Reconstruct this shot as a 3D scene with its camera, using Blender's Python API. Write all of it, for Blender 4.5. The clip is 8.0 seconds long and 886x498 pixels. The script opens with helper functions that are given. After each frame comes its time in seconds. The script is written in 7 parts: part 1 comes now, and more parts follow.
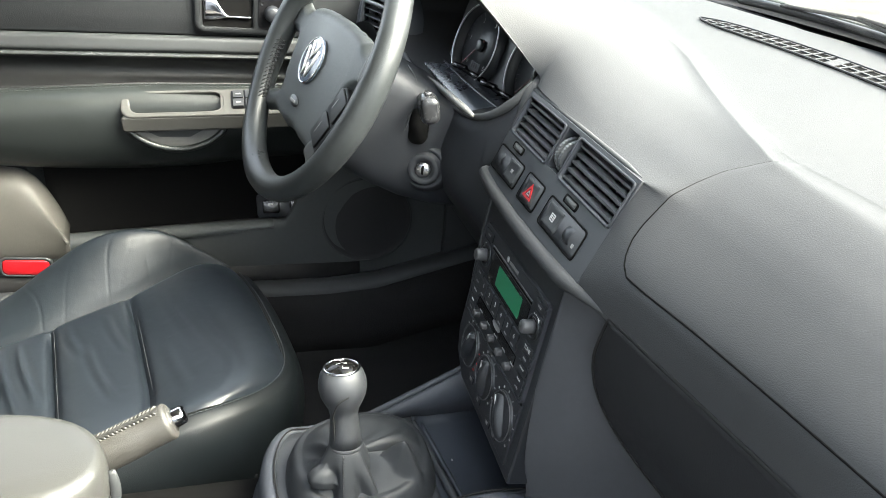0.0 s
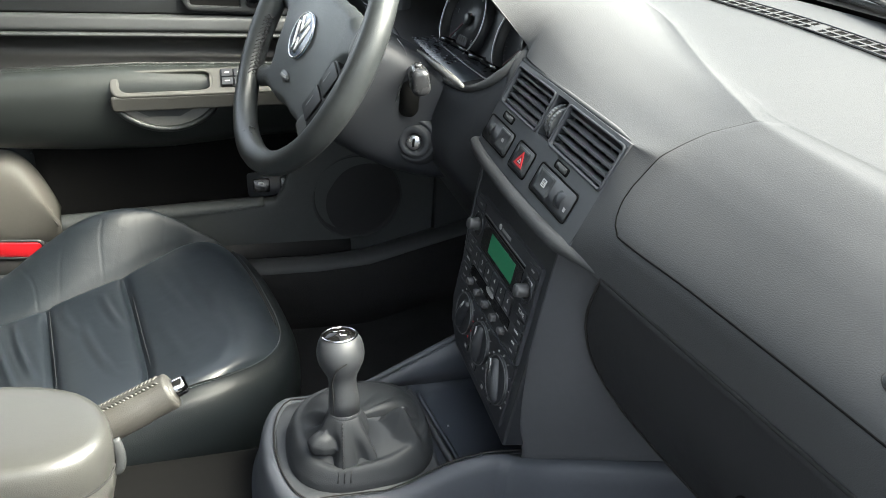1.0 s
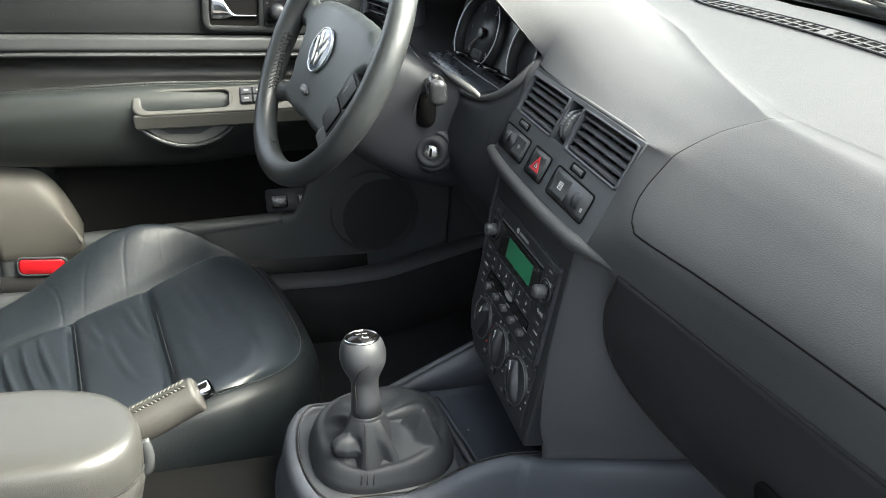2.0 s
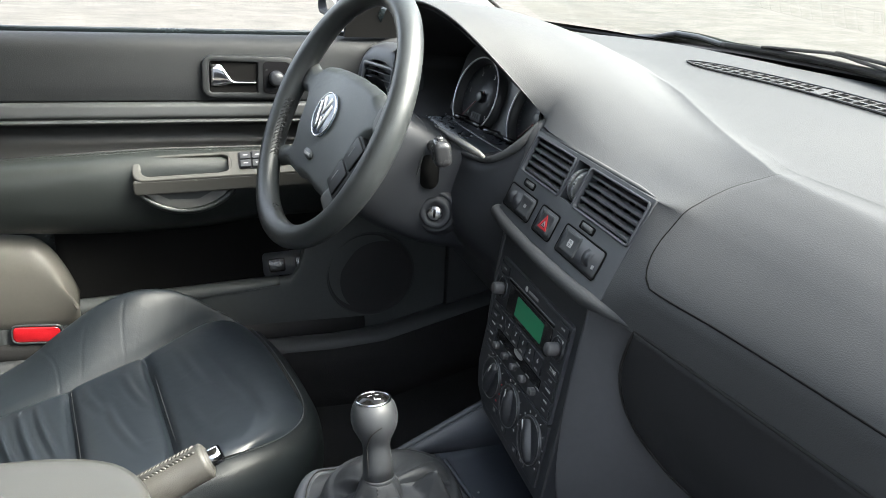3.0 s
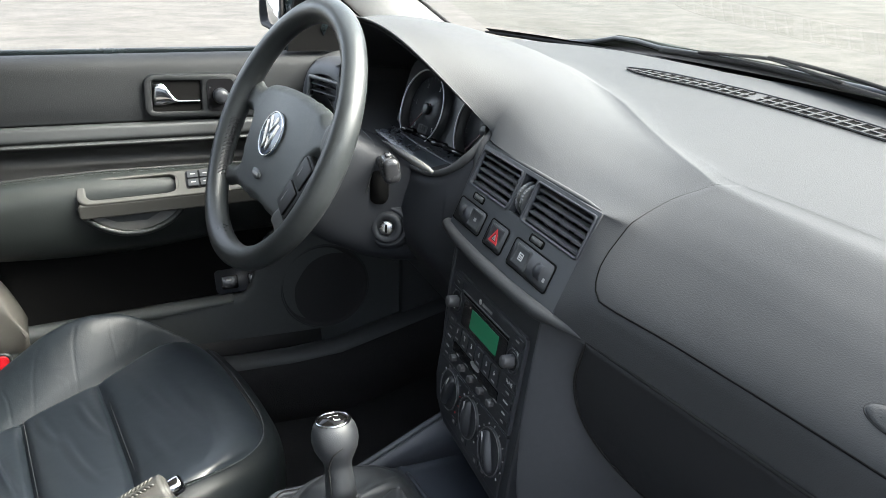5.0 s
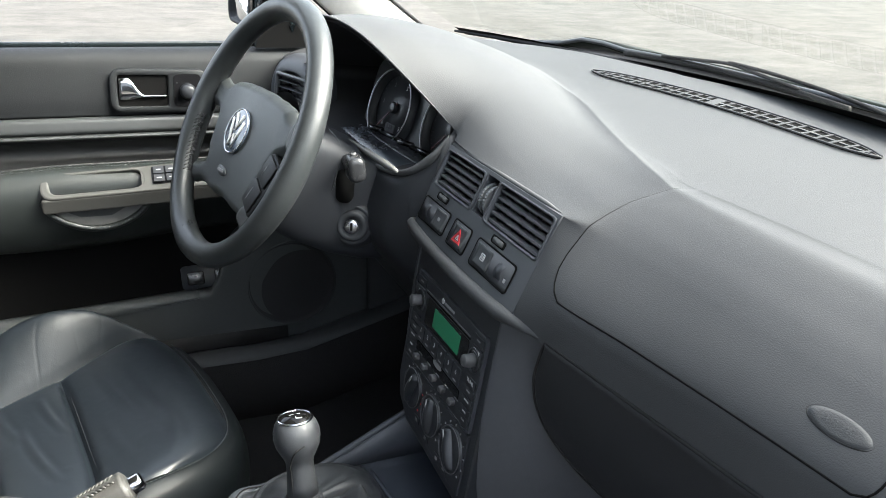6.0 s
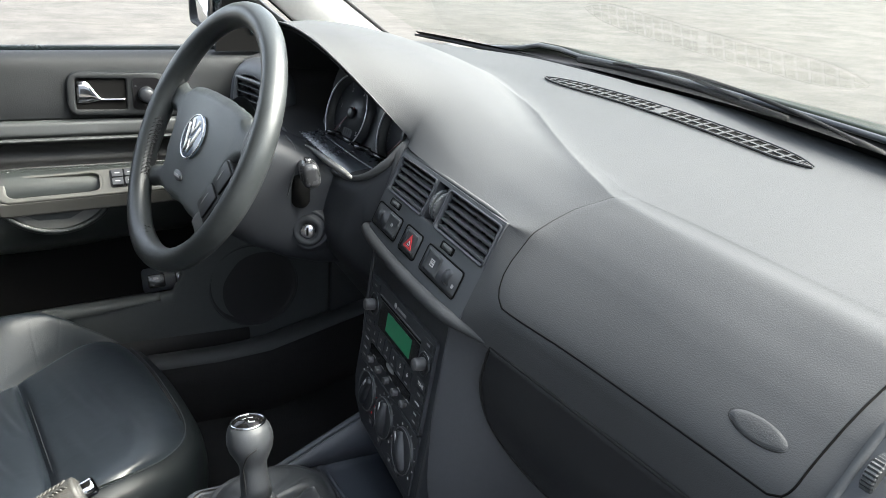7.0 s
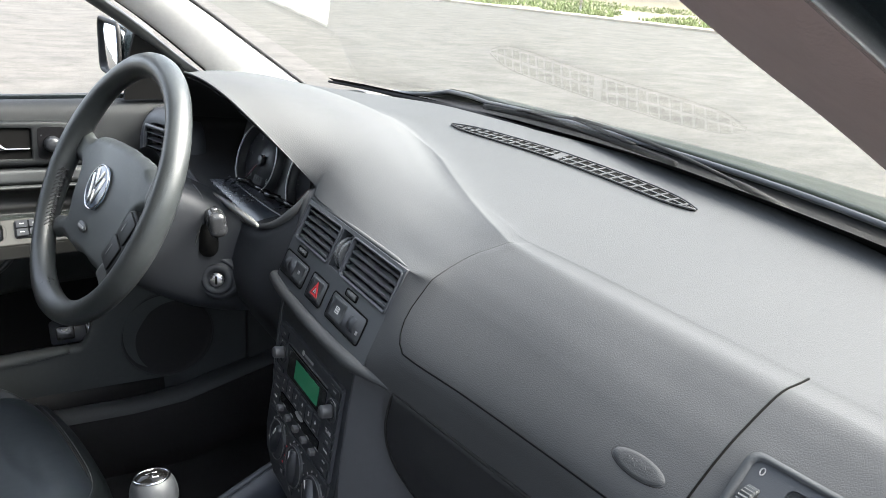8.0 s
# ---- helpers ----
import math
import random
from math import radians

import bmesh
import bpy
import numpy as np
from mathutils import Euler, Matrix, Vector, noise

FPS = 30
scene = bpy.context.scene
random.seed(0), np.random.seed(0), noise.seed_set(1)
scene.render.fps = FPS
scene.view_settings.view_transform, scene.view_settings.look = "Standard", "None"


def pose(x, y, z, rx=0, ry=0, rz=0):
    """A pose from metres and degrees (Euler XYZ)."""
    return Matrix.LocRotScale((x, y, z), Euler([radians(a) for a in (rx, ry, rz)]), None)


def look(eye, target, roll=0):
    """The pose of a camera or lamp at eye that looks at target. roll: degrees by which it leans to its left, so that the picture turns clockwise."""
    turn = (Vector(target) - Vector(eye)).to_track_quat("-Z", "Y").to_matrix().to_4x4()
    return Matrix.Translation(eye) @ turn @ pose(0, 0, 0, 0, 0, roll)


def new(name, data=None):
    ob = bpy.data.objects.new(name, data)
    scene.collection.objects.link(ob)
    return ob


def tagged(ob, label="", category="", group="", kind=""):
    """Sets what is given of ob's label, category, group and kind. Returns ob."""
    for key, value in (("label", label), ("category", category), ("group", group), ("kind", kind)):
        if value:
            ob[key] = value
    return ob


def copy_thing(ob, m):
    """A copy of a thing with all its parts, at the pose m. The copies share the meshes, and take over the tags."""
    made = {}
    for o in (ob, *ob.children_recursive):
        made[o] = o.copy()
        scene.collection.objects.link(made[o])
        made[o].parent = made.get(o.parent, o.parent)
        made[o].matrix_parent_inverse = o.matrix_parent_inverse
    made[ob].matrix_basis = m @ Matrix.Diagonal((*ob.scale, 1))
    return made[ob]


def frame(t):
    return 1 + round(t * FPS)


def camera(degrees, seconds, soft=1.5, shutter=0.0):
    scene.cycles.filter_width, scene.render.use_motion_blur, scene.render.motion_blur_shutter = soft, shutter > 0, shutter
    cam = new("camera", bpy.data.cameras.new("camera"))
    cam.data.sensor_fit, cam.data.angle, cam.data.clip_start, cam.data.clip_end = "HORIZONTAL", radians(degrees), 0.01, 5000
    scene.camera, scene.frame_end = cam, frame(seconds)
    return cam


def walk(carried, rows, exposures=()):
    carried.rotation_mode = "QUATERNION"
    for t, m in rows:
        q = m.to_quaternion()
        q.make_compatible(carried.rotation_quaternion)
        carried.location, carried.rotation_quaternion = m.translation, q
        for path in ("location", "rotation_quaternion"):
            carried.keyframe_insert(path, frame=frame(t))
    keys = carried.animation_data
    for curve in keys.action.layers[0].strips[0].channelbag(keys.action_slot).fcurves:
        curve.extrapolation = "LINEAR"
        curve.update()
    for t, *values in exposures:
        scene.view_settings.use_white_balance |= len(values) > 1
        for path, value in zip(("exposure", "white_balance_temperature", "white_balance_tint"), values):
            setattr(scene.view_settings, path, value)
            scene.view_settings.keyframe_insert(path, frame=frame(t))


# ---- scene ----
cam = camera(55.58, 8.0, soft=0.7)
PATH = [
    (0, (0.7531, 0.1670, 1.2135), (-0.2765, 0.4823, 0.6838), 5.38),
    (0.5, (0.7614, 0.1573, 1.2105), (-0.2557, 0.4987, 0.6729), 4.78),
    (1, (0.7733, 0.1538, 1.2039), (-0.2413, 0.4868, 0.6564), 4.85),
    (1.5, (0.7914, 0.1463, 1.1850), (-0.2211, 0.4713, 0.6289), 4.87),
    (2, (0.7981, 0.1388, 1.1905), (-0.2371, 0.4584, 0.6744), 3.75),
    (2.2, (0.7964, 0.1308, 1.1996), (-0.2531, 0.4538, 0.7155), 3.49),
    (3.3, (0.7935, 0.1000, 1.1845), (-0.9810, 0.6880, 0.4730), 3.00),
    (3.5, (0.7921, 0.0963, 1.1925), (-0.2734, 0.4483, 0.7672), 2.58),
    (4, (0.7908, 0.1038, 1.2025), (-0.2753, 0.4553, 0.7783), 1.52),
    (4.5, (0.7969, 0.1024, 1.2085), (-0.2514, 0.4975, 0.7782), 1.89),
    (4.7, (0.7950, 0.1040, 1.2100), (-0.9455, 0.7770, 0.4905), 2.00),
    (5.8, (0.7965, 0.1170, 1.2145), (-0.9165, 0.8430, 0.4825), 2.45),
    (6, (0.8044, 0.1166, 1.2187), (-0.2198, 0.5631, 0.7810), 3.15),
    (6.5, (0.8168, 0.1223, 1.2281), (-0.2010, 0.5832, 0.7902), 3.47),
    (7, (0.8265, 0.1335, 1.2360), (-0.1810, 0.6149, 0.7965), 3.77),
    (7.5, (0.8262, 0.1454, 1.2368), (-0.1791, 0.6431, 0.8105), 3.70),
    (8, (0.8515, 0.1555, 1.2515), (-0.1313, 0.7287, 0.8698), 4.06),
]
EXPOSURES = [(0, 3.81, 6850, 4), (0.5, 3.57, 6850, 4), (2, 3.48, 6850, 4), (3.5, 3.31, 6600, 6), (7, 3.21, 6550, 6), (8, 3.22, 6550, 8)]
walk(cam, [(t, look(eye, target, roll)) for t, eye, target, roll in PATH], EXPOSURES)

# world, sun, exposure
SUN_AZ, SUN_EL = 28.0, 46.0  # azimuth: degrees from +y (ahead) towards +x (passenger side)
world = bpy.data.worlds.new("sky")
scene.world = world
world.use_nodes = True
wn = world.node_tree.nodes
sky = wn.new("ShaderNodeTexSky")
sky.sky_type = "NISHITA"
sky.sun_disc = False
sky.sun_elevation = radians(SUN_EL)
sky.sun_rotation = radians(SUN_AZ)
sky.air_density, sky.dust_density = 0.9, 5.0
wn["Background"].inputs["Strength"].default_value = 0.13
haze = wn.new("ShaderNodeHueSaturation")
haze.inputs["Saturation"].default_value = 0.5
world.node_tree.links.new(sky.outputs["Color"], haze.inputs["Color"])
world.node_tree.links.new(haze.outputs["Color"], wn["Background"].inputs["Color"])
sun_data = bpy.data.lights.new("sun", "SUN")
sun_data.energy, sun_data.angle, sun_data.color = 1.95, radians(45.0), (1.0, 0.97, 0.91)
sun_dir = Vector((math.sin(radians(SUN_AZ)) * math.cos(radians(SUN_EL)), math.cos(radians(SUN_AZ)) * math.cos(radians(SUN_EL)), math.sin(radians(SUN_EL))))
sun_lamp = new("sun", sun_data)
sun_lamp.matrix_world = look((0, 0, 30), Vector((0, 0, 30)) - sun_dir)


# materials
def mat(name, color, rough=0.5, metal=0.0, grain=None, var=0.12, spec=0.5, coat=0.0, wear=0.0, big=6.0, speck=0.4):
    """A plain surface with two scales of variation; grain: (kind, cells per metre, depth)."""
    m = bpy.data.materials.new(name)
    m.use_nodes = True
    nt, n, l = m.node_tree, m.node_tree.nodes, m.node_tree.links
    b = n["Principled BSDF"]
    b.inputs["Metallic"].default_value = metal
    b.inputs["Specular IOR Level"].default_value = spec
    b.inputs["Coat Weight"].default_value = coat
    b.inputs["Coat Roughness"].default_value = 0.1
    tc = n.new("ShaderNodeTexCoord")
    co = tc.outputs["Object"]
    big_noise = n.new("ShaderNodeTexNoise")
    big_noise.inputs["Scale"].default_value = big
    big_noise.inputs["Detail"].default_value = 5
    fine = n.new("ShaderNodeTexNoise")
    fine.inputs["Scale"].default_value = 140
    fine.inputs["Detail"].default_value = 3
    l.new(co, big_noise.inputs["Vector"])
    l.new(co, fine.inputs["Vector"])
    both = n.new("ShaderNodeMath")
    both.operation = "MULTIPLY_ADD"
    l.new(fine.outputs["Fac"], both.inputs[0])
    both.inputs[1].default_value = speck
    l.new(big_noise.outputs["Fac"], both.inputs[2])
    ramp = n.new("ShaderNodeMapRange")
    ramp.inputs["From Min"].default_value, ramp.inputs["From Max"].default_value = 0.25 + speck / 2, 0.75 + speck / 2
    l.new(both.outputs[0], ramp.inputs["Value"])
    mix = n.new("ShaderNodeMix")
    mix.data_type = "RGBA"
    c = Vector(color)
    mix.inputs["A"].default_value = (*(c * (1 - var)), 1)
    mix.inputs["B"].default_value = (*(c * (1 + var)), 1)
    l.new(ramp.outputs["Result"], mix.inputs["Factor"])
    l.new(mix.outputs["Result"], b.inputs["Base Color"])
    rr = n.new("ShaderNodeMapRange")
    rr.inputs["To Min"].default_value = max(0.02, rough - 0.08 - wear)
    rr.inputs["To Max"].default_value = min(1, rough + 0.06)
    l.new(ramp.outputs["Result"], rr.inputs["Value"])
    if speck > 0:
        l.new(rr.outputs["Result"], b.inputs["Roughness"])
    else:
        b.inputs["Roughness"].default_value = rough
    if grain:
        kind, cells, depth = grain
        if kind == "pebble":
            warp = n.new("ShaderNodeTexNoise")
            warp.inputs["Scale"].default_value = cells * 0.5
            l.new(co, warp.inputs["Vector"])
            add = n.new("ShaderNodeVectorMath")
            add.operation = "MULTIPLY_ADD"
            l.new(warp.outputs["Color"], add.inputs[0])
            add.inputs[1].default_value = (1.2 / cells,) * 3
            l.new(co, add.inputs[2])
            vor = n.new("ShaderNodeTexVoronoi")
            vor.feature = "DISTANCE_TO_EDGE"
            vor.inputs["Scale"].default_value = cells
            l.new(add.outputs[0], vor.inputs["Vector"])
            cl = n.new("ShaderNodeMapRange")
            cl.inputs["From Max"].default_value = 0.25
            l.new(vor.outputs["Distance"], cl.inputs["Value"])
            height = cl.outputs["Result"]
        elif kind == "crease":
            wv = n.new("ShaderNodeTexNoise")
            wv.inputs["Scale"].default_value = cells
            wv.inputs["Detail"].default_value = 2
            wv.inputs["Distortion"].default_value = 0.6
            l.new(co, wv.inputs["Vector"])
            vor = n.new("ShaderNodeTexVoronoi")
            vor.feature = "DISTANCE_TO_EDGE"
            vor.inputs["Scale"].default_value = cells * 9
            l.new(co, vor.inputs["Vector"])
            ad = n.new("ShaderNodeMath")
            ad.operation = "MULTIPLY_ADD"
            l.new(vor.outputs["Distance"], ad.inputs[0])
            ad.inputs[1].default_value = 0.25
            l.new(wv.outputs["Fac"], ad.inputs[2])
            height = ad.outputs[0]
        else:
            wv = n.new("ShaderNodeTexNoise")
            wv.inputs["Scale"].default_value = cells
            wv.inputs["Detail"].default_value = 4
            l.new(co, wv.inputs["Vector"])
            height = wv.outputs["Fac"]
        bump = n.new("ShaderNodeBump")
        bump.inputs["Strength"].default_value = 1.0
        bump.inputs["Distance"].default_value = depth
        l.new(height, bump.inputs["Height"])
        l.new(bump.outputs["Normal"], b.inputs["Normal"])
    return m


M_DASH = mat("dash_vinyl", (0.046, 0.0475, 0.0495), 0.66, grain=("pebble", 520, 0.00008), spec=0.30)
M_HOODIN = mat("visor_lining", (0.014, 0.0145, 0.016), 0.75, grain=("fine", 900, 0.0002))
M_BULGE = mat("sunlit_beige_vinyl", (0.075, 0.072, 0.064), 0.5, grain=("pebble", 500, 0.00008))
M_SLEEVE = mat("lever_vinyl", (0.036, 0.035, 0.032), 0.5, grain=("pebble", 600, 0.0001))
M_CONSOLE = mat("console_plastic", (0.052, 0.057, 0.068), 0.52, grain=("fine", 900, 0.00012), spec=0.35)
M_SHROUD = mat("shroud_plastic", (0.016, 0.018, 0.022), 0.6, grain=("fine", 900, 0.00012))
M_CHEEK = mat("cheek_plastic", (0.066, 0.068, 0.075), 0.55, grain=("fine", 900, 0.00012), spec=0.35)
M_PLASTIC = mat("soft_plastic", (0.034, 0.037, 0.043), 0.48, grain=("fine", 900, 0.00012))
M_LOWER = mat("lower_plastic", (0.042, 0.045, 0.048), 0.55, grain=("fine", 700, 0.0002), spec=0.3)
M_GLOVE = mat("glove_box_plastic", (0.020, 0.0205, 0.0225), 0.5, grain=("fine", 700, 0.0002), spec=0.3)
M_STACK = mat("stack_plastic", (0.020, 0.022, 0.026), 0.40, grain=("fine", 1200, 0.00008))
M_BLACK = mat("gloss_black", (0.008, 0.008, 0.009), 0.22)
# near-black; in recesses, ducts and slots it stands for their shade
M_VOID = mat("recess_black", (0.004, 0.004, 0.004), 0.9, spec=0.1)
M_SLAT = mat("slat_plastic", (0.082, 0.086, 0.090), 0.45, grain=("fine", 900, 0.0001))
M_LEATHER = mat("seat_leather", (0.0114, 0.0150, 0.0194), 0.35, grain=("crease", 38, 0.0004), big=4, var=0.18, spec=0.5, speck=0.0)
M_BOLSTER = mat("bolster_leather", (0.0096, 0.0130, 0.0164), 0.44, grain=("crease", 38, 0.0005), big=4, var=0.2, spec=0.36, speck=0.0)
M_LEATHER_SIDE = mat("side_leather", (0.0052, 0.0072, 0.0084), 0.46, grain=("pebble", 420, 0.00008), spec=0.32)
M_DOORSKIN = mat("door_vinyl", (0.0150, 0.0180, 0.0175), 0.37, grain=("pebble", 520, 0.00008), spec=0.55)
M_DOORTOP = mat("door_top_vinyl", (0.012, 0.0135, 0.015), 0.55, grain=("pebble", 520, 0.00012), spec=0.3)
M_DOORDARK = mat("door_black_vinyl", (0.009, 0.0095, 0.010), 0.4, grain=("pebble", 520, 0.00012))
M_TRIM = mat("trim_grey", (0.032, 0.0345, 0.036), 0.42, grain=("fine", 900, 0.0001))
M_ARM = mat("armrest_vinyl", (0.037, 0.0375, 0.0355), 0.38, grain=("pebble", 500, 0.00005))
M_WHEEL = mat("wheel_leather", (0.0220, 0.0250, 0.0262), 0.40, grain=("pebble", 650, 0.00005), big=14, var=0.28, wear=0.06)
M_PAD = mat("hub_pad_vinyl", (0.044, 0.049, 0.049), 0.45, grain=("pebble", 600, 0.00008))
M_PULL = mat("pull_plastic", (0.050, 0.050, 0.046), 0.48, grain=("fine", 900, 0.0001))
M_DOORLOW = mat("door_low_plastic", (0.055, 0.060, 0.061), 0.5, grain=("fine", 700, 0.0002), spec=0.35)
M_BUTTON = mat("button_black", (0.0065, 0.0065, 0.007), 0.5, spec=0.3)
M_STALK = mat("stalk_plastic", (0.022, 0.023, 0.025), 0.28, grain=("fine", 200, 0.0003), var=0.25)
M_BADGE = mat("badge_white", (0.50, 0.51, 0.52), 0.3)
M_CHROME = mat("chrome", (0.60, 0.60, 0.62), 0.10, 1.0, var=0.03)
M_SILVER = mat("satin_silver", (0.55, 0.55, 0.57), 0.3, 1.0, var=0.05)
M_BLUE = mat("emblem_blue", (0.09, 0.115, 0.16), 0.2, coat=0.5)
M_RED = mat("reflector_red", (0.42, 0.012, 0.018), 0.18, coat=0.6, grain=("fine", 300, 0.0004))
M_REDMARK = mat("red_print", (0.48, 0.025, 0.03), 0.4)
M_INK = mat("white_print", (0.42, 0.42, 0.42), 0.5)
M_DIM = mat("grey_print", (0.22, 0.22, 0.22), 0.5)
M_LCD = mat("green_display", (0.018, 0.165, 0.078), 0.35)
M_KNOB = mat("radio_knob", (0.075, 0.075, 0.078), 0.4)
M_STITCH = mat("stitch_thread", (0.055, 0.060, 0.064), 0.7)
M_SEAM = mat("seam_shadow_gap", (0.006, 0.006, 0.006), 0.9)
M_CARPET = mat("carpet", (0.012, 0.012, 0.013), 0.95, grain=("fine", 600, 0.002))
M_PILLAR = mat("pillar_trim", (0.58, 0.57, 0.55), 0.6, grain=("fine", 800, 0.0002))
M_PILLAR_R = mat("pillar_fabric", (0.36, 0.285, 0.28), 0.8, grain=("fine", 800, 0.0003))
M_LINER = mat("headliner", (0.42, 0.41, 0.38), 0.9, grain=("fine", 500, 0.0006))
M_PAINT = mat("dark_paint", (0.012, 0.018, 0.020), 0.25, coat=1.0, spec=0.6)
M_HOODPAINT = mat("dark_green_paint", (0.0075, 0.0105, 0.0065), 0.45, spec=0.12)
M_TRAY = mat("tray_plastic", (0.032, 0.037, 0.047), 0.30, speck=0.0)
M_VENTSKIN = mat("vent_panel_skin", (0.037, 0.040, 0.045), 0.5, grain=("fine", 900, 0.0001))
M_NEEDLE = mat("needle_red", (0.07, 0.015, 0.015), 0.5)
M_LACE = mat("dark_thread", (0.012, 0.012, 0.013), 0.6)
M_SCOOP = mat("grip_scoop", (0.11, 0.11, 0.106), 0.5, grain=("fine", 700, 0.0002))
M_SHELF = mat("clear_shelf", (0.040, 0.046, 0.056), 0.30)
M_RUBBER = mat("rubber", (0.012, 0.012, 0.0125), 0.7, grain=("fine", 400, 0.0003))
M_WIPER = mat("wiper_black", (0.0035, 0.0035, 0.004), 0.7, spec=0.2)
M_MIRROR = mat("mirror_glass", (0.75, 0.77, 0.80), 0.02, 1.0, var=0.0)
M_CAP = mat("knob_cap", (0.006, 0.006, 0.006), 0.10, spec=0.25)
M_SHIFT = mat("shift_leather", (0.036, 0.039, 0.043), 0.42, grain=("pebble", 700, 0.00008), var=0.3, big=30)
M_BOOT = mat("boot_leather", (0.0265, 0.0290, 0.0325), 0.55, grain=("pebble", 500, 0.00006), spec=0.3)
M_KERB = mat("kerb_concrete", (0.34, 0.30, 0.24), 0.9, grain=("fine", 30, 0.01), var=0.25, big=1.5)


def ground_material():
    m = mat("worn_concrete", (0.0505, 0.0485, 0.0450), 0.92, grain=("fine", 60, 0.004), var=0.1, big=0.7)
    nt, n, l = m.node_tree, m.node_tree.nodes, m.node_tree.links
    b = n["Principled BSDF"]
    old = b.inputs["Base Color"].links[0].from_socket
    tc = n.new("ShaderNodeTexCoord")
    patch = n.new("ShaderNodeTexNoise")
    patch.inputs["Scale"].default_value, patch.inputs["Detail"].default_value = 1.9, 13
    patch.inputs["Roughness"].default_value = 0.78
    patch.inputs["Distortion"].default_value = 0.15
    stretch = n.new("ShaderNodeMapping")
    stretch.inputs["Scale"].default_value = (1.3, 0.8, 1)
    l.new(tc.outputs["Object"], stretch.inputs["Vector"])
    l.new(stretch.outputs["Vector"], patch.inputs["Vector"])
    r = n.new("ShaderNodeValToRGB")
    r.color_ramp.elements[0].position, r.color_ramp.elements[0].color = 0.38, (0.50, 0.49, 0.47, 1)
    r.color_ramp.elements[1].position, r.color_ramp.elements[1].color = 0.60, (1.20, 1.18, 1.14, 1)
    l.new(patch.outputs["Fac"], r.inputs["Fac"])
    mul = n.new("ShaderNodeMix")
    mul.data_type, mul.blend_type = "RGBA", "MULTIPLY"
    mul.inputs["Factor"].default_value = 1
    l.new(old, mul.inputs["A"])
    l.new(r.outputs["Color"], mul.inputs["B"])
    l.new(mul.outputs["Result"], b.inputs["Base Color"])
    return m


def glass_material():
    m = bpy.data.materials.new("windscreen_glass")
    m.use_nodes = True
    n, l = m.node_tree.nodes, m.node_tree.links
    n.remove(n["Principled BSDF"])
    tr = n.new("ShaderNodeBsdfTransparent")
    tr.inputs["Color"].default_value = (0.95, 0.98, 0.955, 1)
    gl = n.new("ShaderNodeBsdfGlossy")
    gl.inputs["Roughness"].default_value = 0.0
    fr = n.new("ShaderNodeFresnel")
    fr.inputs["IOR"].default_value = 1.13
    mx = n.new("ShaderNodeMixShader")
    l.new(fr.outputs["Fac"], mx.inputs["Fac"])
    l.new(tr.outputs["BSDF"], mx.inputs[1])
    l.new(gl.outputs["BSDF"], mx.inputs[2])
    l.new(mx.outputs["Shader"], n["Material Output"].inputs["Surface"])
    return m


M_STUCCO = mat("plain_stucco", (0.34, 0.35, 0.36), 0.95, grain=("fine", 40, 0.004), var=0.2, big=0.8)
M_GROUND = ground_material()
M_GLASS = glass_material()
M_GRASS = mat("grass_blades", (0.095, 0.130, 0.030), 0.7, var=0.4, big=3)
M_SOIL = mat("dry_soil", (0.15, 0.125, 0.085), 0.95, grain=("fine", 40, 0.01), var=0.25)
M_LEAF = mat("tree_leaves", (0.055, 0.095, 0.022), 0.6, var=0.5, big=0.6)
M_RING = mat("gauge_ring", (0.45, 0.45, 0.46), 0.35, 1.0)


# mesh helpers
def empty(name, label="", category="", group="", kind="", m=None):
    ob = new(name)
    ob.empty_display_size = 0.05
    if m is not None:
        ob.matrix_world = m
    return tagged(ob, label, category, group, kind)


def part(name, bm, material, parent=None, label="", smooth=True, m=None, face=None):
    """Links a bmesh as one mesh object under a thing or a part; m: its pose within the parent; face: where an open sheet faces."""
    me = bpy.data.meshes.new(name)
    bmesh.ops.recalc_face_normals(bm, faces=bm.faces)
    if face is not None:
        total = Vector((0, 0, 0))
        for f in bm.faces:
            total += f.normal * f.calc_area()
        if total.dot(Vector(face)) < 0:
            bmesh.ops.reverse_faces(bm, faces=bm.faces)
    bm.to_mesh(me)
    bm.free()
    if material:
        me.materials.append(material)
    if smooth:
        me.polygons.foreach_set("use_smooth", [True] * len(me.polygons))
    ob = new(name, me)
    if parent is not None:
        ob.parent = parent
    if m is not None:
        ob.matrix_basis = m
    if label:
        ob["label"] = label
    return ob


def bevelled(ob, width, segments=2, angle=35):
    mod = ob.modifiers.new("bevel", "BEVEL")
    mod.width, mod.segments, mod.limit_method, mod.angle_limit = width, segments, "ANGLE", radians(angle)
    mod.harden_normals = False
    return ob


def thick(ob, t, offset=-1.0, rim=True):
    mod = ob.modifiers.new("solid", "SOLIDIFY")
    mod.use_rim = rim
    mod.thickness, mod.offset = t, offset
    return ob


def spline(pts, n, closed=False):
    """Catmull-Rom through pts, n samples."""
    P = [Vector(p) for p in pts]
    k = len(P)
    out = []
    segs = k if closed else k - 1
    for i in range(n):
        u = i * segs / (n if closed else n - 1)
        s = min(int(u), segs - 1)
        f = u - s
        if closed:
            a, b, c, d = P[(s - 1) % k], P[s % k], P[(s + 1) % k], P[(s + 2) % k]
        else:
            a, b, c, d = P[max(s - 1, 0)], P[s], P[s + 1], P[min(s + 2, k - 1)]
        out.append(0.5 * ((2 * b) + (c - a) * f + (2 * a - 5 * b + 4 * c - d) * f * f + (3 * b - a - 3 * c + d) * f ** 3))
    return out


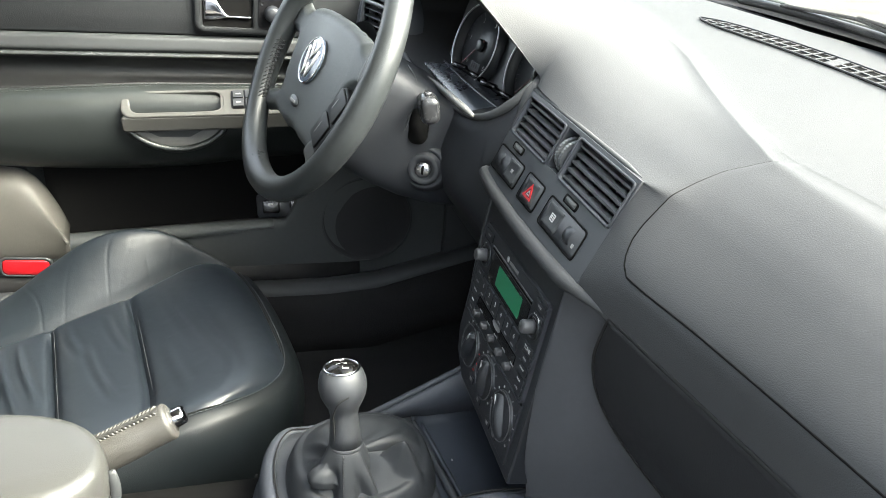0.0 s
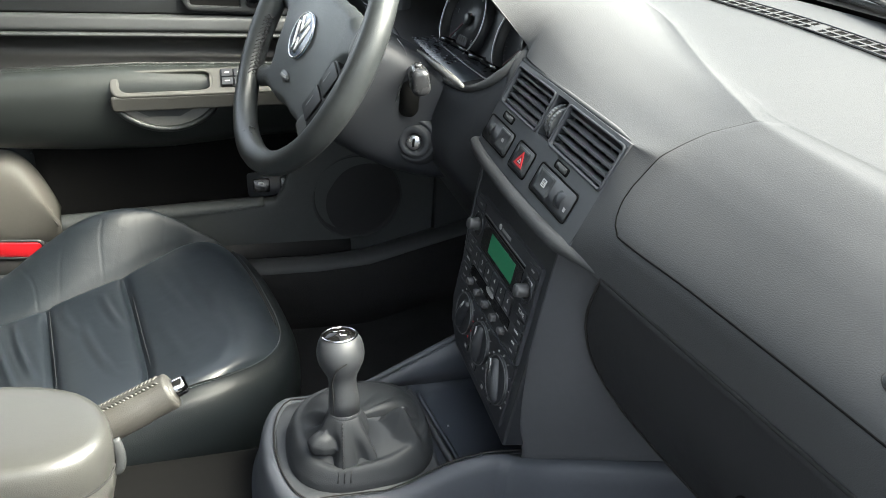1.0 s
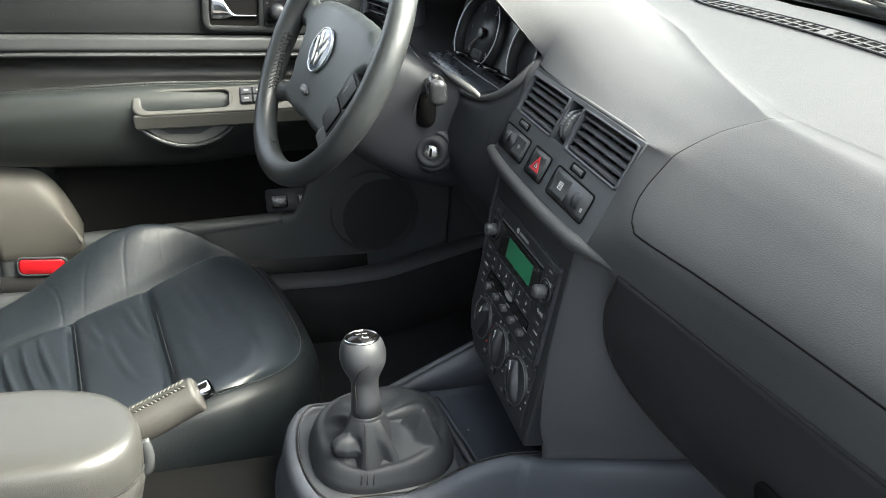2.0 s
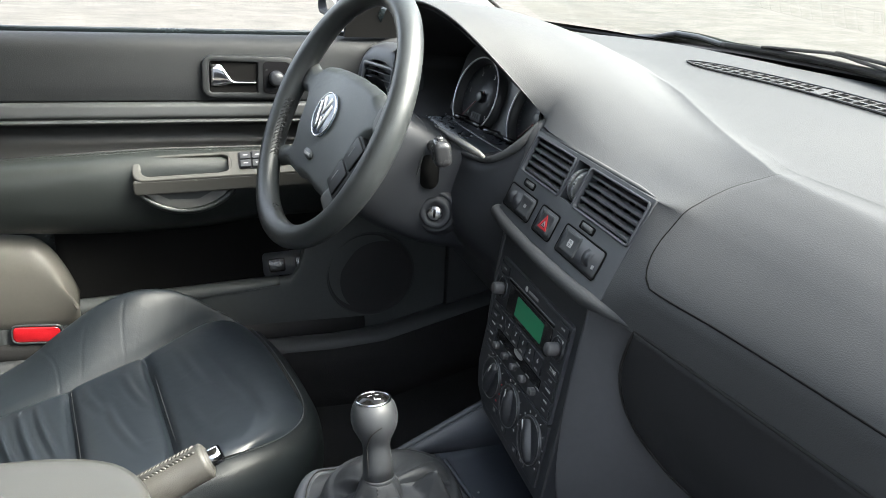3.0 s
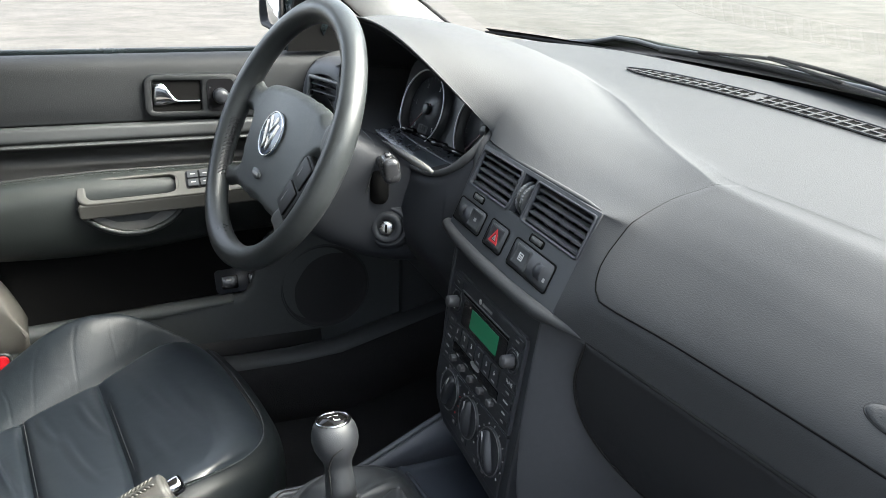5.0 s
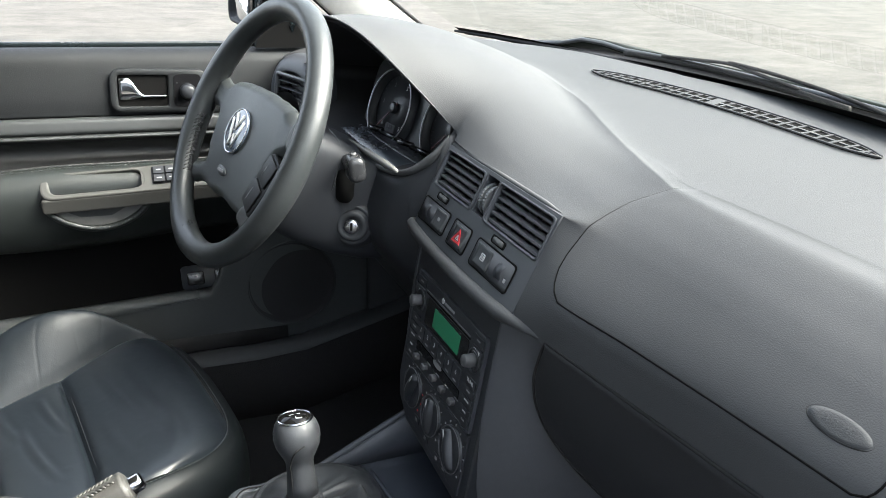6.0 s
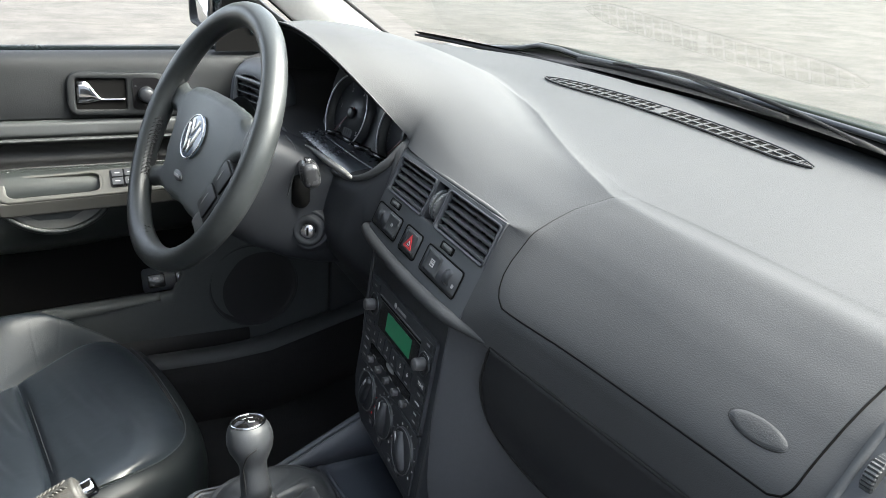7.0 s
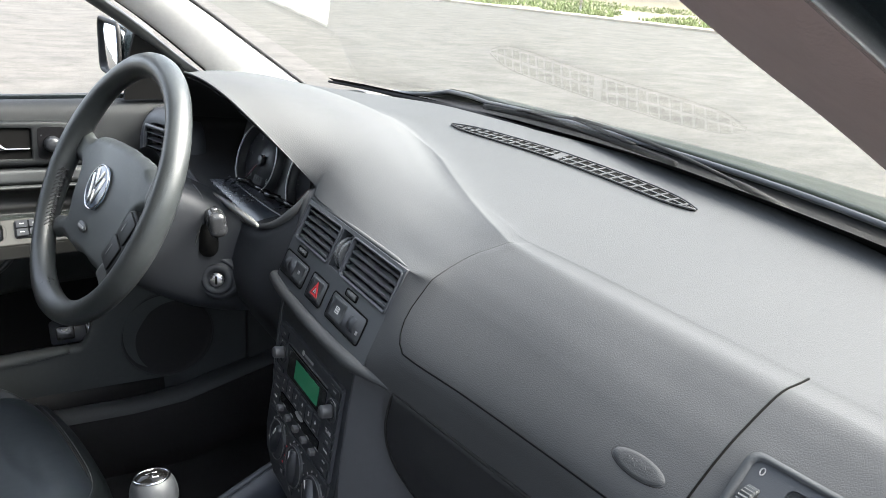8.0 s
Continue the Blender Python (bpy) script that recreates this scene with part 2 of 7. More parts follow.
def grid(rows, closed_u=False, closed_v=False, bm=None):
    bm = bm or bmesh.new()
    vs = [[bm.verts.new(p) for p in r] for r in rows]
    R, C = len(vs), len(vs[0])
    for i in range(R if closed_v else R - 1):
        for j in range(C if closed_u else C - 1):
            a, b, c, d = vs[i][j], vs[i][(j + 1) % C], vs[(i + 1) % R][(j + 1) % C], vs[(i + 1) % R][j]
            if len({a, b, c, d}) == 4:
                bm.faces.new((a, b, c, d))
    return bm


def tube(path, r, sides=10, closed=False, bm=None, flat=1.0, caps=True):
    """A round bar along a path; r: radius or one for each point."""
    bm = bm or bmesh.new()
    P = [Vector(p) for p in path]
    k = len(P)
    rows, prev = [], None
    for i in range(k):
        if closed:
            t = (P[(i + 1) % k] - P[i - 1]).normalized()
        else:
            t = (P[min(i + 1, k - 1)] - P[max(i - 1, 0)]).normalized()
        if prev is None:
            ref = Vector((0, 0, 1)) if abs(t.z) < 0.9 else Vector((1, 0, 0))
            nrm = (ref - t * ref.dot(t)).normalized()
        else:
            nrm = (prev - t * prev.dot(t)).normalized()
        prev = nrm
        bi = t.cross(nrm)
        rad = r[i] if hasattr(r, "__len__") else r
        rows.append([P[i] + nrm * (rad * flat * math.cos(2 * math.pi * j / sides)) + bi * (rad * math.sin(2 * math.pi * j / sides)) for j in range(sides)])
    n0 = len(bm.verts)
    grid(rows, closed_u=True, closed_v=closed, bm=bm)
    if caps and not closed:
        bm.verts.ensure_lookup_table()
        bm.faces.new([bm.verts[n0 + j] for j in range(sides)])
        bm.faces.new([bm.verts[n0 + (k - 1) * sides + j] for j in range(sides)])
    return bm


def lathe(profile, sides=32, bm=None, squash=1.0):
    """Turned about local z; profile: (radius, height) from bottom to top."""
    bm = bm or bmesh.new()
    rows = [[Vector((max(r, 1e-5) * math.cos(2 * math.pi * j / sides), squash * max(r, 1e-5) * math.sin(2 * math.pi * j / sides), z)) for j in range(sides)] for r, z in profile]
    grid(rows, closed_u=True, bm=bm)
    return bm


def box(x0, x1, y0, y1, z0, z1, bm=None):
    bm = bm or bmesh.new()
    c = [bm.verts.new((x, y, z)) for x in (x0, x1) for y in (y0, y1) for z in (z0, z1)]
    for q in ((0, 1, 3, 2), (4, 6, 7, 5), (0, 4, 5, 1), (2, 3, 7, 6), (0, 2, 6, 4), (1, 5, 7, 3)):
        bm.faces.new([c[i] for i in q])
    return bm


def prism(outline, z0, z1, bm=None):
    """An outline of (x, y) drawn up from z0 to z1."""
    bm = bm or bmesh.new()
    lo = [bm.verts.new((x, y, z0)) for x, y in outline]
    hi = [bm.verts.new((x, y, z1)) for x, y in outline]
    k = len(lo)
    bm.faces.new(lo)
    bm.faces.new(hi)
    for i in range(k):
        bm.faces.new((lo[i], lo[(i + 1) % k], hi[(i + 1) % k], hi[i]))
    return bm


def rounded(x0, x1, y0, y1, r, n=5):
    out = []
    for cx, cy, a in ((x1 - r, y1 - r, 0), (x0 + r, y1 - r, 90), (x0 + r, y0 + r, 180), (x1 - r, y0 + r, 270)):
        out += [(cx + r * math.cos(radians(a + 90 * i / n)), cy + r * math.sin(radians(a + 90 * i / n))) for i in range(n + 1)]
    return out


def ring(outer, inner, z0, z1):
    """A flat frame between two outlines of the same count."""
    rows = []
    for o, z in ((outer, z0), (outer, z1), (inner, z1), (inner, z0)):
        rows.append([(x, y, z) for x, y in o])
    return grid(rows, closed_u=True, closed_v=True)


def plate(x0, x1, y0, y1, holes, depth):
    """A plate of that depth (towards -z) with rectangular holes (x0, x1, y0, y1)."""
    bm = bmesh.new()
    xs = sorted({x0, x1, *[h[0] for h in holes], *[h[1] for h in holes]})
    ys = sorted({y0, y1, *[h[2] for h in holes], *[h[3] for h in holes]})
    cache = {}

    def vert(x, y):
        if (x, y) not in cache:
            cache[(x, y)] = bm.verts.new((x, y, 0))
        return cache[(x, y)]
    for i in range(len(xs) - 1):
        for j in range(len(ys) - 1):
            cx, cy = (xs[i] + xs[i + 1]) / 2, (ys[j] + ys[j + 1]) / 2
            if any(h[0] < cx < h[1] and h[2] < cy < h[3] for h in holes):
                continue
            bm.faces.new((vert(xs[i], ys[j]), vert(xs[i + 1], ys[j]), vert(xs[i + 1], ys[j + 1]), vert(xs[i], ys[j + 1])))
    geo = bmesh.ops.extrude_face_region(bm, geom=bm.faces[:])
    for e in geo["geom"]:
        if isinstance(e, bmesh.types.BMVert):
            e.co.z -= depth
    return bm


def frame_of(origin, x_axis, y_axis):
    x = Vector(x_axis).normalized()
    z = x.cross(Vector(y_axis)).normalized()
    y = z.cross(x)
    return Matrix.Translation(origin) @ Matrix((x, y, z)).transposed().to_4x4()


def text_part(words, size, material, parent, m, label="", depth=0.0002):
    cu = bpy.data.curves.new("print", "FONT")
    cu.body, cu.size, cu.align_x, cu.align_y, cu.extrude = words, size, "CENTER", "CENTER", depth
    tmp = bpy.data.objects.new("print", cu)
    scene.collection.objects.link(tmp)
    me = bpy.data.meshes.new_from_object(tmp.evaluated_get(bpy.context.evaluated_depsgraph_get()))
    bpy.data.objects.remove(tmp)
    me.materials.clear()
    me.materials.append(material)
    ob = new("lettering", me)
    ob.parent = parent
    ob.matrix_basis = m
    if label:
        ob["label"] = label
    return ob


def stitches(path, parent, step=0.006, length=0.0038, r=0.0006, label="row of grey stitches", thread=None):
    """A row of short threads along a path, as one part."""
    P = [Vector(p) for p in path]
    bm = bmesh.new()
    dist, nxt = 0.0, 0.0
    for a, b in zip(P, P[1:]):
        d = (b - a).length
        if d < 1e-9:
            continue
        t = (b - a) / d
        while nxt < dist + d:
            p = a + t * (nxt - dist)
            tube([p, p + t * length], r, 5, bm=bm)
            nxt += step
        dist += d
    return part("stitching", bm, thread or M_STITCH, parent, label)


# ---- ground and surroundings ----
def build_ground():
    bm = bmesh.new()
    S = 400
    n = 24
    rows = [[(-S + 2 * S * j / n, -S + 2 * S * i / n, 0) for j in range(n + 1)] for i in range(n + 1)]
    g = part("ground", grid(rows, bm=bm), M_GROUND, smooth=False)
    tagged(g, "sunlit pale worn concrete lot with dark stains", "ground", kind="structure")


KERB_A, KERB_B = Vector((-60, 10.4, 0)), Vector((60, 32.0, 0))
KERB_DIR = (KERB_B - KERB_A).normalized()
KERB_OUT = Vector((-KERB_DIR.y, KERB_DIR.x, 0))


def build_kerb():
    kerb = empty("kerb", "pale concrete kerb of separate stones along the lot", "kerb", kind="structure")
    step = 3.0
    count = int((KERB_B - KERB_A).length / step)
    for i in range(count):
        a = KERB_A + KERB_DIR * (step * i + 0.012)
        b = KERB_A + KERB_DIR * (step * (i + 1) - 0.012)
        bm = bmesh.new()
        prof = ((0, 0), (0.02, 0.07), (0.05, 0.09), (0.42, 0.10), (0.42, 0.0))
        rows = [[p + KERB_OUT * o + Vector((0, 0, z)) for o, z in prof] for p in (a, b)]
        grid(rows, bm=bm)
        bm.verts.ensure_lookup_table()
        bm.faces.new([bm.verts[k] for k in range(5)])
        bm.faces.new([bm.verts[5 + k] for k in range(5)])
        part("kerb_stone", bm, M_KERB, kerb, smooth=False)


def build_verge():
    a, b = KERB_A - KERB_DIR * 40, KERB_B + KERB_DIR * 40
    bm = bmesh.new()
    n = 60
    rows = []
    for i in range(8):
        o = 0.42 + (0.0, 0.8, 2, 4, 8, 16, 40, 120)[i]
        rows.append([a.lerp(b, j / n) + KERB_OUT * o + Vector((0, 0, 0.085 + 0.03 * noise.noise(Vector((j * 0.7, o, 0))) + 0.012 * o)) for j in range(n + 1)])
    tagged(part("verge", grid(rows, bm=bm), M_SOIL), "dry soil verge behind the kerb", "ground", kind="structure")
    rnd = random.Random(5)
    verts, faces = [], []
    for k in range(26000):
        u, o = rnd.uniform(25, 75), 0.44 + 9 * rnd.random() ** 1.6
        base = KERB_A + KERB_DIR * u + KERB_OUT * o
        if noise.noise(base * 0.35) < -0.18:
            continue
        base.z = 0.085 + 0.012 * o
        h, w = rnd.uniform(0.05, 0.14), rnd.uniform(0.015, 0.04)
        an = rnd.uniform(0, math.pi)
        d = Vector((math.cos(an), math.sin(an), 0)) * w
        tip = base + Vector((rnd.uniform(-0.1, 0.1), rnd.uniform(-0.1, 0.1), h))
        i = len(verts)
        verts += [base - d, base + d, tip]
        faces.append((i, i + 1, i + 2))
    me = bpy.data.meshes.new("grass")
    me.from_pydata(verts, [], faces)
    me.materials.append(M_GRASS)
    tagged(new("grass", me), "patchy green grass on the verge", "grass", kind="stuff")


def build_post():
    p = KERB_A + KERB_DIR * 37.5 + KERB_OUT * 2.2
    post = empty("sign_post", "thin grey steel post standing in the grass", "post", m=Matrix.Translation((p.x, p.y, 0.10)))
    part("pole", tube([(0, 0, 0), (0, 0, 2.6)], 0.045, 12), M_SILVER, post)
    part("base_flange", lathe([(0.0, 0), (0.11, 0), (0.11, 0.02), (0.06, 0.05), (0.05, 0.05)], 20), M_SILVER, post)


def build_woods():
    """Unseen trees far beyond the verge, added to darken what the hood mirrors."""
    rnd = random.Random(11)
    verts, faces = [], []
    for k in range(34):
        u = 8 + 3.3 * k + rnd.uniform(-1, 1)
        base = KERB_A + KERB_DIR * u + KERB_OUT * rnd.uniform(18, 26)
        h = rnd.uniform(11, 16)
        for c in range(60):
            a, rr = rnd.uniform(0, 6.28), 2.9 * math.sqrt(rnd.random())
            cz_ = h * rnd.uniform(0.28, 1.0)
            cl = base + Vector((rr * math.cos(a), rr * math.sin(a), cz_)) * 1.0
            for q in range(22):
                p = cl + Vector((rnd.gauss(0, 0.45), rnd.gauss(0, 0.45), rnd.gauss(0, 0.4)))
                d1 = Vector((rnd.uniform(-1, 1), rnd.uniform(-1, 1), rnd.uniform(-1, 1))).normalized() * rnd.uniform(0.15, 0.35)
                d2 = Vector((rnd.uniform(-1, 1), rnd.uniform(-1, 1), rnd.uniform(-1, 1))).normalized() * rnd.uniform(0.15, 0.35)
                i = len(verts)
                verts += [p - d1, p + d2, p + d1]
                faces.append((i, i + 1, i + 2))
        i = len(verts)
        for ring_h, r in ((0.1, 0.22), (h * 0.5, 0.15), (h * 0.85, 0.05)):
            verts += [base + Vector((r * math.cos(j * 1.0472), r * math.sin(j * 1.0472), ring_h)) for j in range(6)]
        for lv in (0, 6):
            faces += [(i + lv + j, i + lv + (j + 1) % 6, i + lv + 6 + (j + 1) % 6, i + lv + 6 + j) for j in range(6)]
    me = bpy.data.meshes.new("unseen_woods")
    me.from_pydata(verts, [], faces)
    me.materials.append(M_LEAF)
    tagged(new("unseen_woods", me), "unseen row of green trees added far behind the verge", "trees", kind="stuff")


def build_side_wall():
    """Plain unseen wall, passenger side and behind the car, added to shape light."""
    w = part("unseen_wall", grid([[(4.2 if y > -5 else 4.2 + (y + 5) * 1.5, y, z) for y in (-11, -9, -7, -5, -3, 0, 3.5)] for z in (-0.05, 1.2, 2.0)]), M_STUCCO, face=(-1, 0, 0), smooth=False)
    tagged(thick(w, 0.25), "unseen plain grey stucco wall added beside the car to shape the light", "wall", kind="structure")


# ---- the car's shell round the camera ----
def ws_base(x):
    """Foot of the windscreen on the dash: y, z at x."""
    a = abs(x) / 0.72
    return 0.880 - 0.057 * a ** 2, 1.043 - 0.015 * a ** 2


def ws_top(x):
    a = abs(x) / 0.58
    return 0.215 - 0.03 * a ** 2, 1.385 - 0.02 * a ** 2


def build_windscreen():
    rows = []
    nv, nu = 14, 28
    for i in range(nv + 1):
        f = i / nv
        row = []
        for j in range(nu + 1):
            s = -1 + 2 * j / nu
            wide = 1.10
            xb, xt = 0.738 * s * wide, 0.606 * s * wide
            yb, zb = ws_base(xb)
            yt, zt = ws_top(xt)
            bow = 0.004 * math.sin(math.pi * f)
            row.append((xb + (xt - xb) * f, yb + 0.01 + (yt - yb) * f + bow, zb - 0.004 + (zt - zb) * f + bow))
        rows.append(row)
    w = empty("window_1", "raked windscreen of clear tinted glass", "window", kind="structure")
    pane = part("pane", grid(rows), M_GLASS, w, face=(0, -0.5, -1))
    pane.visible_shadow = False
    frit = [[Vector(rows[0][j]).lerp(Vector(rows[1][j]), -0.7 + f * (0.62 + 0.76 * max(0, min(1, (j / nu - 0.3) / 0.3)))) + Vector((0, -0.001, -0.0025)) for j in range(nu + 1)] for f in (0, 0.25, 0.5, 0.75, 1)]
    part("frit_band", grid(frit), M_VOID, w, "black printed band at the foot of the glass", face=(0, -1, -1))
    # black band round the glass
    for nm, line in (("lower_band", rows[0]), ("upper_band", rows[-1])):
        b2 = [Vector(p) + Vector((0, 0.004, -0.012)) for p in line]
        part(nm, tube(b2, [0.0025 + 0.0085 * min(1, max(0, (p.x + 0.66) / 0.45)) if nm == "lower_band" else 0.011 for p in b2], 8), M_WIPER, w, "black rubber edge")


def pillar(side, material, name, label, inner, outer, edge, edge_material, radius):
    """Trim along the side of the windscreen: a bulged cover between two lines, a seal and the outer strip."""
    ob = empty(name, label, "pillar", kind="structure")
    n = 30
    a, b = spline(inner, n + 1), spline(outer, n + 1)
    rows = []
    for i in range(n + 1):
        row = []
        for j in range(15):
            f = j / 14
            bulge = math.sin(math.pi * f) ** 0.6
            row.append(a[i].lerp(b[i], f) + Vector((-side * 0.012, -0.004, -0.004)) * bulge * (1 if side < 0 else 0.25))
        row[0] += Vector((side * 0.006, 0.004, 0.008))
        row[-1] += Vector((side * 0.010, 0.0, 0.006))
        rows.append(row)
    thick(part("trim_cover", grid(rows), material, ob, face=(-side, -0.3, -0.3)), 0.005)
    part("glass_seal", tube([p + Vector((side * 0.004, 0.006, 0.004)) for p in a], 0.0035, 8), M_RUBBER, ob, "black rubber seal at the glass")
    if side < 0:
        part("seal", tube([p + Vector((side * 0.014, 0, 0.008)) for p in b], 0.0045, 8), M_RUBBER, ob, "black rubber door seal")
    part("outer_strip", tube(spline(edge, 24), [radius * (0.6 + 0.4 * k / 23) for k in range(24)], 12, flat=0.8), edge_material, ob, "outer strip of the pillar")


def build_shell():
    roof = empty("ceiling", "pale cloth headliner under a dark painted roof", "ceiling", kind="structure")
    rows = []
    for i in range(13):
        f = i / 12
        row = []
        for j in range(17):
            s = -1 + 2 * j / 16
            yt, zt = ws_top(0.575 * s)
            y = yt + (-1.35 - yt) * f
            row.append((0.575 * s, y, zt - 0.012 + 0.03 * math.sin(math.pi * min(1, f * 1.1)) * (1 - s * s * 0.6) - 0.05 * f * f))
        rows.append(row)
    part("headliner", grid(rows), M_LINER, roof)
    top = [[(x * 1.05, y + 0.01, z + 0.035) for x, y, z in r] for r in rows]
    part("roof_skin", grid(top), M_PAINT, roof, "dark painted roof skin")
    # side members along the roof
    for s in (-1, 1):
        part("roof_rail", tube([(s * 0.585, 0.10, 1.365), (s * 0.60, -0.2, 1.375), (s * 0.60, -0.7, 1.365), (s * 0.59, -1.3, 1.32)], 0.034, 10), M_PAINT, roof, "dark painted roof rail")
    # floor pan and tunnel
    fl = empty("floor", "black carpeted car floor with a raised middle tunnel", "floor", kind="structure")
    prof = [(-0.76, 0.36), (-0.70, 0.36), (-0.67, 0.27), (-0.60, 0.255), (-0.2, 0.255), (-0.14, 0.29), (-0.11, 0.42), (0.11, 0.42), (0.14, 0.29), (0.2, 0.255), (0.60, 0.255), (0.67, 0.27), (0.70, 0.36), (0.76, 0.36)]
    ys = [-1.3, -0.6, 0.0, 0.4, 0.62, 0.74, 0.84, 0.90]
    zs = [0, 0, 0, 0, 0, 0.06, 0.22, 0.46]
    rows = [[(x, y, z if (abs(x) > 0.68) else max(z, 0.255 + dz)) for x, z in prof] for y, dz in zip(ys, zs)]
    carpet = part("carpet", grid(rows), M_CARPET, fl)
    thick(carpet, 0.02)
    fw = part("wall_front", grid([[(x, 0.92, z) for x in (-0.76, -0.3, 0.3, 0.76)] for z in (0.30, 0.6, 0.98)]), M_CARPET)
    tagged(thick(fw, 0.02), "black insulated bulkhead ahead of the footwells", "wall", kind="structure")
    # unseen wall drawn up to the roof to keep rear light off the dash
    bk = part("back_light_block", grid([[(x, -1.32, z) for x in (-0.70, 0, 0.70)] for z in (0.25, 0.6, 1.33)]), M_LOWER)
    tagged(thick(bk, 0.03), "unseen dark plain wall added to block light from behind the seats", "wall", kind="structure")
    for s, nm in ((-1, "wall_left"), (1, "wall_right")):
        q = part(nm, grid([[(s * 0.74, y, z) for y in (-1.32, -0.8, -0.42 if s > 0 else -0.238)] for z in (0.25, 0.6, 0.96)]), M_LOWER)
        tagged(thick(q, 0.05), "dark side trim behind the front door", "wall", kind="structure")
        # unseen side in place of the rear windows, added to block light
        up = part("quarter_light_block", grid([[(s * (0.74 - 0.13 * g), y, 0.96 + 0.38 * g) for y in (-1.32, -0.8, -0.42)] for g in (0, 0.5, 1)]), M_LOWER)
        tagged(thick(up, 0.04), "unseen dark plain side added to block light behind the front door", "wall", kind="structure")
        kp = part("kick_panel", grid([[(s * 0.745, y, z) for y in (0.62, 0.78, 0.95)] for z in (0.25, 0.6, 1.0)]), M_LOWER)
        tagged(thick(kp, 0.03), "dark kick panel ahead of the front door", "panel", kind="structure")
        sill = empty("sill", "black plastic door sill with a raised edge", "sill", kind="structure")
        rows = []
        for y in [-0.42 + 0.1 * k for k in range(13)]:
            dz = max(0, y - 0.45) * 0.28
            rows.append([(s * x, y, z + dz) for x, z in spline2([(0.684, 0.380), (0.687, 0.391), (0.697, 0.399), (0.715, 0.402), (0.745, 0.39), (0.79, 0.36), (0.80, 0.22)], 18)])
        thick(part("sill_cover", grid(rows), M_LOWER, sill), 0.004)
        rows = [[(s * x, y, z + max(0, y - 0.45) * 0.28) for x, z in ((0.664, 0.262), (0.668, 0.30), (0.676, 0.35), (0.686, 0.384))] for y in [-0.42 + 0.1 * k for k in range(13)]]
        thick(part("sill_carpet", grid(rows), M_CARPET, sill, "black carpet up the sill"), 0.003)
        if s < 0:
            part("door_seal", tube([(-0.764, y, 0.402) for y in (-0.42, -0.1, 0.2, 0.45)], 0.034, 14), M_RUBBER, sill, "black rubber seal under the closed door")


def spline2(pts, n):
    return [(p.x, p.y) for p in spline([(a, b, 0) for a, b in pts], n)]


def build_outside():
    hood = empty("car_hood", "dark green-black painted engine hood beyond the windscreen", "car hood", kind="structure")
    rows = []
    for i in range(19):
        f = i / 18
        row = []
        for j in range(25):
            s = -1 + 2 * j / 24
            w = 0.70 - 0.06 * f
            y = 0.985 + 0.95 * f - 0.06 * s * s * (1 - f) - 0.12 * s * s * f
            z = 1.040 - 0.16 * f - 0.08 * f * f - 0.035 * abs(s) ** 3 + 0.012 * math.exp(-((abs(s) - 0.72) / 0.08) ** 2)
            row.append((w * s, y, z))
        rows.append(row)
    thick(part("hood_panel", grid(rows), M_HOODPAINT, hood), 0.012)
    part("hood_edge", tube([Vector(p) + Vector((0, -0.005, -0.005)) for p in rows[0]], 0.004, 6), M_PLASTIC, hood, "dark edge of the hood")
    for s in (-1, 1):
        fr = []
        for i in range(13):
            f = i / 12
            fr.append([(s * x, 0.72 + 1.25 * f, z + 0.025 - 0.19 * f - 0.08 * f * f) for x, z in spline2([(0.70 - 0.05 * f, 0.965), (0.76, 0.945), (0.815, 0.88), (0.845, 0.75), (0.845, 0.45), (0.82, 0.25)], 12)])
        fender = part("fender", grid(fr), M_HOODPAINT)
        tagged(thick(fender, 0.006), "dark painted front fender", "fender", kind="structure")
    cowl = empty("cowl", "black plastic cowl under the windscreen with a mesh edge", "cowl", kind="structure")
    rows = []
    for j in range(33):
        x = -0.70 + 1.4 * j / 32
        yb, zb = ws_base(x)
        a = x / 0.7
        yh = 0.985 - 0.06 * a * a
        rows.append([(x, yb + 0.02, zb - 0.012), (x, yb + 0.04, zb - 0.020), (x, (yb + yh) / 2 + 0.02, zb - 0.022), (x, yh - 0.005, 1.030 - 0.035 * abs(a) ** 3)])
    thick(part("cowl_panel", grid(rows), M_WIPER, cowl), 0.004)


def build_wiper():
    w = empty("wiper", "black wiper resting at the foot of the windscreen", "wiper")
    pivot = Vector((0.265, 0.955, 1.014))
    arm = spline([pivot, (0.20, 0.926, 1.036), (0.10, 0.908, 1.054), (0.0, 0.899, 1.062), (-0.075, 0.893, 1.064)], 22)
    part("arm", tube(arm, [0.007] * 6 + [0.0042] * 16, 8, flat=0.6), M_WIPER, w, "black steel wiper arm")
    blade = spline([(0.13, 0.889, 1.046), (0.03, 0.893, 1.049), (-0.075, 0.895, 1.050), (-0.19, 0.897, 1.046), (-0.31, 0.892, 1.040)], 24)
    part("blade", tube(blade, 0.0036, 8, flat=1.3), M_WIPER, w, "black rubber wiper blade")
    spine = spline([(0.05, 0.893, 1.053), (-0.02, 0.894, 1.058), (-0.075, 0.894, 1.062), (-0.14, 0.896, 1.057), (-0.22, 0.896, 1.050)], 18)
    part("yoke", tube(spine, 0.0040, 8, flat=0.6), M_WIPER, w)
    part("pivot_cap", lathe([(0, 0), (0.013, 0), (0.013, 0.008), (0.008, 0.013), (0, 0.014)], 18), M_WIPER, w, m=Matrix.Translation(pivot - Vector((0, 0, 0.008))))


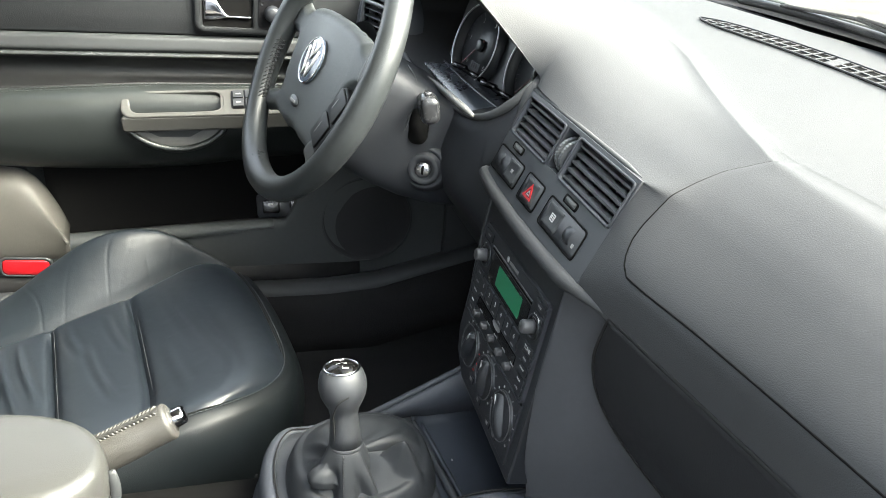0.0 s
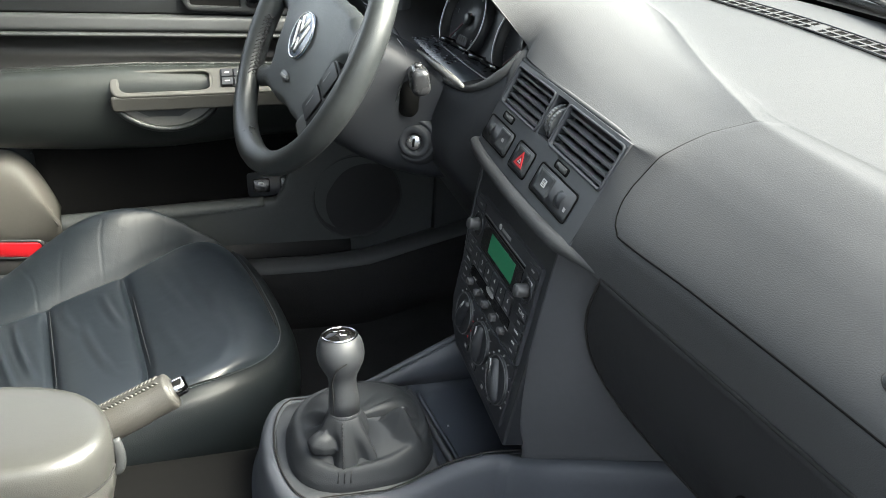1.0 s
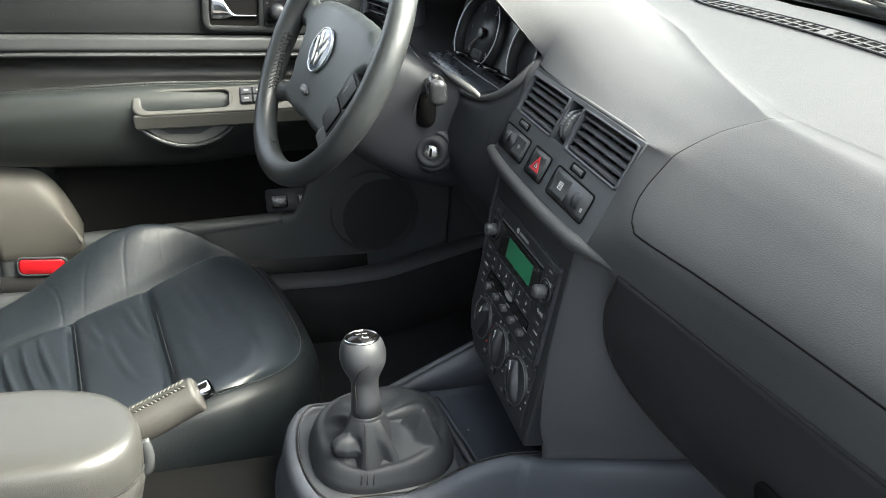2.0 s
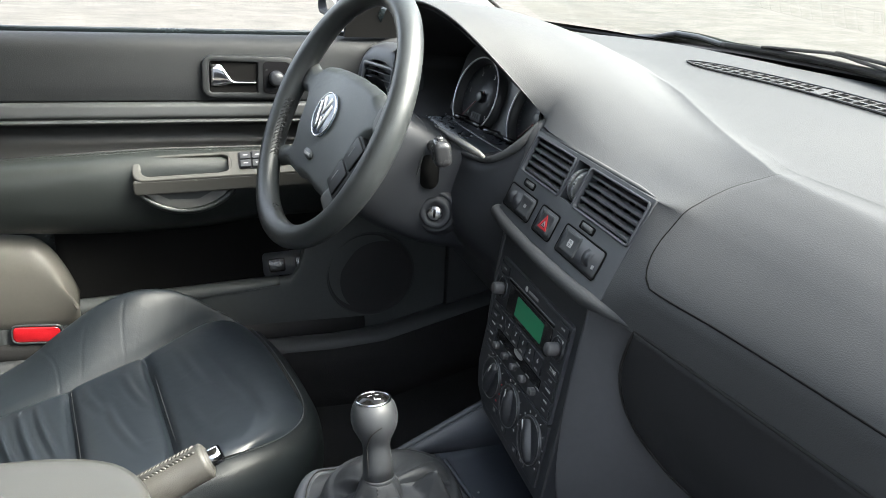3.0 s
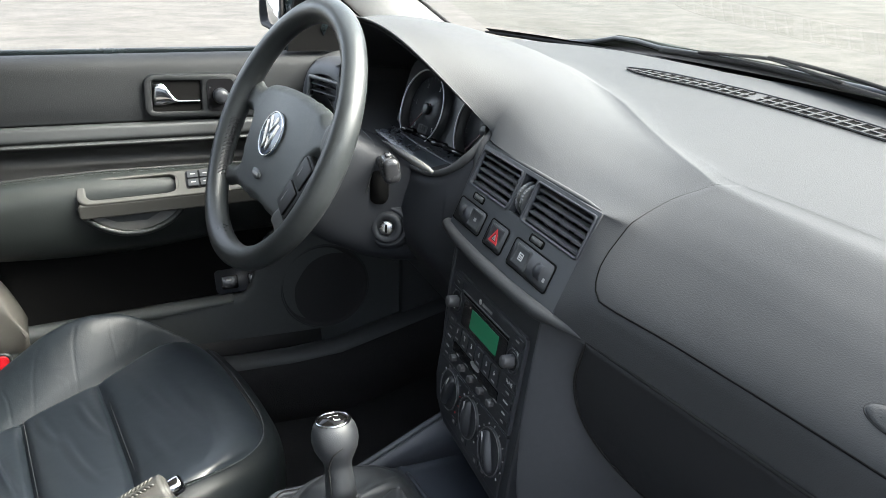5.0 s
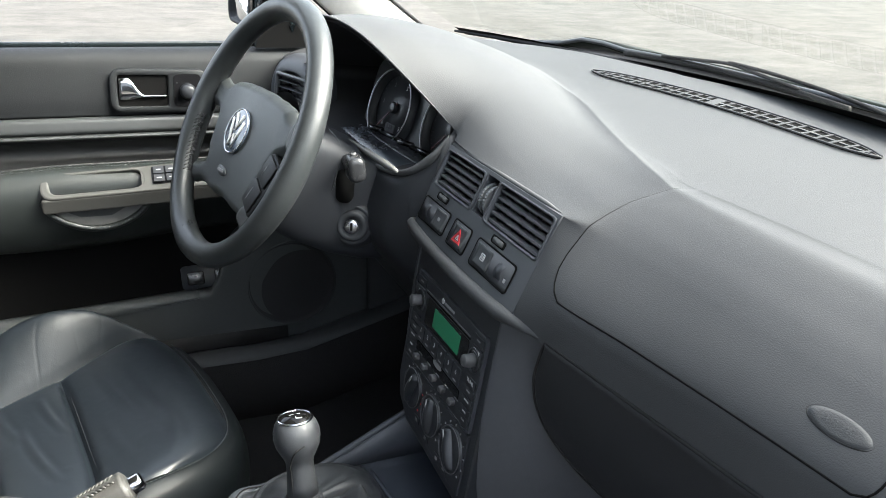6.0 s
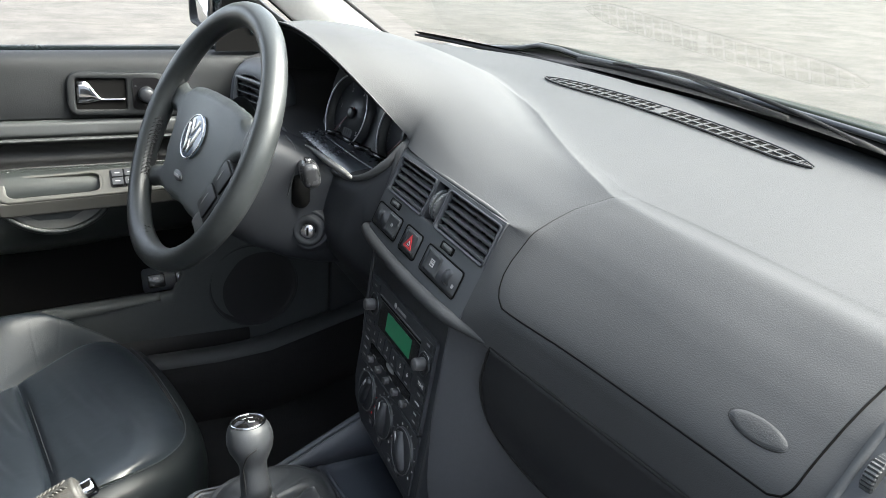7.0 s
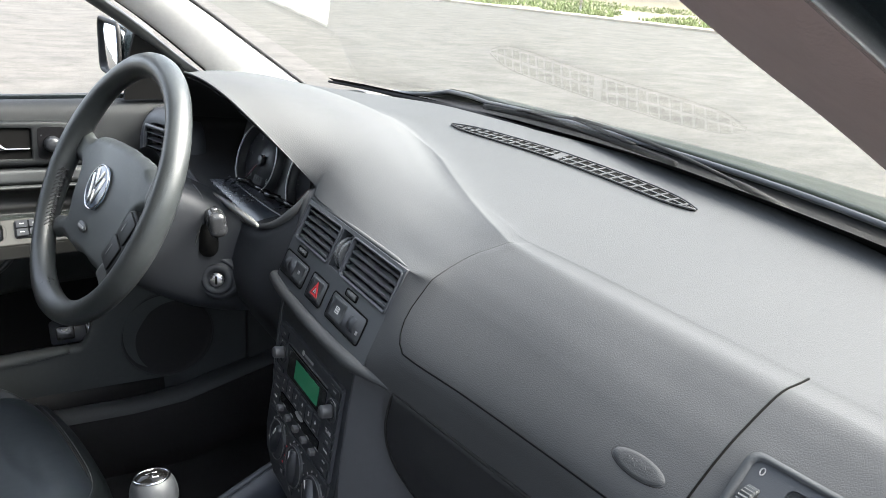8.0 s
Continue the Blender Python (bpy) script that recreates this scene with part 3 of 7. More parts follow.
build_ground()
build_kerb()
build_verge()
build_post()
build_woods()
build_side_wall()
build_windscreen()
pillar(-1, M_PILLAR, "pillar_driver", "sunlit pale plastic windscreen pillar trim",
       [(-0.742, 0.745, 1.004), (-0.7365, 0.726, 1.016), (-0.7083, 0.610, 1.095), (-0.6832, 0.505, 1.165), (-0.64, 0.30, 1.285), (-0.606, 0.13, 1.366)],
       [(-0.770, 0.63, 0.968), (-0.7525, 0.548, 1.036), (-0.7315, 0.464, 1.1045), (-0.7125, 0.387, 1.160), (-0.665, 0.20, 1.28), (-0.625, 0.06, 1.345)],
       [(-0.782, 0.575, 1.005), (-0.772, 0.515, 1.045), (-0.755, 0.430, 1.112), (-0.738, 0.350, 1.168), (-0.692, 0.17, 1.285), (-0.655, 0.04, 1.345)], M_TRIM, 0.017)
pillar(1, M_PILLAR_R, "pillar_passenger", "mauve grey windscreen pillar trim beside the open door",
       [(0.772, 0.757, 0.985), (0.735, 0.590, 1.085), (0.6935, 0.403, 1.2023), (0.675, 0.326, 1.2476), (0.630, 0.125, 1.371)],
       [(0.828, 0.70, 1.012), (0.804, 0.62, 1.061), (0.7610, 0.396, 1.187), (0.7405, 0.2878, 1.250), (0.704, 0.095, 1.361)],
       [(0.858, 0.70, 1.020), (0.834, 0.62, 1.069), (0.7910, 0.396, 1.195), (0.7705, 0.2878, 1.258), (0.734, 0.095, 1.369)], M_PAINT, 0.024)
build_shell()
build_outside()
build_wiper()


# ---- dashboard ----
SEC_A = {  # x: profile from the windscreen to the front edge, over the instrument hood
    -0.745: [(0.735, 1.015), (0.69, 1.006), (0.65, 1.0), (0.62, 0.997), (0.59, 0.994), (0.56, 0.992), (0.53, 0.990), (0.49, 0.985), (0.452, 0.972)],
    -0.66: [(0.762, 1.018), (0.71, 1.008), (0.67, 1.001), (0.64, 0.998), (0.61, 0.996), (0.57, 0.995), (0.53, 0.993), (0.49, 0.988), (0.452, 0.975)],
    -0.57: [(0.795, 1.022), (0.74, 1.012), (0.70, 1.006), (0.675, 1.008), (0.645, 1.014), (0.60, 1.017), (0.55, 1.015), (0.50, 1.008), (0.458, 0.992)],
    -0.47: [(0.825, 1.028), (0.77, 1.018), (0.74, 1.014), (0.72, 1.018), (0.68, 1.036), (0.62, 1.054), (0.56, 1.064), (0.50, 1.067), (0.447, 1.058)],
    -0.36: [(0.845, 1.034), (0.785, 1.022), (0.757, 1.017), (0.74, 1.020), (0.69, 1.041), (0.62, 1.064), (0.55, 1.080), (0.48, 1.088), (0.430, 1.086)],
    -0.25: [(0.858, 1.036), (0.79, 1.022), (0.748, 1.014), (0.73, 1.015), (0.69, 1.032), (0.63, 1.050), (0.57, 1.063), (0.51, 1.071), (0.457, 1.068)],
    -0.15: [(0.865, 1.038), (0.78, 1.020), (0.722, 1.008), (0.703, 1.007), (0.67, 1.015), (0.63, 1.018), (0.59, 1.012), (0.56, 1.000), (0.534, 0.978)],
    0.0: [(0.874, 1.0415), (0.765, 1.018), (0.68, 1.002), (0.66, 0.998), (0.635, 0.996), (0.61, 0.991), (0.58, 0.982), (0.555, 0.971), (0.534, 0.958)],
    0.14: [(0.884, 1.043), (0.75, 1.016), (0.66, 0.999), (0.642, 0.996), (0.62, 0.991), (0.597, 0.9825), (0.572, 0.9725), (0.55, 0.962), (0.533, 0.955)],
}
SEC_A[-0.125] = [(0.866, 1.038), (0.778, 1.020), (0.715, 1.007), (0.695, 1.005), (0.665, 1.010), (0.63, 1.012), (0.59, 1.004), (0.56, 0.989), (0.533, 0.962)]
SEC_B = {  # passenger side, down to the gap over the glove box
    0.19: [(0.884, 1.043), (0.75, 1.016), (0.65, 0.997), (0.632, 0.993), (0.615, 0.988), (0.582, 0.973), (0.549, 0.950), (0.521, 0.920), (0.502, 0.892), (0.497, 0.872), (0.497, 0.844)],
    0.30: [(0.875, 1.041), (0.75, 1.016), (0.655, 0.998), (0.637, 0.9935), (0.619, 0.9875), (0.590, 0.970), (0.561, 0.946), (0.534, 0.918), (0.515, 0.8935), (0.510, 0.874), (0.510, 0.846)],
    0.45: [(0.849, 1.034), (0.75, 1.015), (0.66, 0.998), (0.642, 0.994), (0.624, 0.987), (0.597, 0.967), (0.569, 0.942), (0.545, 0.916), (0.530, 0.895), (0.526, 0.876), (0.527, 0.850)],
    0.60: [(0.795, 1.022), (0.73, 1.010), (0.665, 0.998), (0.648, 0.994), (0.631, 0.987), (0.606, 0.967), (0.580, 0.942), (0.557, 0.916), (0.543, 0.895), (0.540, 0.876), (0.541, 0.850)],
    0.745: [(0.735, 1.010), (0.70, 1.003), (0.668, 0.997), (0.652, 0.993), (0.637, 0.986), (0.613, 0.967), (0.588, 0.942), (0.566, 0.916), (0.553, 0.895), (0.550, 0.876), (0.551, 0.850)],
}
SEC_L = {0.139: [(0.533, 0.955), (0.5195, 0.931), (0.5062, 0.902), (0.4907, 0.868), (0.486, 0.846)]}
for x, pr in SEC_B.items():
    # the front of the pad swells in one round curve
    swell = 0.0075 * min(1, max(0, (x - 0.19) / 0.2))
    for k in range(4, 9):
        b = swell * math.sin(math.pi * (k - 3) / 6)
        pr[k] = (pr[k][0] - 0.71 * b, pr[k][1] + 0.70 * b)
    half = [((pr[k][0] + pr[k + 1][0]) / 2, (pr[k][1] + pr[k + 1][1]) / 2 + 0.0012) for k in (4, 5)]
    SEC_A[x] = pr[:5] + [half[0], pr[5], half[1], pr[6]]
    SEC_L[x] = pr[6:]


def surface(sec, nx, ns, x0=None, x1=None):
    """Rows along x of profile points, smoothed both ways."""
    xs = sorted(sec)
    lines = [spline([(0, y, z) for y, z in sec[x]], ns) for x in xs]
    cols = []
    for k in range(ns):
        cols.append(spline([(x, lines[i][k].y, lines[i][k].z) for i, x in enumerate(xs)], 40 * (len(xs) - 1) + 1))
    out = []
    for i in range(nx + 1):
        x = (x0 if x0 is not None else xs[0]) + ((x1 if x1 is not None else xs[-1]) - (x0 if x0 is not None else xs[0])) * i / nx
        row = []
        for c in cols:
            # find the place along this line where x is reached
            lo, hi = 0, len(c) - 1
            while hi - lo > 1:
                mid = (lo + hi) // 2
                if c[mid].x <= x:
                    lo = mid
                else:
                    hi = mid
            f = (x - c[lo].x) / max(1e-9, c[hi].x - c[lo].x)
            row.append(c[lo].lerp(c[hi], min(1, max(0, f))))
        out.append(row)
    return out


dash = empty("dashboard", "black grained vinyl dashboard with a raised instrument hood", "dashboard")
NS_A, NS_L = 193, 97
rows_a = surface(SEC_A, 298, NS_A)
rows_l = surface(SEC_L, 110, NS_L)
# soften the fold where the hood's flank runs out above the vents
for _ in range(3):
    flat = [[p.copy() for p in r] for r in rows_a]
    for i, r in enumerate(rows_a):
        x = r[0].x
        if not -0.36 < x < 0.13:
            continue
        reach = max(1, int(9 * min(1, (x + 0.36) / 0.08, (0.13 - x) / 0.05)))
        for k in range(20, NS_A - 1):
            w = min(1, (NS_A - 1 - k) / 55)
            q = Vector((0, 0, 0))
            for d in range(-reach, reach + 1):
                q += flat[i + d][k]
            q /= 2 * reach + 1
            r[k].y += (q.y - r[k].y) * w
            r[k].z += (q.z - r[k].z) * w
# the ridge that runs from the instrument hood across the top to the passenger's side
RIDGE = [(-0.33, 0.722), (-0.25, 0.722), (-0.157, 0.712), (-0.10, 0.699), (-0.02, 0.673), (0.07, 0.646), (0.13, 0.630), (0.187, 0.6185), (0.24, 0.618), (0.30, 0.620), (0.45, 0.626), (0.60, 0.633), (0.745, 0.640)]
for r in rows_a:
    x = r[0].x
    if x < -0.32:
        continue
    for (xa, ya), (xb, yb) in zip(RIDGE, RIDGE[1:]):
        if xa <= x <= xb:
            yr, slope = ya + (yb - ya) * (x - xa) / (xb - xa), (yb - ya) / (xb - xa)
    high = 0.0048 * min(1, (x + 0.32) / 0.15) * (1 if x < 0.17 else max(0.25, 1 - (x - 0.17) / 0.20))
    for p in r:
        d = math.sqrt(((p.y - yr) / math.hypot(1, slope)) ** 2 + 0.0000010)
        p.z += high * math.exp(-d / 0.013)
edge_row = rows_a[0]
for r, q in zip(rows_a, rows_a[1:]):
    if r[0].x <= 0.139 <= q[0].x:
        edge_row = [u.lerp(v, (0.139 - r[0].x) / (q[0].x - r[0].x)) for u, v in zip(r, q)]
thick(part("top_pad", grid([r for r in rows_a if r[0].x < 0.1365] + [edge_row]), M_DASH, dash, "grained vinyl top with instrument hood", face=(0, -0.3, 1)), 0.006, rim=False)
# black strip that closes the gap between the pad and the glass
strip = []
for r in rows_a[4:-4:3]:
    yb, zb = ws_base(r[0].x)
    strip.append([r[0] + Vector((0, -0.004, -0.003)), r[0] + Vector((0, 0.004, -0.006)), Vector((r[0].x, max(yb, r[0].y + 0.006) + 0.012, min(zb, r[0].z) - 0.012))])
thick(part("scuttle_strip", grid(strip), M_HOODIN, dash, "black strip between the dash and the glass", face=(0, 0, 1)), 0.002)
# both sheets joined, for what lies on them
rows_b = []
for k, low in enumerate(rows_l):
    at = (low[0].x + 0.745) / 1.49 * 298
    i = min(297, int(at))
    up = [a.lerp(b, at - i) for a, b in zip(rows_a[i], rows_a[i + 1])]
    rows_b.append(up + low[1:])
NS_B = NS_A + NS_L - 1
# round the bend beside the vent panel
for r in rows_b:
    soft = int(90 * max(0, 1 - (r[0].x - 0.139) / 0.11) * max(0, min(1, (r[0].x - 0.139) / 0.022)) ** 1.5)
    for _ in range(soft):
        for k in range(NS_A - 40, NS_A + 30):
            r[k] = (r[k - 1] + r[k] * 2 + r[k + 1]) / 4
thick(part("passenger_pad", grid(rows_b), M_DASH, dash, "grained vinyl pad on the passenger side", face=(0, -0.7, 0.7)), 0.006, rim=False)


def on_b(x, s):
    """A point and normal on the passenger side; s from 0 (windscreen) to 1 (lower gap)."""
    i = (x - 0.139) / (0.745 - 0.139) * 110
    j = s * (NS_B - 1)
    a, b = int(min(109, max(0, i))), int(min(NS_B - 2, max(0, j)))
    fi, fj = i - a, j - b
    p = rows_b[a][b].lerp(rows_b[a + 1][b], fi).lerp(rows_b[a][b + 1].lerp(rows_b[a + 1][b + 1], fi), fj)
    u = rows_b[a + 1][b] - rows_b[a][b]
    v = rows_b[a][b + 1] - rows_b[a][b]
    n = v.cross(u).normalized()
    return p, (-n if n.dot(Vector((0, -0.7, 0.7))) < 0 else n)


def level(y, x=0.30):
    """The s at which the pad reaches y."""
    return min(range(0, 401), key=lambda k: abs(on_b(x, k / 400)[0].y - y) + (0 if k < 330 else 9)) / 400


# passenger airbag cover: a panel of its own, proud of the pad, with its gap
AB_X1, S_TOP, S_BOT = 0.522, level(0.642), (NS_A - 1 + 48) / (NS_B - 1)
AB_LEFT = [(0.640, 0.205), (0.614, 0.186), (0.588, 0.1715), (0.570, 0.1685), (0.554, 0.1675), (0.539, 0.167), (0.524, 0.1675), (0.515, 0.170), (0.508, 0.175), (0.503, 0.182), (0.499, 0.194)]


def ab_left(y):
    """Left edge of the airbag cover at depth y."""
    for (a, xa), (b, xb) in zip(AB_LEFT, AB_LEFT[1:]):
        if y >= b:
            f = min(1, max(0, (a - y) / (a - b)))
            return xa + (xb - xa) * f
    return AB_LEFT[-1][1]


cover_rows = []
for i in range(61):
    f = i / 60
    row = []
    for j in range(41):
        g = j / 40
        s = S_TOP + (S_BOT - S_TOP) * g
        xl, xr = ab_left(on_b(0.18, s)[0].y), AB_X1
        # rounded lower corners
        if g > 0.9:
            e = (g - 0.9) / 0.1
            inset = 0.014 * (1 - math.sqrt(max(0, 1 - e * e)))
            xl, xr = xl + inset * 0.6, xr - inset
        x = xl + (xr - xl) * f
        p, n = on_b(x, s)
        edge = min(f, 1 - f, (1 - g) * 1.0) * 60
        row.append(p + n * (0.0006 if edge > 0.5 else 0.0003))
    cover_rows.append(row)
cover = part("airbag_cover", grid(cover_rows), M_DASH, dash, "black grained airbag cover panel", face=(0, -1, 1))
gap = [cover_rows[0][j] for j in range(6, 41)] + [cover_rows[i][-1] for i in range(1, 61)] + [cover_rows[-1][j] for j in range(39, -1, -1)]
part("cover_gap", tube(gap, [0.0001 + 0.0008 * min(1, k / 34) ** 2 for k in range(len(gap))], 6), M_VOID, dash, "thin dark gap round the airbag cover")

# embossed oval on the cover
S_OVAL = level(0.5465, 0.478)
p, n = on_b(0.478, S_OVAL)
p2, n2 = on_b(0.49, S_OVAL)
p3, n3 = on_b(0.478, S_OVAL - 0.02)
oval_m = frame_of(p + n * 0.0011, p2 - p, p3 - p)
oval = part("oval_badge", lathe([(0.0255, -0.0016), (0.0250, -0.0012), (0.0242, -0.0004), (0.017, 0.0), (0.0, 0.0002)], 48, squash=0.34), M_DASH, cover, "embossed oval on the cover", m=oval_m)
part("oval_groove", tube([(0.0258 * math.cos(k * 0.1309), 0.0088 * math.sin(k * 0.1309), -0.0012) for k in range(48)], 0.0007, 6, closed=True), M_SEAM, cover, "thin groove round the oval", m=oval_m)
text_part("AIRBAG", 0.0076, M_DASH, cover, oval_m @ Matrix.Translation((0, 0, 0.0001)), "embossed lettering", 0.0002)

# lower lip under the vents and along the passenger side
lip = [(-0.150, 0.488, 0.852), (-0.10, 0.484, 0.848), (0.0, 0.482, 0.846), (0.10, 0.482, 0.848), (0.139, 0.4855, 0.850)]
lip += [tuple(rows_b[k][-1] + Vector((0, 0.002, 0.003))) for k in range(8, 111, 12)]
lip = spline(lip, 110)
part("vent_lip", tube(lip, [0.0085 if p.x < 0.12 else max(0.0015, 0.0085 - 0.11 * (p.x - 0.12)) for p in lip], 12), M_DASH, dash, "rounded lip under the vent panel")

# glove box lid with its curved lower corner
glove = empty("glove_box", "closed dark plastic glove box under the dash", "glove box")
g_rows = []
GLOVE_EDGE = [(0.846, 0.187), (0.815, 0.175), (0.795, 0.169), (0.770, 0.1665), (0.748, 0.168), (0.730, 0.175), (0.717, 0.186), (0.707, 0.204), (0.7015, 0.226), (0.700, 0.250)]
for q in spline([(x, z, 0) for z, x in GLOVE_EDGE], 33):
    row = []
    for i in range(49):
        x = q.x + (0.72 - q.x) * (i / 48) ** 1.3
        z = q.y + 0.020 * max(0, x - 0.19) * (q.y - 0.70) / 0.138
        down = 0.838 - z
        row.append((x, 0.4975 + (x - 0.186) * 0.105 + 0.30 * down - 0.010 * math.sin(math.pi * min(1, down / 0.138)), z))
    g_rows.append(row)
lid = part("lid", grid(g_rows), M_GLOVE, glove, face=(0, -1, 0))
thick(lid, 0.008)
edge = [Vector(g_rows[0][i]) + Vector((0, 0.001, 0.001)) for i in range(48, -1, -1)] + [Vector(g_rows[j][0]) for j in range(1, 33)] + [Vector(g_rows[-1][i]) for i in range(1, 49)]
part("lid_gap", tube(edge, 0.0018, 6), M_SEAM, glove, "dark gap round the lid")
latch_m = frame_of((0.415, 0.533, 0.758), (1, 0.10, 0), (0, -0.29, 0.95))
part("latch_recess", prism(rounded(-0.03, 0.05, -0.018, 0.018, 0.012), -0.004, 0.0012), M_VOID, glove, "dark recess behind the latch", m=latch_m)
part("latch", prism(rounded(-0.012, 0.046, -0.012, 0.006, 0.004), 0.0, 0.007), M_SLAT, glove, "dark plastic pull latch", m=latch_m)
part("lock_cylinder", lathe([(0, 0.0), (0.007, 0.0), (0.007, 0.006), (0.0055, 0.008), (0, 0.008)], 20), M_CHROME, glove, "chrome lock", m=latch_m @ Matrix.Translation((0.02, -0.024, 0.0)))

# side cheek of the centre stack, and the panel under the glove box
# foot of the cheek, where the console's arm meets it
CHEEK_FOOT = [(0.1135, 0.482, 0.578), (0.14, 0.512, 0.594), (0.165, 0.560, 0.606), (0.185, 0.610, 0.613), (0.20, 0.660, 0.616), (0.21, 0.720, 0.616)]
foot_line = spline(CHEEK_FOOT, 18)
ck = []
for i in range(21):
    f = i / 20
    z = 0.850 - 0.272 * f
    ys = 0.484 - (0.82 - z) * 0.136 + 0.9 * max(0, 0.622 - z)
    line = spline([(0.1135, ys + 0.001, z), (0.120, ys + 0.001, z), (0.140, ys + 0.012 + 0.004 * f, z), (0.165, ys + 0.030 + 0.045 * f, z), (0.185, ys + 0.06 + 0.10 * f, z), (0.20, 0.62, z), (0.21, 0.72, z)], 18)
    k = f ** 2.5
    ck.append([p.lerp(q, k) if k > 0 else p for p, q in zip(line, foot_line)])
    for p, q in zip(ck[-1], foot_line):
        p.z = 0.850 + (q.z - 0.006 - 0.850) * f
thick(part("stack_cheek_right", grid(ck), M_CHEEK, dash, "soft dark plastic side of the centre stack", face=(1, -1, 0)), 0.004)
ck2 = [[Vector((-p.x, p.y, p.z)) for p in r] for r in ck]
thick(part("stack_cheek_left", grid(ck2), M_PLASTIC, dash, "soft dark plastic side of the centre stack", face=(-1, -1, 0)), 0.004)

# lining of the instrument hood: rim, inner sleeve
rim_up = [r[-1] for r in rows_a if -0.585 <= r[-1].x <= -0.147]
rim_low = spline([(-0.148, 0.532, 0.965), (-0.158, 0.515, 0.935), (-0.190, 0.492, 0.908), (-0.25, 0.478, 0.897), (-0.36, 0.472, 0.892), (-0.47, 0.468, 0.895), (-0.54, 0.462, 0.915), (-0.583, 0.456, 0.965)], 40)
loop = rim_up + list(rim_low)
cen = Vector((-0.355, 0.0, 0.955))
inner_rows = [loop]
for d, sc in ((0.004, 0.985), (0.03, 0.96), (0.07, 0.93), (0.11, 0.90), (0.16, 0.85)):
    inner_rows.append([Vector((cen.x + (p.x - cen.x) * sc, max(p.y + 0.002, p.y + (0.62 - p.y) * min(1, d / 0.16)), cen.z + (p.z - cen.z) * (sc if p.z < cen.z else 1 - 1.9 * (1 - sc)))) for p in loop])
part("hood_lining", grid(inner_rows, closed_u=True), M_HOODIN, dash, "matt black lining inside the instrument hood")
part("hood_rim", tube(rim_up, [0.0016 * min(1, 0.1 + k / 14, 0.1 + (len(rim_up) - 1 - k) / 14) for k in range(len(rim_up))], 8), M_DASH, dash, "rounded front edge of the hood")

# lower dash on the driver's side, from the cluster opening down to the knees
top_line = [Vector((-0.745, 0.452, 0.970)), Vector((-0.66, 0.452, 0.973)), Vector((-0.60, 0.455, 0.975))] + [p for p in reversed(rim_low)] + [Vector((-0.140, 0.530, 0.957))]
low_rows = []
tl = spline(top_line, 90)
for k in range(14):
    g = k / 13
    row = []
    for q in tl:
        zb = 0.655
        z = q.z + (zb - q.z) * g
        y = q.y + (0.60 - q.y) * max(0, g - 0.35) ** 1.5 * 1.3 - 0.02 * math.sin(math.pi * min(1, g * 1.6)) * (1 if q.x > -0.58 else 0.3)
        if q.x > -0.20:
            w = (q.x + 0.20) / 0.06
            y = y * (1 - w * 0.6) + (0.484 - (0.82 - z) * 0.136 + 0.006) * w * 0.6 if z < 0.86 else y
        row.append((q.x, y, z))
    low_rows.append(row)
thick(part("knee_panel", grid(low_rows), M_SHROUD, dash, "smooth dark plastic panel under the steering wheel", face=(0, -1, 0)), 0.004)
part("cluster_shelf_edge", tube(rim_low, [0.0006 + (0.0029 + 0.0050 * max(0, 1 - k / 15)) * min(1, k / 6) for k in range(len(rim_low))], 12), M_DASH, dash, "rounded lower edge of the instrument opening")


def slat_vent(name, m, w, h, count, parent, tilt=28):
    """An air vent in local x, y: frame, dark box, tilted slats."""
    v = empty(name, m=m) if parent is None else part(name, ring(rounded(-w / 2 - 0.006, w / 2 + 0.006, -h / 2 - 0.006, h / 2 + 0.006, 0.008), rounded(-w / 2, w / 2, -h / 2, h / 2, 0.005), -0.004, 0.003), M_SLAT, parent, "air vent frame", m=m)
    part("duct", box(-w / 2, w / 2, -h / 2, h / 2, -0.05, -0.022), M_VOID, v, "dark air duct", smooth=False)
    for k in range(count):
        y = -h / 2 + h * (k + 0.75) / (count + 0.35)
        a = radians(tilt)
        bm = tube([(-w / 2, 0, 0), (w / 2, 0, 0)], 0.0072, 8, flat=0.17)
        sl = part("slat", bm, M_STACK, v, m=Matrix.Translation((0, y, -0.008)) @ Matrix.Rotation(a, 4, "X") @ Matrix.Rotation(radians(90), 4, "X"))
        part("slat_edge", tube([(-w / 2, 0.0066, 0), (w / 2, 0.0066, 0)], 0.0009, 6), M_SLAT, sl)
    return v


# centre vent panel, in its own plane
VP = frame_of((0, 0.5312, 0.9572), (1, 0, 0), (0, 0.41310, 0.91069))
panel_mesh = plate(-0.140, 0.1388, -0.113, -0.0008, [(-0.135, -0.026, -0.0535, -0.0055), (0.012, 0.1345, -0.0535, -0.0055), (-0.0205, 0.0065, -0.052, -0.006)], 0.012)
panel = part("centre_vent_panel", panel_mesh, M_STACK, None, m=VP, smooth=False)
tagged(panel, "dark plastic panel with two slatted air vents and switches", "air vent")
panel.data.materials[0] = M_VENTSKIN
bevelled(panel, 0.0025, 3)
top_lip = [(x, 0.0005, -0.0040) for x in [-0.141 + 0.272 * k / 30 for k in range(31)]]
part("top_lip", tube(top_lip, [0.0032 * min(1, (30 - k) / 4 + 0.2) for k in range(31)], 10), M_DASH, panel, "rounded vinyl edge above the vents")
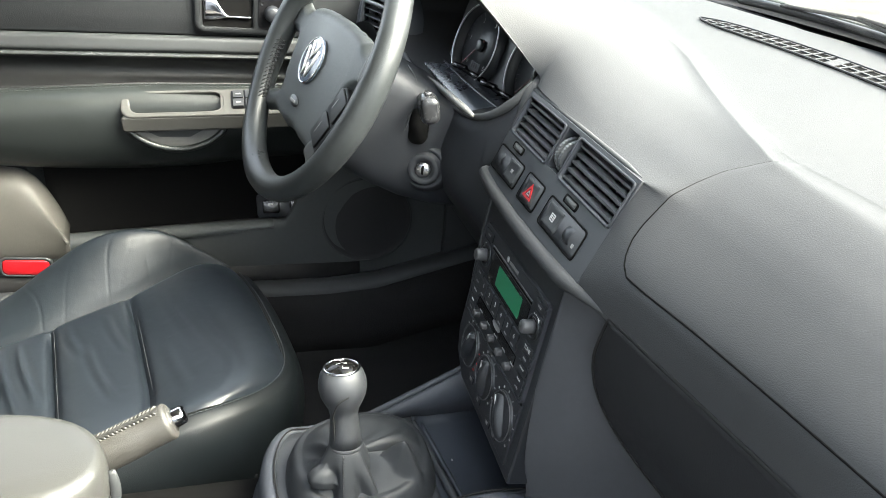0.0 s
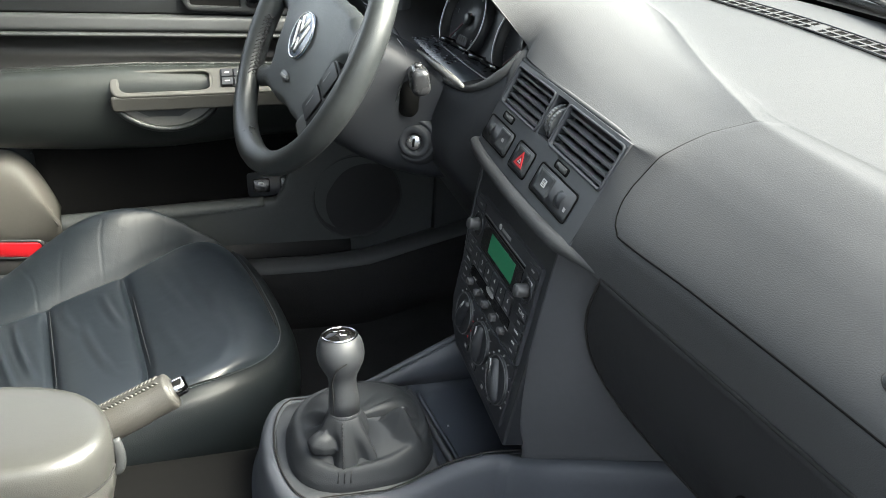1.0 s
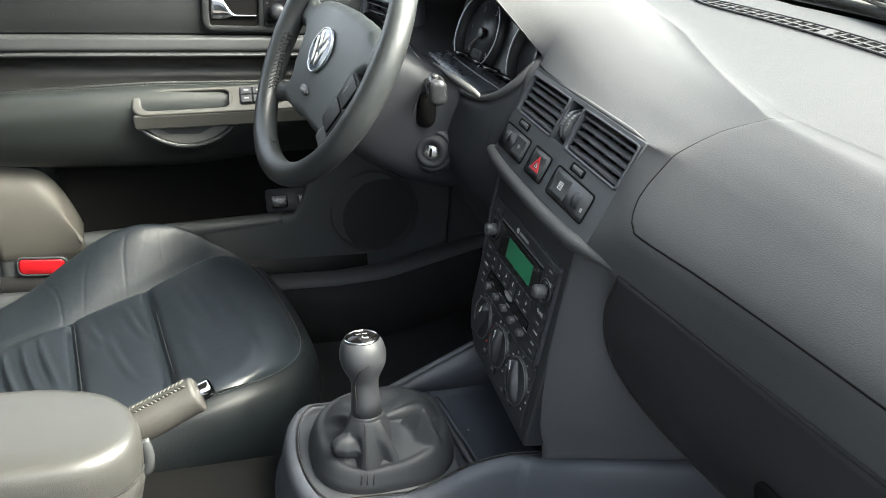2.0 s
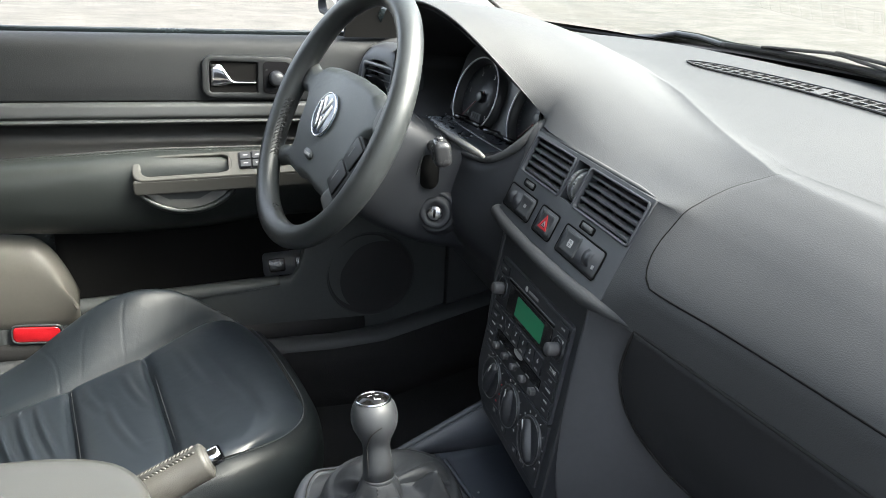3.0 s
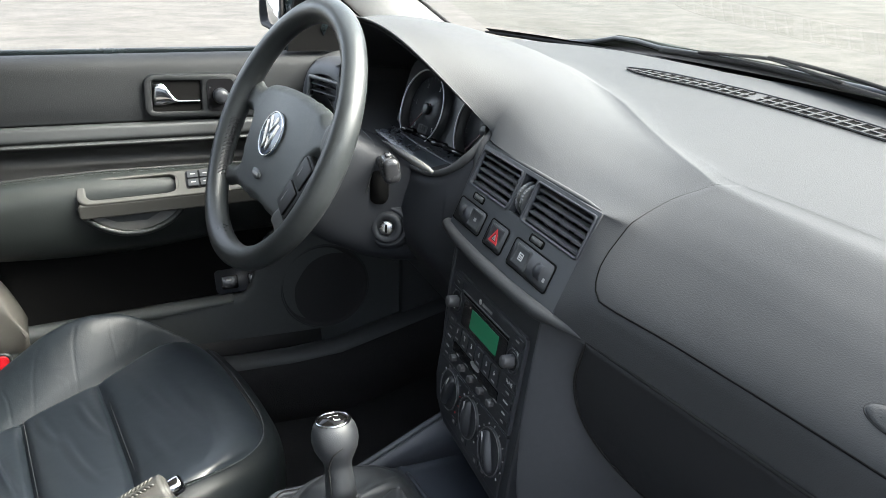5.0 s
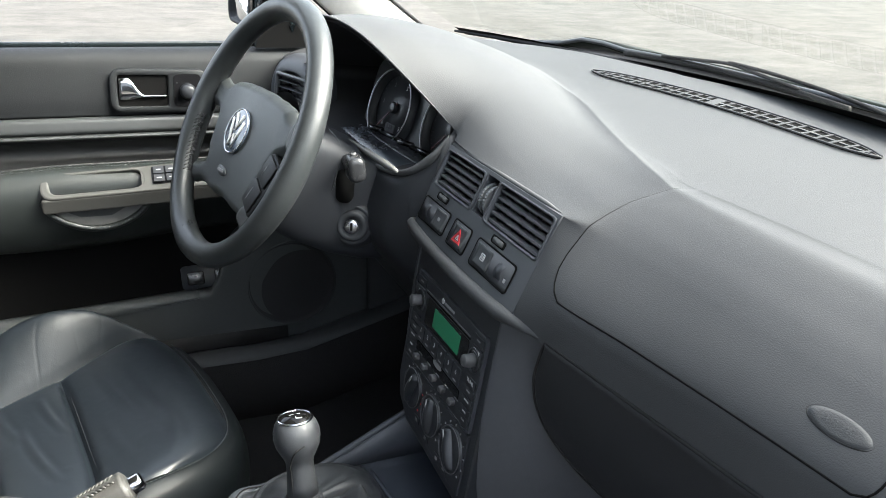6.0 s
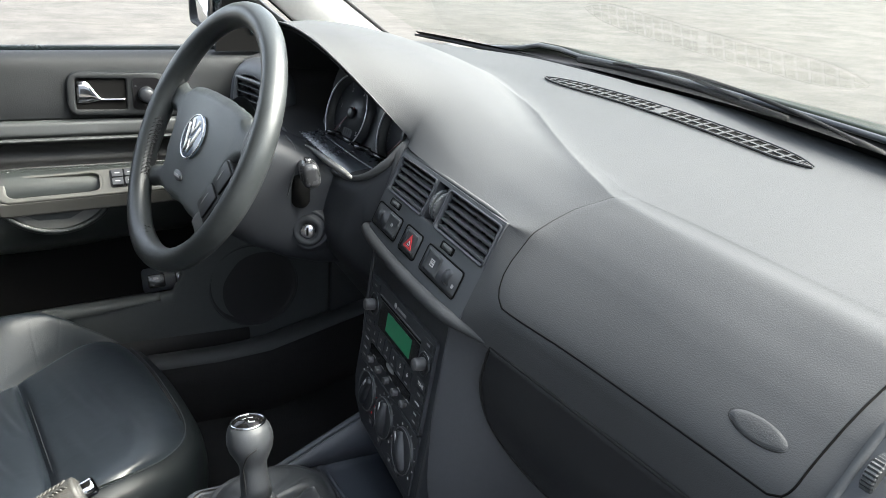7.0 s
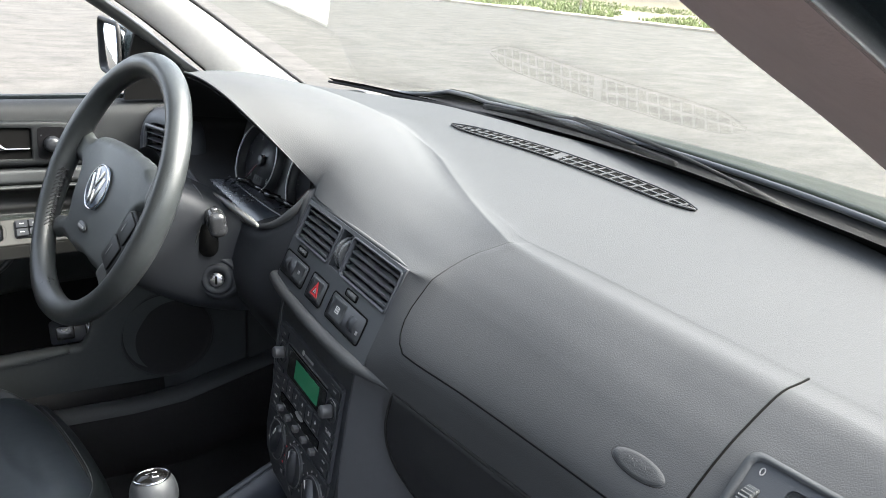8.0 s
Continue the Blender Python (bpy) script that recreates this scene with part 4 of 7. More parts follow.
# rounded skin that carries the hood's rim down beside the vents
side = spline([(-0.150, 0.012, -0.010), (-0.150, 0.004, -0.006), (-0.149, -0.010, -0.004), (-0.146, -0.035, -0.006), (-0.146, -0.070, -0.008), (-0.144, -0.112, -0.008)], 30)
part("side_lip", tube(side, [0.0050 + 0.0045 * max(math.sin(math.pi * min(1, k / 18)), 1 - k / 9) for k in range(30)], 14), M_DASH, panel, "rounded vinyl edge beside the vents")
for x0, x1 in ((-0.135, -0.026), (0.012, 0.1345)):
    cx, w = (x0 + x1) / 2, x1 - x0
    v = part("vent", ring(rounded(x0 - cx - 0.001, x1 - cx + 0.001, -0.0245, 0.0245, 0.005), rounded(x0 - cx + 0.0015, x1 - cx - 0.0015, -0.022, 0.022, 0.004), -0.008, 0.0015), M_PLASTIC, panel, "slatted air vent", m=Matrix.Translation((cx, -0.0295, 0)))
    part("duct", box(-w / 2, w / 2, -0.024, 0.024, -0.055, -0.030), M_VOID, v, "dark air duct", smooth=False)
    for k in range(5):
        y = -0.0178 + 0.0088 * k
        part("slat", prism([(-w / 2, -0.0014), (w / 2, -0.0014), (w / 2, 0.0014), (-w / 2, 0.0014)], -0.0045, 0.0045), M_SLAT, v, smooth=False, m=Matrix.Translation((0, y, -0.0075)) @ Matrix.Rotation(radians(17), 4, "X"))
    for k in range(4):
        xx = -w / 2 + w * (k + 0.6) / 4.2
        part("guide_vane", box(xx - 0.0006, xx + 0.0006, -0.023, 0.02, -0.030, -0.018), M_SLAT, v, smooth=False)
for x in (-0.0125, -0.0020):
    bm = lathe([(0.0, -0.0026), (0.0208, -0.0026), (0.0215, -0.0018), (0.0215, 0.0018), (0.0208, 0.0026), (0.0, 0.0026)], 72)
    for vert in bm.verts:
        a = math.atan2(vert.co.y, vert.co.x)
        if int(round((a + math.pi) / (2 * math.pi) * 72)) % 2:
            vert.co.x *= 0.965
            vert.co.y *= 0.965
    part("thumbwheel", bm, M_SLAT, panel, "ribbed vent thumbwheel", smooth=False, m=Matrix.Translation((x, -0.030, -0.0175)) @ Matrix.Rotation(radians(90), 4, "Y"))
    part("wheel_well", box(x - 0.0045, x + 0.0045, -0.051, -0.008, -0.03, -0.02), M_VOID, panel, "dark slot round the thumbwheel", smooth=False)
for x0, x1 in ((-0.112, -0.080), (0.043, 0.075)):
    sl = part("slider_slot", prism(rounded(x0, x1, -0.066, -0.057, 0.003), -0.004, 0.0006), M_VOID, panel, "small slider slot")
    part("slider_tab", prism(rounded((x0 + x1) / 2 - 0.010, (x0 + x1) / 2 + 0.012, -0.0645, -0.0585, 0.0015), 0.0, 0.0022), M_TRIM, sl)


def switch(x0, x1, y0, y1, label, symbol=None):
    base = part("switch", ring(rounded(x0, x1, y0, y1, 0.005), rounded(x0 + 0.0016, x1 - 0.0016, y0 + 0.0016, y1 - 0.0016, 0.004), -0.003, 0.0012), M_VOID, panel, label)
    face = prism(rounded(x0 + 0.0016, x1 - 0.0016, y0 + 0.0016, y1 - 0.0016, 0.004), -0.003, 0.0010)
    part("switch_frame", face, M_STACK, base, "dark switch face")
    return base


def key(base, cx, cy, w, h, material=None):
    rows = []
    for i in range(9):
        a = -1 + 2 * i / 8
        rows.append([(cx - w / 2 + w * j / 6, cy + h / 2 * a, 0.0014 + 0.0012 * a * a) for j in range(7)])
    ob = thick(part("rocker", grid(rows), material or M_LOWER, base, "dished rocker key", face=(0, 0, 1)), 0.0015)
    return ob


s1 = switch(-0.1375, -0.058, -0.101, -0.070, "pair of dark dash switches")
part("dimmer_wheel", lathe([(0.010, -0.006), (0.0115, -0.005), (0.0115, 0.005), (0.010, 0.006)], 28), M_STACK, s1, "ribbed thumbwheel", m=Matrix.Translation((-0.120, -0.0855, -0.0070)) @ Matrix.Rotation(radians(90), 4, "Y"))
key(s1, -0.080, -0.0855, 0.030, 0.022)
part("symbol", box(-0.083, -0.077, -0.0875, -0.0835, 0.0014, 0.0019), M_DIM, s1, smooth=False)
s2 = switch(-0.0445, 0.0035, -0.102, -0.069, "hazard light switch with a red triangle")
key(s2, -0.0205, -0.0855, 0.030, 0.023)
tri_out, tri_in = [(-0.0315, -0.0935), (-0.0095, -0.0935), (-0.0205, -0.0765)], [(-0.0268, -0.0912), (-0.0142, -0.0912), (-0.0205, -0.0815)]
part("red_triangle", ring(tri_out, tri_in, 0.0016, 0.0026), M_REDMARK, s2, "red warning triangle", smooth=False)
tri_i2 = [(-0.0248, -0.0900), (-0.0162, -0.0900), (-0.0205, -0.0838)]
tri_i3 = [(-0.0232, -0.0892), (-0.0178, -0.0892), (-0.0205, -0.0855)]
part("inner_triangle", ring(tri_i2, tri_i3, 0.0016, 0.0024), M_INK, s2, smooth=False)
s3 = switch(0.0205, 0.1125, -0.102, -0.069, "pair of dark switches with white symbols")
key(s3, 0.046, -0.0855, 0.034, 0.023)
part("symbol", ring([(0.0415, -0.0895), (0.0505, -0.0895), (0.0505, -0.0815), (0.0415, -0.0815)], [(0.0425, -0.0885), (0.0495, -0.0885), (0.0495, -0.0825), (0.0425, -0.0825)], 0.0014, 0.0020), M_INK, s3, "white heater symbol", smooth=False)
for k in range(2):
    part("symbol", box(0.0440 + 0.003 * k, 0.0450 + 0.003 * k, -0.0875, -0.0835, 0.0014, 0.0020), M_INK, s3, smooth=False)
part("dimmer_wheel", lathe([(0.010, -0.007), (0.0115, -0.006), (0.0115, 0.006), (0.010, 0.007)], 28), M_STACK, s3, "ribbed thumbwheel", m=Matrix.Translation((0.087, -0.0855, -0.0068)) @ Matrix.Rotation(radians(90), 4, "Y"))
part("symbol", box(0.100, 0.104, -0.092, -0.088, 0.0010, 0.0016), M_DIM, s3, smooth=False)

# defroster grille along the windscreen
dg = empty("defrost_vent", "long black slotted defroster grille in the dash top", "air vent")
def dash_top(x, y):
    """Height of the pad at x, y."""
    src, lo, hi = rows_a, -0.745, 0.745
    r = src[min(len(src) - 1, max(0, round((x - lo) / (hi - lo) * (len(src) - 1))))]
    for a, b in zip(r, r[1:]):
        if b.y <= y <= a.y:
            return a.z + (b.z - a.z) * (a.y - y) / max(1e-9, a.y - b.y)
    return r[0].z
def g_y(x, o):
    return 0.8035 + 0.012 * (1 - (x / 0.24) ** 2) + 0.005 * (x / 0.24) + o * max(0.0, 1 - abs(x / 0.252) ** 9)


def g_strip(name, o0, o1, x0, x1, z0, material, n=40, label=""):
    rows = [[(x, g_y(x, o), dash_top(x, g_y(x, o)) + z0) for x in [x0 + (x1 - x0) * k / n for k in range(n + 1)]] for o in (o0, o1)]
    return thick(part(name, grid(rows), material, dg, label, face=(0, 0, 1), smooth=False), 0.0012)


g_strip("duct", -0.0115, 0.0115, -0.249, 0.249, 0.0006, M_VOID, 60, "black opening under the grille")
g_strip("middle_bar", -0.0012, 0.0012, -0.246, 0.246, 0.0019, M_DASH, 60)
for k in range(25):
    x = -0.230 + 0.460 * k / 24
    if abs(x) < 0.012:
        continue
    bmv = bmesh.new()
    q = []
    for o in (-0.0118, 0.0118):
        for dx in (-0.0018, 0.0018):
            xx = x + dx + o * 0.25
            q.append(bmv.verts.new((xx, g_y(xx, o), dash_top(xx, g_y(xx, o)) + 0.0022)))
    bmv.faces.new((q[0], q[1], q[3], q[2]))
    thick(part("bar", bmv, M_DASH, dg, smooth=False, face=(0, 0, 1)), 0.0012)
g_strip("centre_plate", -0.0118, 0.0118, -0.008, 0.008, 0.0021, M_DASH, 4)
for o in (-0.0118, 0.0118):
    part("grille_edge", tube([(x, g_y(x, o), dash_top(x, g_y(x, o)) + 0.0022) for x in [-0.2495 + 0.499 * k / 60 for k in range(61)]], 0.0011, 6), M_DASH, dg, "thin rounded edge of the grille")

# side vents in the dash ends
SVM = frame_of((-0.622, 0.436, 0.9155), (0.95, 0.31, 0), (0, 0.12, 1))
pod = []
for i in range(11):
    e = i / 10
    k = 1 - (1 - e) ** 2
    pod.append([SVM @ Vector(((0.092 - 0.036 * e ** 1.5) * math.copysign(abs(math.cos(t)) ** 0.75, math.cos(t)), (0.080 - 0.031 * e ** 1.5) * math.copysign(abs(math.sin(t)) ** 0.75, math.sin(t)), -0.034 + 0.034 * k)) for t in [2 * math.pi * j / 48 for j in range(48)]])
part("vent_pod", grid(pod, closed_u=True), M_PLASTIC, dash, "smooth rounded pod round the side vent", face=(0.4, -1, 0))
slat_vent("side_vent", SVM, 0.088, 0.074, 6, dash, tilt=12)
SV = frame_of((0.6130, 0.5680, 0.9380), (1, 0.105, 0), (0, 0.66, 0.75))
sv2 = part("side_vent", ring(rounded(-0.072, 0.064, -0.037, 0.037, 0.010), rounded(-0.066, 0.058, -0.032, 0.032, 0.007), -0.012, 0.0035), M_LOWER, dash, "rounded bezel of the passenger side vent", m=SV)
part("vent_face", ring(rounded(-0.066, 0.058, -0.032, 0.032, 0.007), rounded(-0.038, 0.052, -0.026, 0.026, 0.005), -0.008, 0.0020), M_VENTSKIN, sv2, "dark face round the slats", smooth=False)
part("duct", box(-0.038, 0.052, -0.026, 0.026, -0.03, -0.014), M_VOID, sv2, "dark air duct", smooth=False)
for k in range(4):
    part("slat", prism([(-0.038, -0.0012), (0.052, -0.0012), (0.052, 0.0012), (-0.038, 0.0012)], -0.006, 0.006), M_SLAT, sv2, smooth=False, m=Matrix.Translation((0, -0.019 + 0.0125 * k, -0.006)) @ Matrix.Rotation(radians(30), 4, "X"))
part("wheel_slot", box(-0.0640, -0.0500, -0.014, 0.018, -0.006, -0.002), M_VOID, sv2, "dark slot round the thumbwheel", smooth=False)
wb = lathe([(0.0, -0.0045), (0.014, -0.0045), (0.0155, -0.0035), (0.0155, 0.0035), (0.014, 0.0045), (0.0, 0.0045)], 64)
for v in wb.verts:
    if int(round((math.atan2(v.co.y, v.co.x) + math.pi) / (2 * math.pi) * 64)) % 2:
        v.co.x, v.co.y = v.co.x * 0.95, v.co.y * 0.95
part("thumbwheel", wb, M_TRIM, sv2, "ribbed grey thumbwheel", smooth=False, m=Matrix.Translation((-0.057, 0.002, -0.0055)) @ Matrix.Rotation(radians(90), 4, "Y"))
part("zero_mark", ring([(0.0019 * math.cos(k * 0.5236) - 0.058, 0.0029 * math.sin(k * 0.5236) + 0.026) for k in range(12)], [(0.0012 * math.cos(k * 0.5236) - 0.058, 0.0021 * math.sin(k * 0.5236) + 0.026) for k in range(12)], 0.0015, 0.0026), M_DIM, sv2, smooth=False)


# ---- centre stack: radio and heater controls, in one slanted plane ----
SP = frame_of((0, 0.4840, 0.8200), (1, 0, 0), (0, 0.13448, 0.99092))
stack_out = [(-0.1165, 0.022), (-0.1165, -0.165), (-0.104, -0.192), (-0.07, -0.212), (0.115, -0.222), (0.1165, 0.022)]
bz = prism(stack_out, -0.03, -0.0025)
bezel = part("stack_bezel", bz, M_STACK, dash, "black surround of the radio and heater controls", smooth=False, m=SP)
bevelled(bezel, 0.003)


radio = part("radio", prism(rounded(-0.0985, 0.0985, -0.1265, -0.0125, 0.004), -0.02, 0.0012), M_BLACK, None, smooth=False, m=SP)
radio.data.materials[0] = M_STACK
tagged(bevelled(radio, 0.0012), "black car radio with green display and round knobs", "radio")
part("fascia_rim", ring(rounded(-0.1005, 0.1005, -0.1285, -0.0105, 0.005), rounded(-0.0985, 0.0985, -0.1265, -0.0125, 0.004), -0.004, 0.0018), M_PLASTIC, radio, "thin raised rim", smooth=False)
part("display_window", prism(rounded(-0.060, 0.062, -0.066, -0.0325, 0.003), 0.0010, 0.0020), M_BLACK, radio, "glossy black display window", smooth=False)
part("display", prism(rounded(-0.0345, 0.0415, -0.0605, -0.0365, 0.001), 0.0019, 0.0026), M_LCD, radio, "blank green display", smooth=False)
part("disc_slot", prism(rounded(-0.067, 0.063, -0.0305, -0.0275, 0.001), 0.0008, 0.0017), M_VOID, radio, "long dark disc slot", smooth=False)
part("slot_lip", prism(rounded(-0.067, 0.063, -0.0272, -0.0258, 0.0006), 0.0008, 0.0026), M_SLAT, radio, smooth=False)
part("maker_mark", prism([(-0.0195 + 0.0035 * math.cos(k * 0.5236), -0.0205 + 0.0035 * math.sin(k * 0.5236)) for k in range(12)], 0.0010, 0.0016), M_INK, radio, "small pale round mark", smooth=False)
part("writing_bar", box(-0.013, 0.014, -0.0225, -0.0190, 0.0010, 0.0015), M_DIM, radio, smooth=False)
for x in (-0.0805, 0.0805):
    k = part("knob", lathe([(0.0, 0.0), (0.0074, 0.0), (0.0077, 0.004), (0.0071, 0.0130), (0.0064, 0.0142), (0.0, 0.0144)], 36), M_KNOB, radio, "grey round knob", m=Matrix.Translation((x, -0.0460, 0.001)))
    part("knob_collar", ring([(0.0142 * math.cos(t * 0.2618), 0.0142 * math.sin(t * 0.2618)) for t in range(24)], [(0.0112 * math.cos(t * 0.2618), 0.0112 * math.sin(t * 0.2618)) for t in range(24)], -0.0005, 0.0022), M_STACK, k)
for i in range(6):
    x = -0.0605 + 0.0218 * i
    b = part("preset_button", prism(rounded(x - 0.0098, x + 0.0098, -0.0920, -0.0700, 0.0018), 0.0005, 0.0034), M_STACK, radio, "black preset button", smooth=False)
    text_part(str(i + 1), 0.0078, M_INK, b, Matrix.Translation((x, -0.0775, 0.0037)))
    part("writing_bar", box(x - 0.004, x + 0.004, -0.0885, -0.0868, 0.0034, 0.0037), M_DIM, b, smooth=False)
part("tape_flap", prism(rounded(-0.068, 0.062, -0.1065, -0.0945, 0.002), 0.0005, 0.0026), M_BLACK, radio, "glossy black cassette flap", smooth=False)
part("flap_mark", prism([(-0.001 + 0.013 * math.cos(k * 0.3927), -0.0955 + 0.004 * math.sin(k * 0.3927)) for k in range(16)], 0.0026, 0.0029), M_DIM, radio, "pale oval mark", smooth=False)
for i in range(5):
    x = -0.0590 + 0.0278 * i
    b = part("push_button", prism(rounded(x - 0.0050, x + 0.0050, -0.1170, -0.1095, 0.003), 0.0005, 0.0080), M_KNOB, radio, "small grey push button")
    bevelled(b, 0.0012)
    part("writing_bar", box(x + 0.003, x + 0.013, -0.1062, -0.1046, 0.0026, 0.0029), M_DIM, radio, smooth=False)
for i, y in enumerate((-0.0215, -0.0340, -0.0710, -0.0830, -0.0945, -0.1080, -0.1180)):
    for sx in (-1, 1):
        xc = sx * 0.0835
        w = 0.0040 if i not in (1, 4) else 0.0056
        b = part("side_button", prism(rounded(xc - 0.0125, xc + 0.0125, y - 0.0048, y + 0.0048, 0.0015), 0.0004, 0.0026), M_STACK, radio, "narrow black button", smooth=False)
        if sx > 0 and i == 1:
            text_part("SCAN", 0.0062, M_INK, b, Matrix.Translation((xc, y, 0.0029)))
        elif sx > 0 and i == 2:
            text_part("TUNE", 0.0062, M_INK, b, Matrix.Translation((xc, y, 0.0029)))
        else:
            part("writing_bar", box(xc - w, xc + w, y - 0.0009, y + 0.0011, 0.0026, 0.0029), M_INK if i in (1, 4, 5) else M_DIM, b, smooth=False)

heater = part("heater_panel", prism([(-0.1005, -0.1300), (-0.1005, -0.170), (-0.09, -0.186), (-0.06, -0.199), (0.1005, -0.207), (0.1005, -0.1300)], -0.012, 0.0008), M_STACK, None, smooth=False, m=SP)
tagged(bevelled(heater, 0.001), "black heater panel with three rotary dials", "heater control")
for x, y, big, turn in ((-0.056, -0.1565, 0, 70), (0.006, -0.1600, 0, 96), (0.070, -0.1655, 1, 118)):
    r = 0.0245 if big else 0.0225
    d = part("dial", lathe([(r + 0.004, 0.0), (r + 0.004, 0.0022), (r + 0.002, 0.0034), (r, 0.0036), (r - 0.002, 0.0024), (0.0, 0.0026)], 44), M_STACK, heater, "round rotary dial", m=Matrix.Translation((x, y, 0.0008)))
    part("dial_ring", ring([((r + 0.0032) * math.cos(t * 0.1745), (r + 0.0032) * math.sin(t * 0.1745)) for t in range(36)], [((r + 0.0022) * math.cos(t * 0.1745), (r + 0.0022) * math.sin(t * 0.1745)) for t in range(36)], 0.0030, 0.0040), M_KNOB if big else M_SLAT, d, "thin pale ring")
    gm = Matrix.Rotation(radians(turn), 4, "Z")
    rows = []
    for i in range(13):
        f = -1 + 2 * i / 12
        w = 0.0075 * (1 - 0.25 * f * f)
        h = 0.012 * (1 - 0.35 * f * f)
        rows.append([(f * (r - 0.001), -w, 0.002), (f * (r - 0.001), -w * 0.8, h * 0.8), (f * (r - 0.001), 0, h), (f * (r - 0.001), w * 0.8, h * 0.8), (f * (r - 0.001), w, 0.002)])
    bmg = grid(rows)
    bmg.verts.ensure_lookup_table()
    bmg.faces.new([bmg.verts[j] for j in range(5)])
    bmg.faces.new([bmg.verts[60 + j] for j in range(5)])
    grip = part("dial_grip", bmg, M_STACK, d, "raised grip of the dial", m=gm)
    part("pointer", box(r * 0.35, r * 0.95, -0.0007, 0.0007, 0.0092, 0.0106), M_INK, d, "white pointer line", smooth=False, m=gm)
    for k in range(11):
        a = radians(-40 + 26 * k)
        part("scale_tick", box(r + 0.006, r + 0.0085, -0.0005, 0.0005, 0.0, 0.0012), M_REDMARK if (k < 3 and x < -0.03) else M_DIM, d, smooth=False, m=Matrix.Rotation(a, 4, "Z"))
for x, y in ((-0.031, -0.187), (0.002, -0.193), (0.040, -0.197), (0.062, -0.1965)):
    b = part("heater_button", prism(rounded(x - 0.008, x + 0.008, y - 0.0045, y + 0.0045, 0.0015), 0.0004, 0.0022), M_STACK, heater, "small black button", smooth=False)
    part("writing_bar", box(x - 0.003, x + 0.003, y - 0.002, y + 0.002, 0.0022, 0.0025), M_DIM, b, smooth=False)

# ---- instrument cluster behind the wheel ----
CY = radians(10.5)
CL = frame_of((-0.345, 0.572, 0.936), (math.cos(CY), math.sin(CY), 0), (-math.sin(CY) * 0.3, math.cos(CY) * 0.3, 0.954))
cluster = part("instrument_cluster", prism(rounded(-0.165, 0.165, -0.072, 0.078, 0.03), -0.02, 0.0), M_STACK, None, smooth=False, m=CL)
cluster.data.materials[0] = M_LOWER
tagged(cluster, "dark instrument cluster with two chrome-ringed gauges", "instrument cluster")
for cx, count, needle in ((-0.079, 6, 228), (0.083, 9, 228)):
    r = 0.058
    g = part("gauge", lathe([(r, 0.0), (r, 0.0015), (0, 0.0015)], 60), M_STACK, cluster, "black gauge face", m=Matrix.Translation((cx, 0.004, 0)))
    part("gauge_ring", tube([((r + 0.001) * math.cos(t * 0.1), (r + 0.001) * math.sin(t * 0.1), 0.0145) for t in range(63)], 0.0013, 8, closed=True), M_RING, g, "dim chrome ring")
    part("gauge_wall", grid([[((r + o) * math.cos(t * 0.10472), (r + o) * math.sin(t * 0.10472), z) for t in range(60)] for o, z in ((-0.006, 0.0), (-0.0055, 0.003), (0.001, 0.0145), (0.003, 0.0145), (0.004, 0.0))], closed_u=True), M_TRIM, g, "grey sloping bezel")
    for k in range(count):
        a = radians(228 - 276 * k / (count - 1))
        for sub in range(5 if k < count - 1 else 1):
            aa = a - radians(276 / (count - 1) * sub / 5)
            ln = 0.007 if sub == 0 else 0.004
            part("tick", box(r - 0.0075 - ln * 0.8, r - 0.0075, -0.0005, 0.0005, 0.0015, 0.0019), M_DIM, g, smooth=False, m=Matrix.Rotation(aa, 4, "Z"))
        if count == 6:
            text_part(str(k), 0.0095, M_INK, g, Matrix.Translation(((r - 0.0195) * math.cos(a), (r - 0.0195) * math.sin(a), 0.0018)))
    part("needle", prism([(-0.012, -0.0016), (r - 0.010, -0.0006), (r - 0.010, 0.0006), (-0.012, 0.0016)], 0.005, 0.0065), M_NEEDLE, g, "red gauge needle", smooth=False, m=Matrix.Rotation(radians(needle), 4, "Z"))
    part("needle_hub", lathe([(0.009, 0.003), (0.009, 0.008), (0.007, 0.009), (0, 0.009)], 24), M_STACK, g)
    part("odometer_window", prism(rounded(-0.014, 0.014, -0.038, -0.025, 0.002), 0.0015, 0.0020), M_LOWER, g, "small grey display", smooth=False)
    for q in range(3):
        part("writing_bar", box(-0.009 + 0.0065 * q, -0.005 + 0.0065 * q, -0.0335, -0.0265, 0.0020, 0.0022), M_HOODIN, g, smooth=False)
part("centre_display", prism(rounded(-0.018, 0.020, -0.045, 0.050, 0.004), 0.0005, 0.0022), M_STACK, cluster, "dark middle display", smooth=False)
part("lower_ledge", prism(rounded(-0.165, 0.165, -0.070, -0.052, 0.004), 0.0, 0.030), M_STACK, cluster, "dark ledge under the gauges", smooth=False)
for x, y in ((-0.436, 0.533), (-0.336, 0.547)):
    part("reset_peg", tube([(x - 0.014, y - 0.010, 0.9065), (x - 0.013, y - 0.009, 0.9065), (x + 0.012, y + 0.004, 0.9065)], [0.0030, 0.0042, 0.0042], 12), M_BLACK, dash, "short black reset peg")
    part("peg_bar", tube([(x + 0.010, y + 0.002, 0.9045), (x + 0.075, y + 0.013, 0.9045)], 0.0042, 8), M_BLACK, dash, "black bar beside the peg")
shelf = grid([[(x, 0.487 + 0.080 * f + 0.02 * (x + 0.35) ** 2, 0.8995 + 0.002 * f) for x in [-0.50 + 0.30 * j / 12 for j in range(13)]] for f in (0, 0.5, 1)])
thick(part("cluster_shelf", shelf, M_SHELF, dash, "smooth grey shelf below the gauges", face=(0, 0, 1)), 0.003)
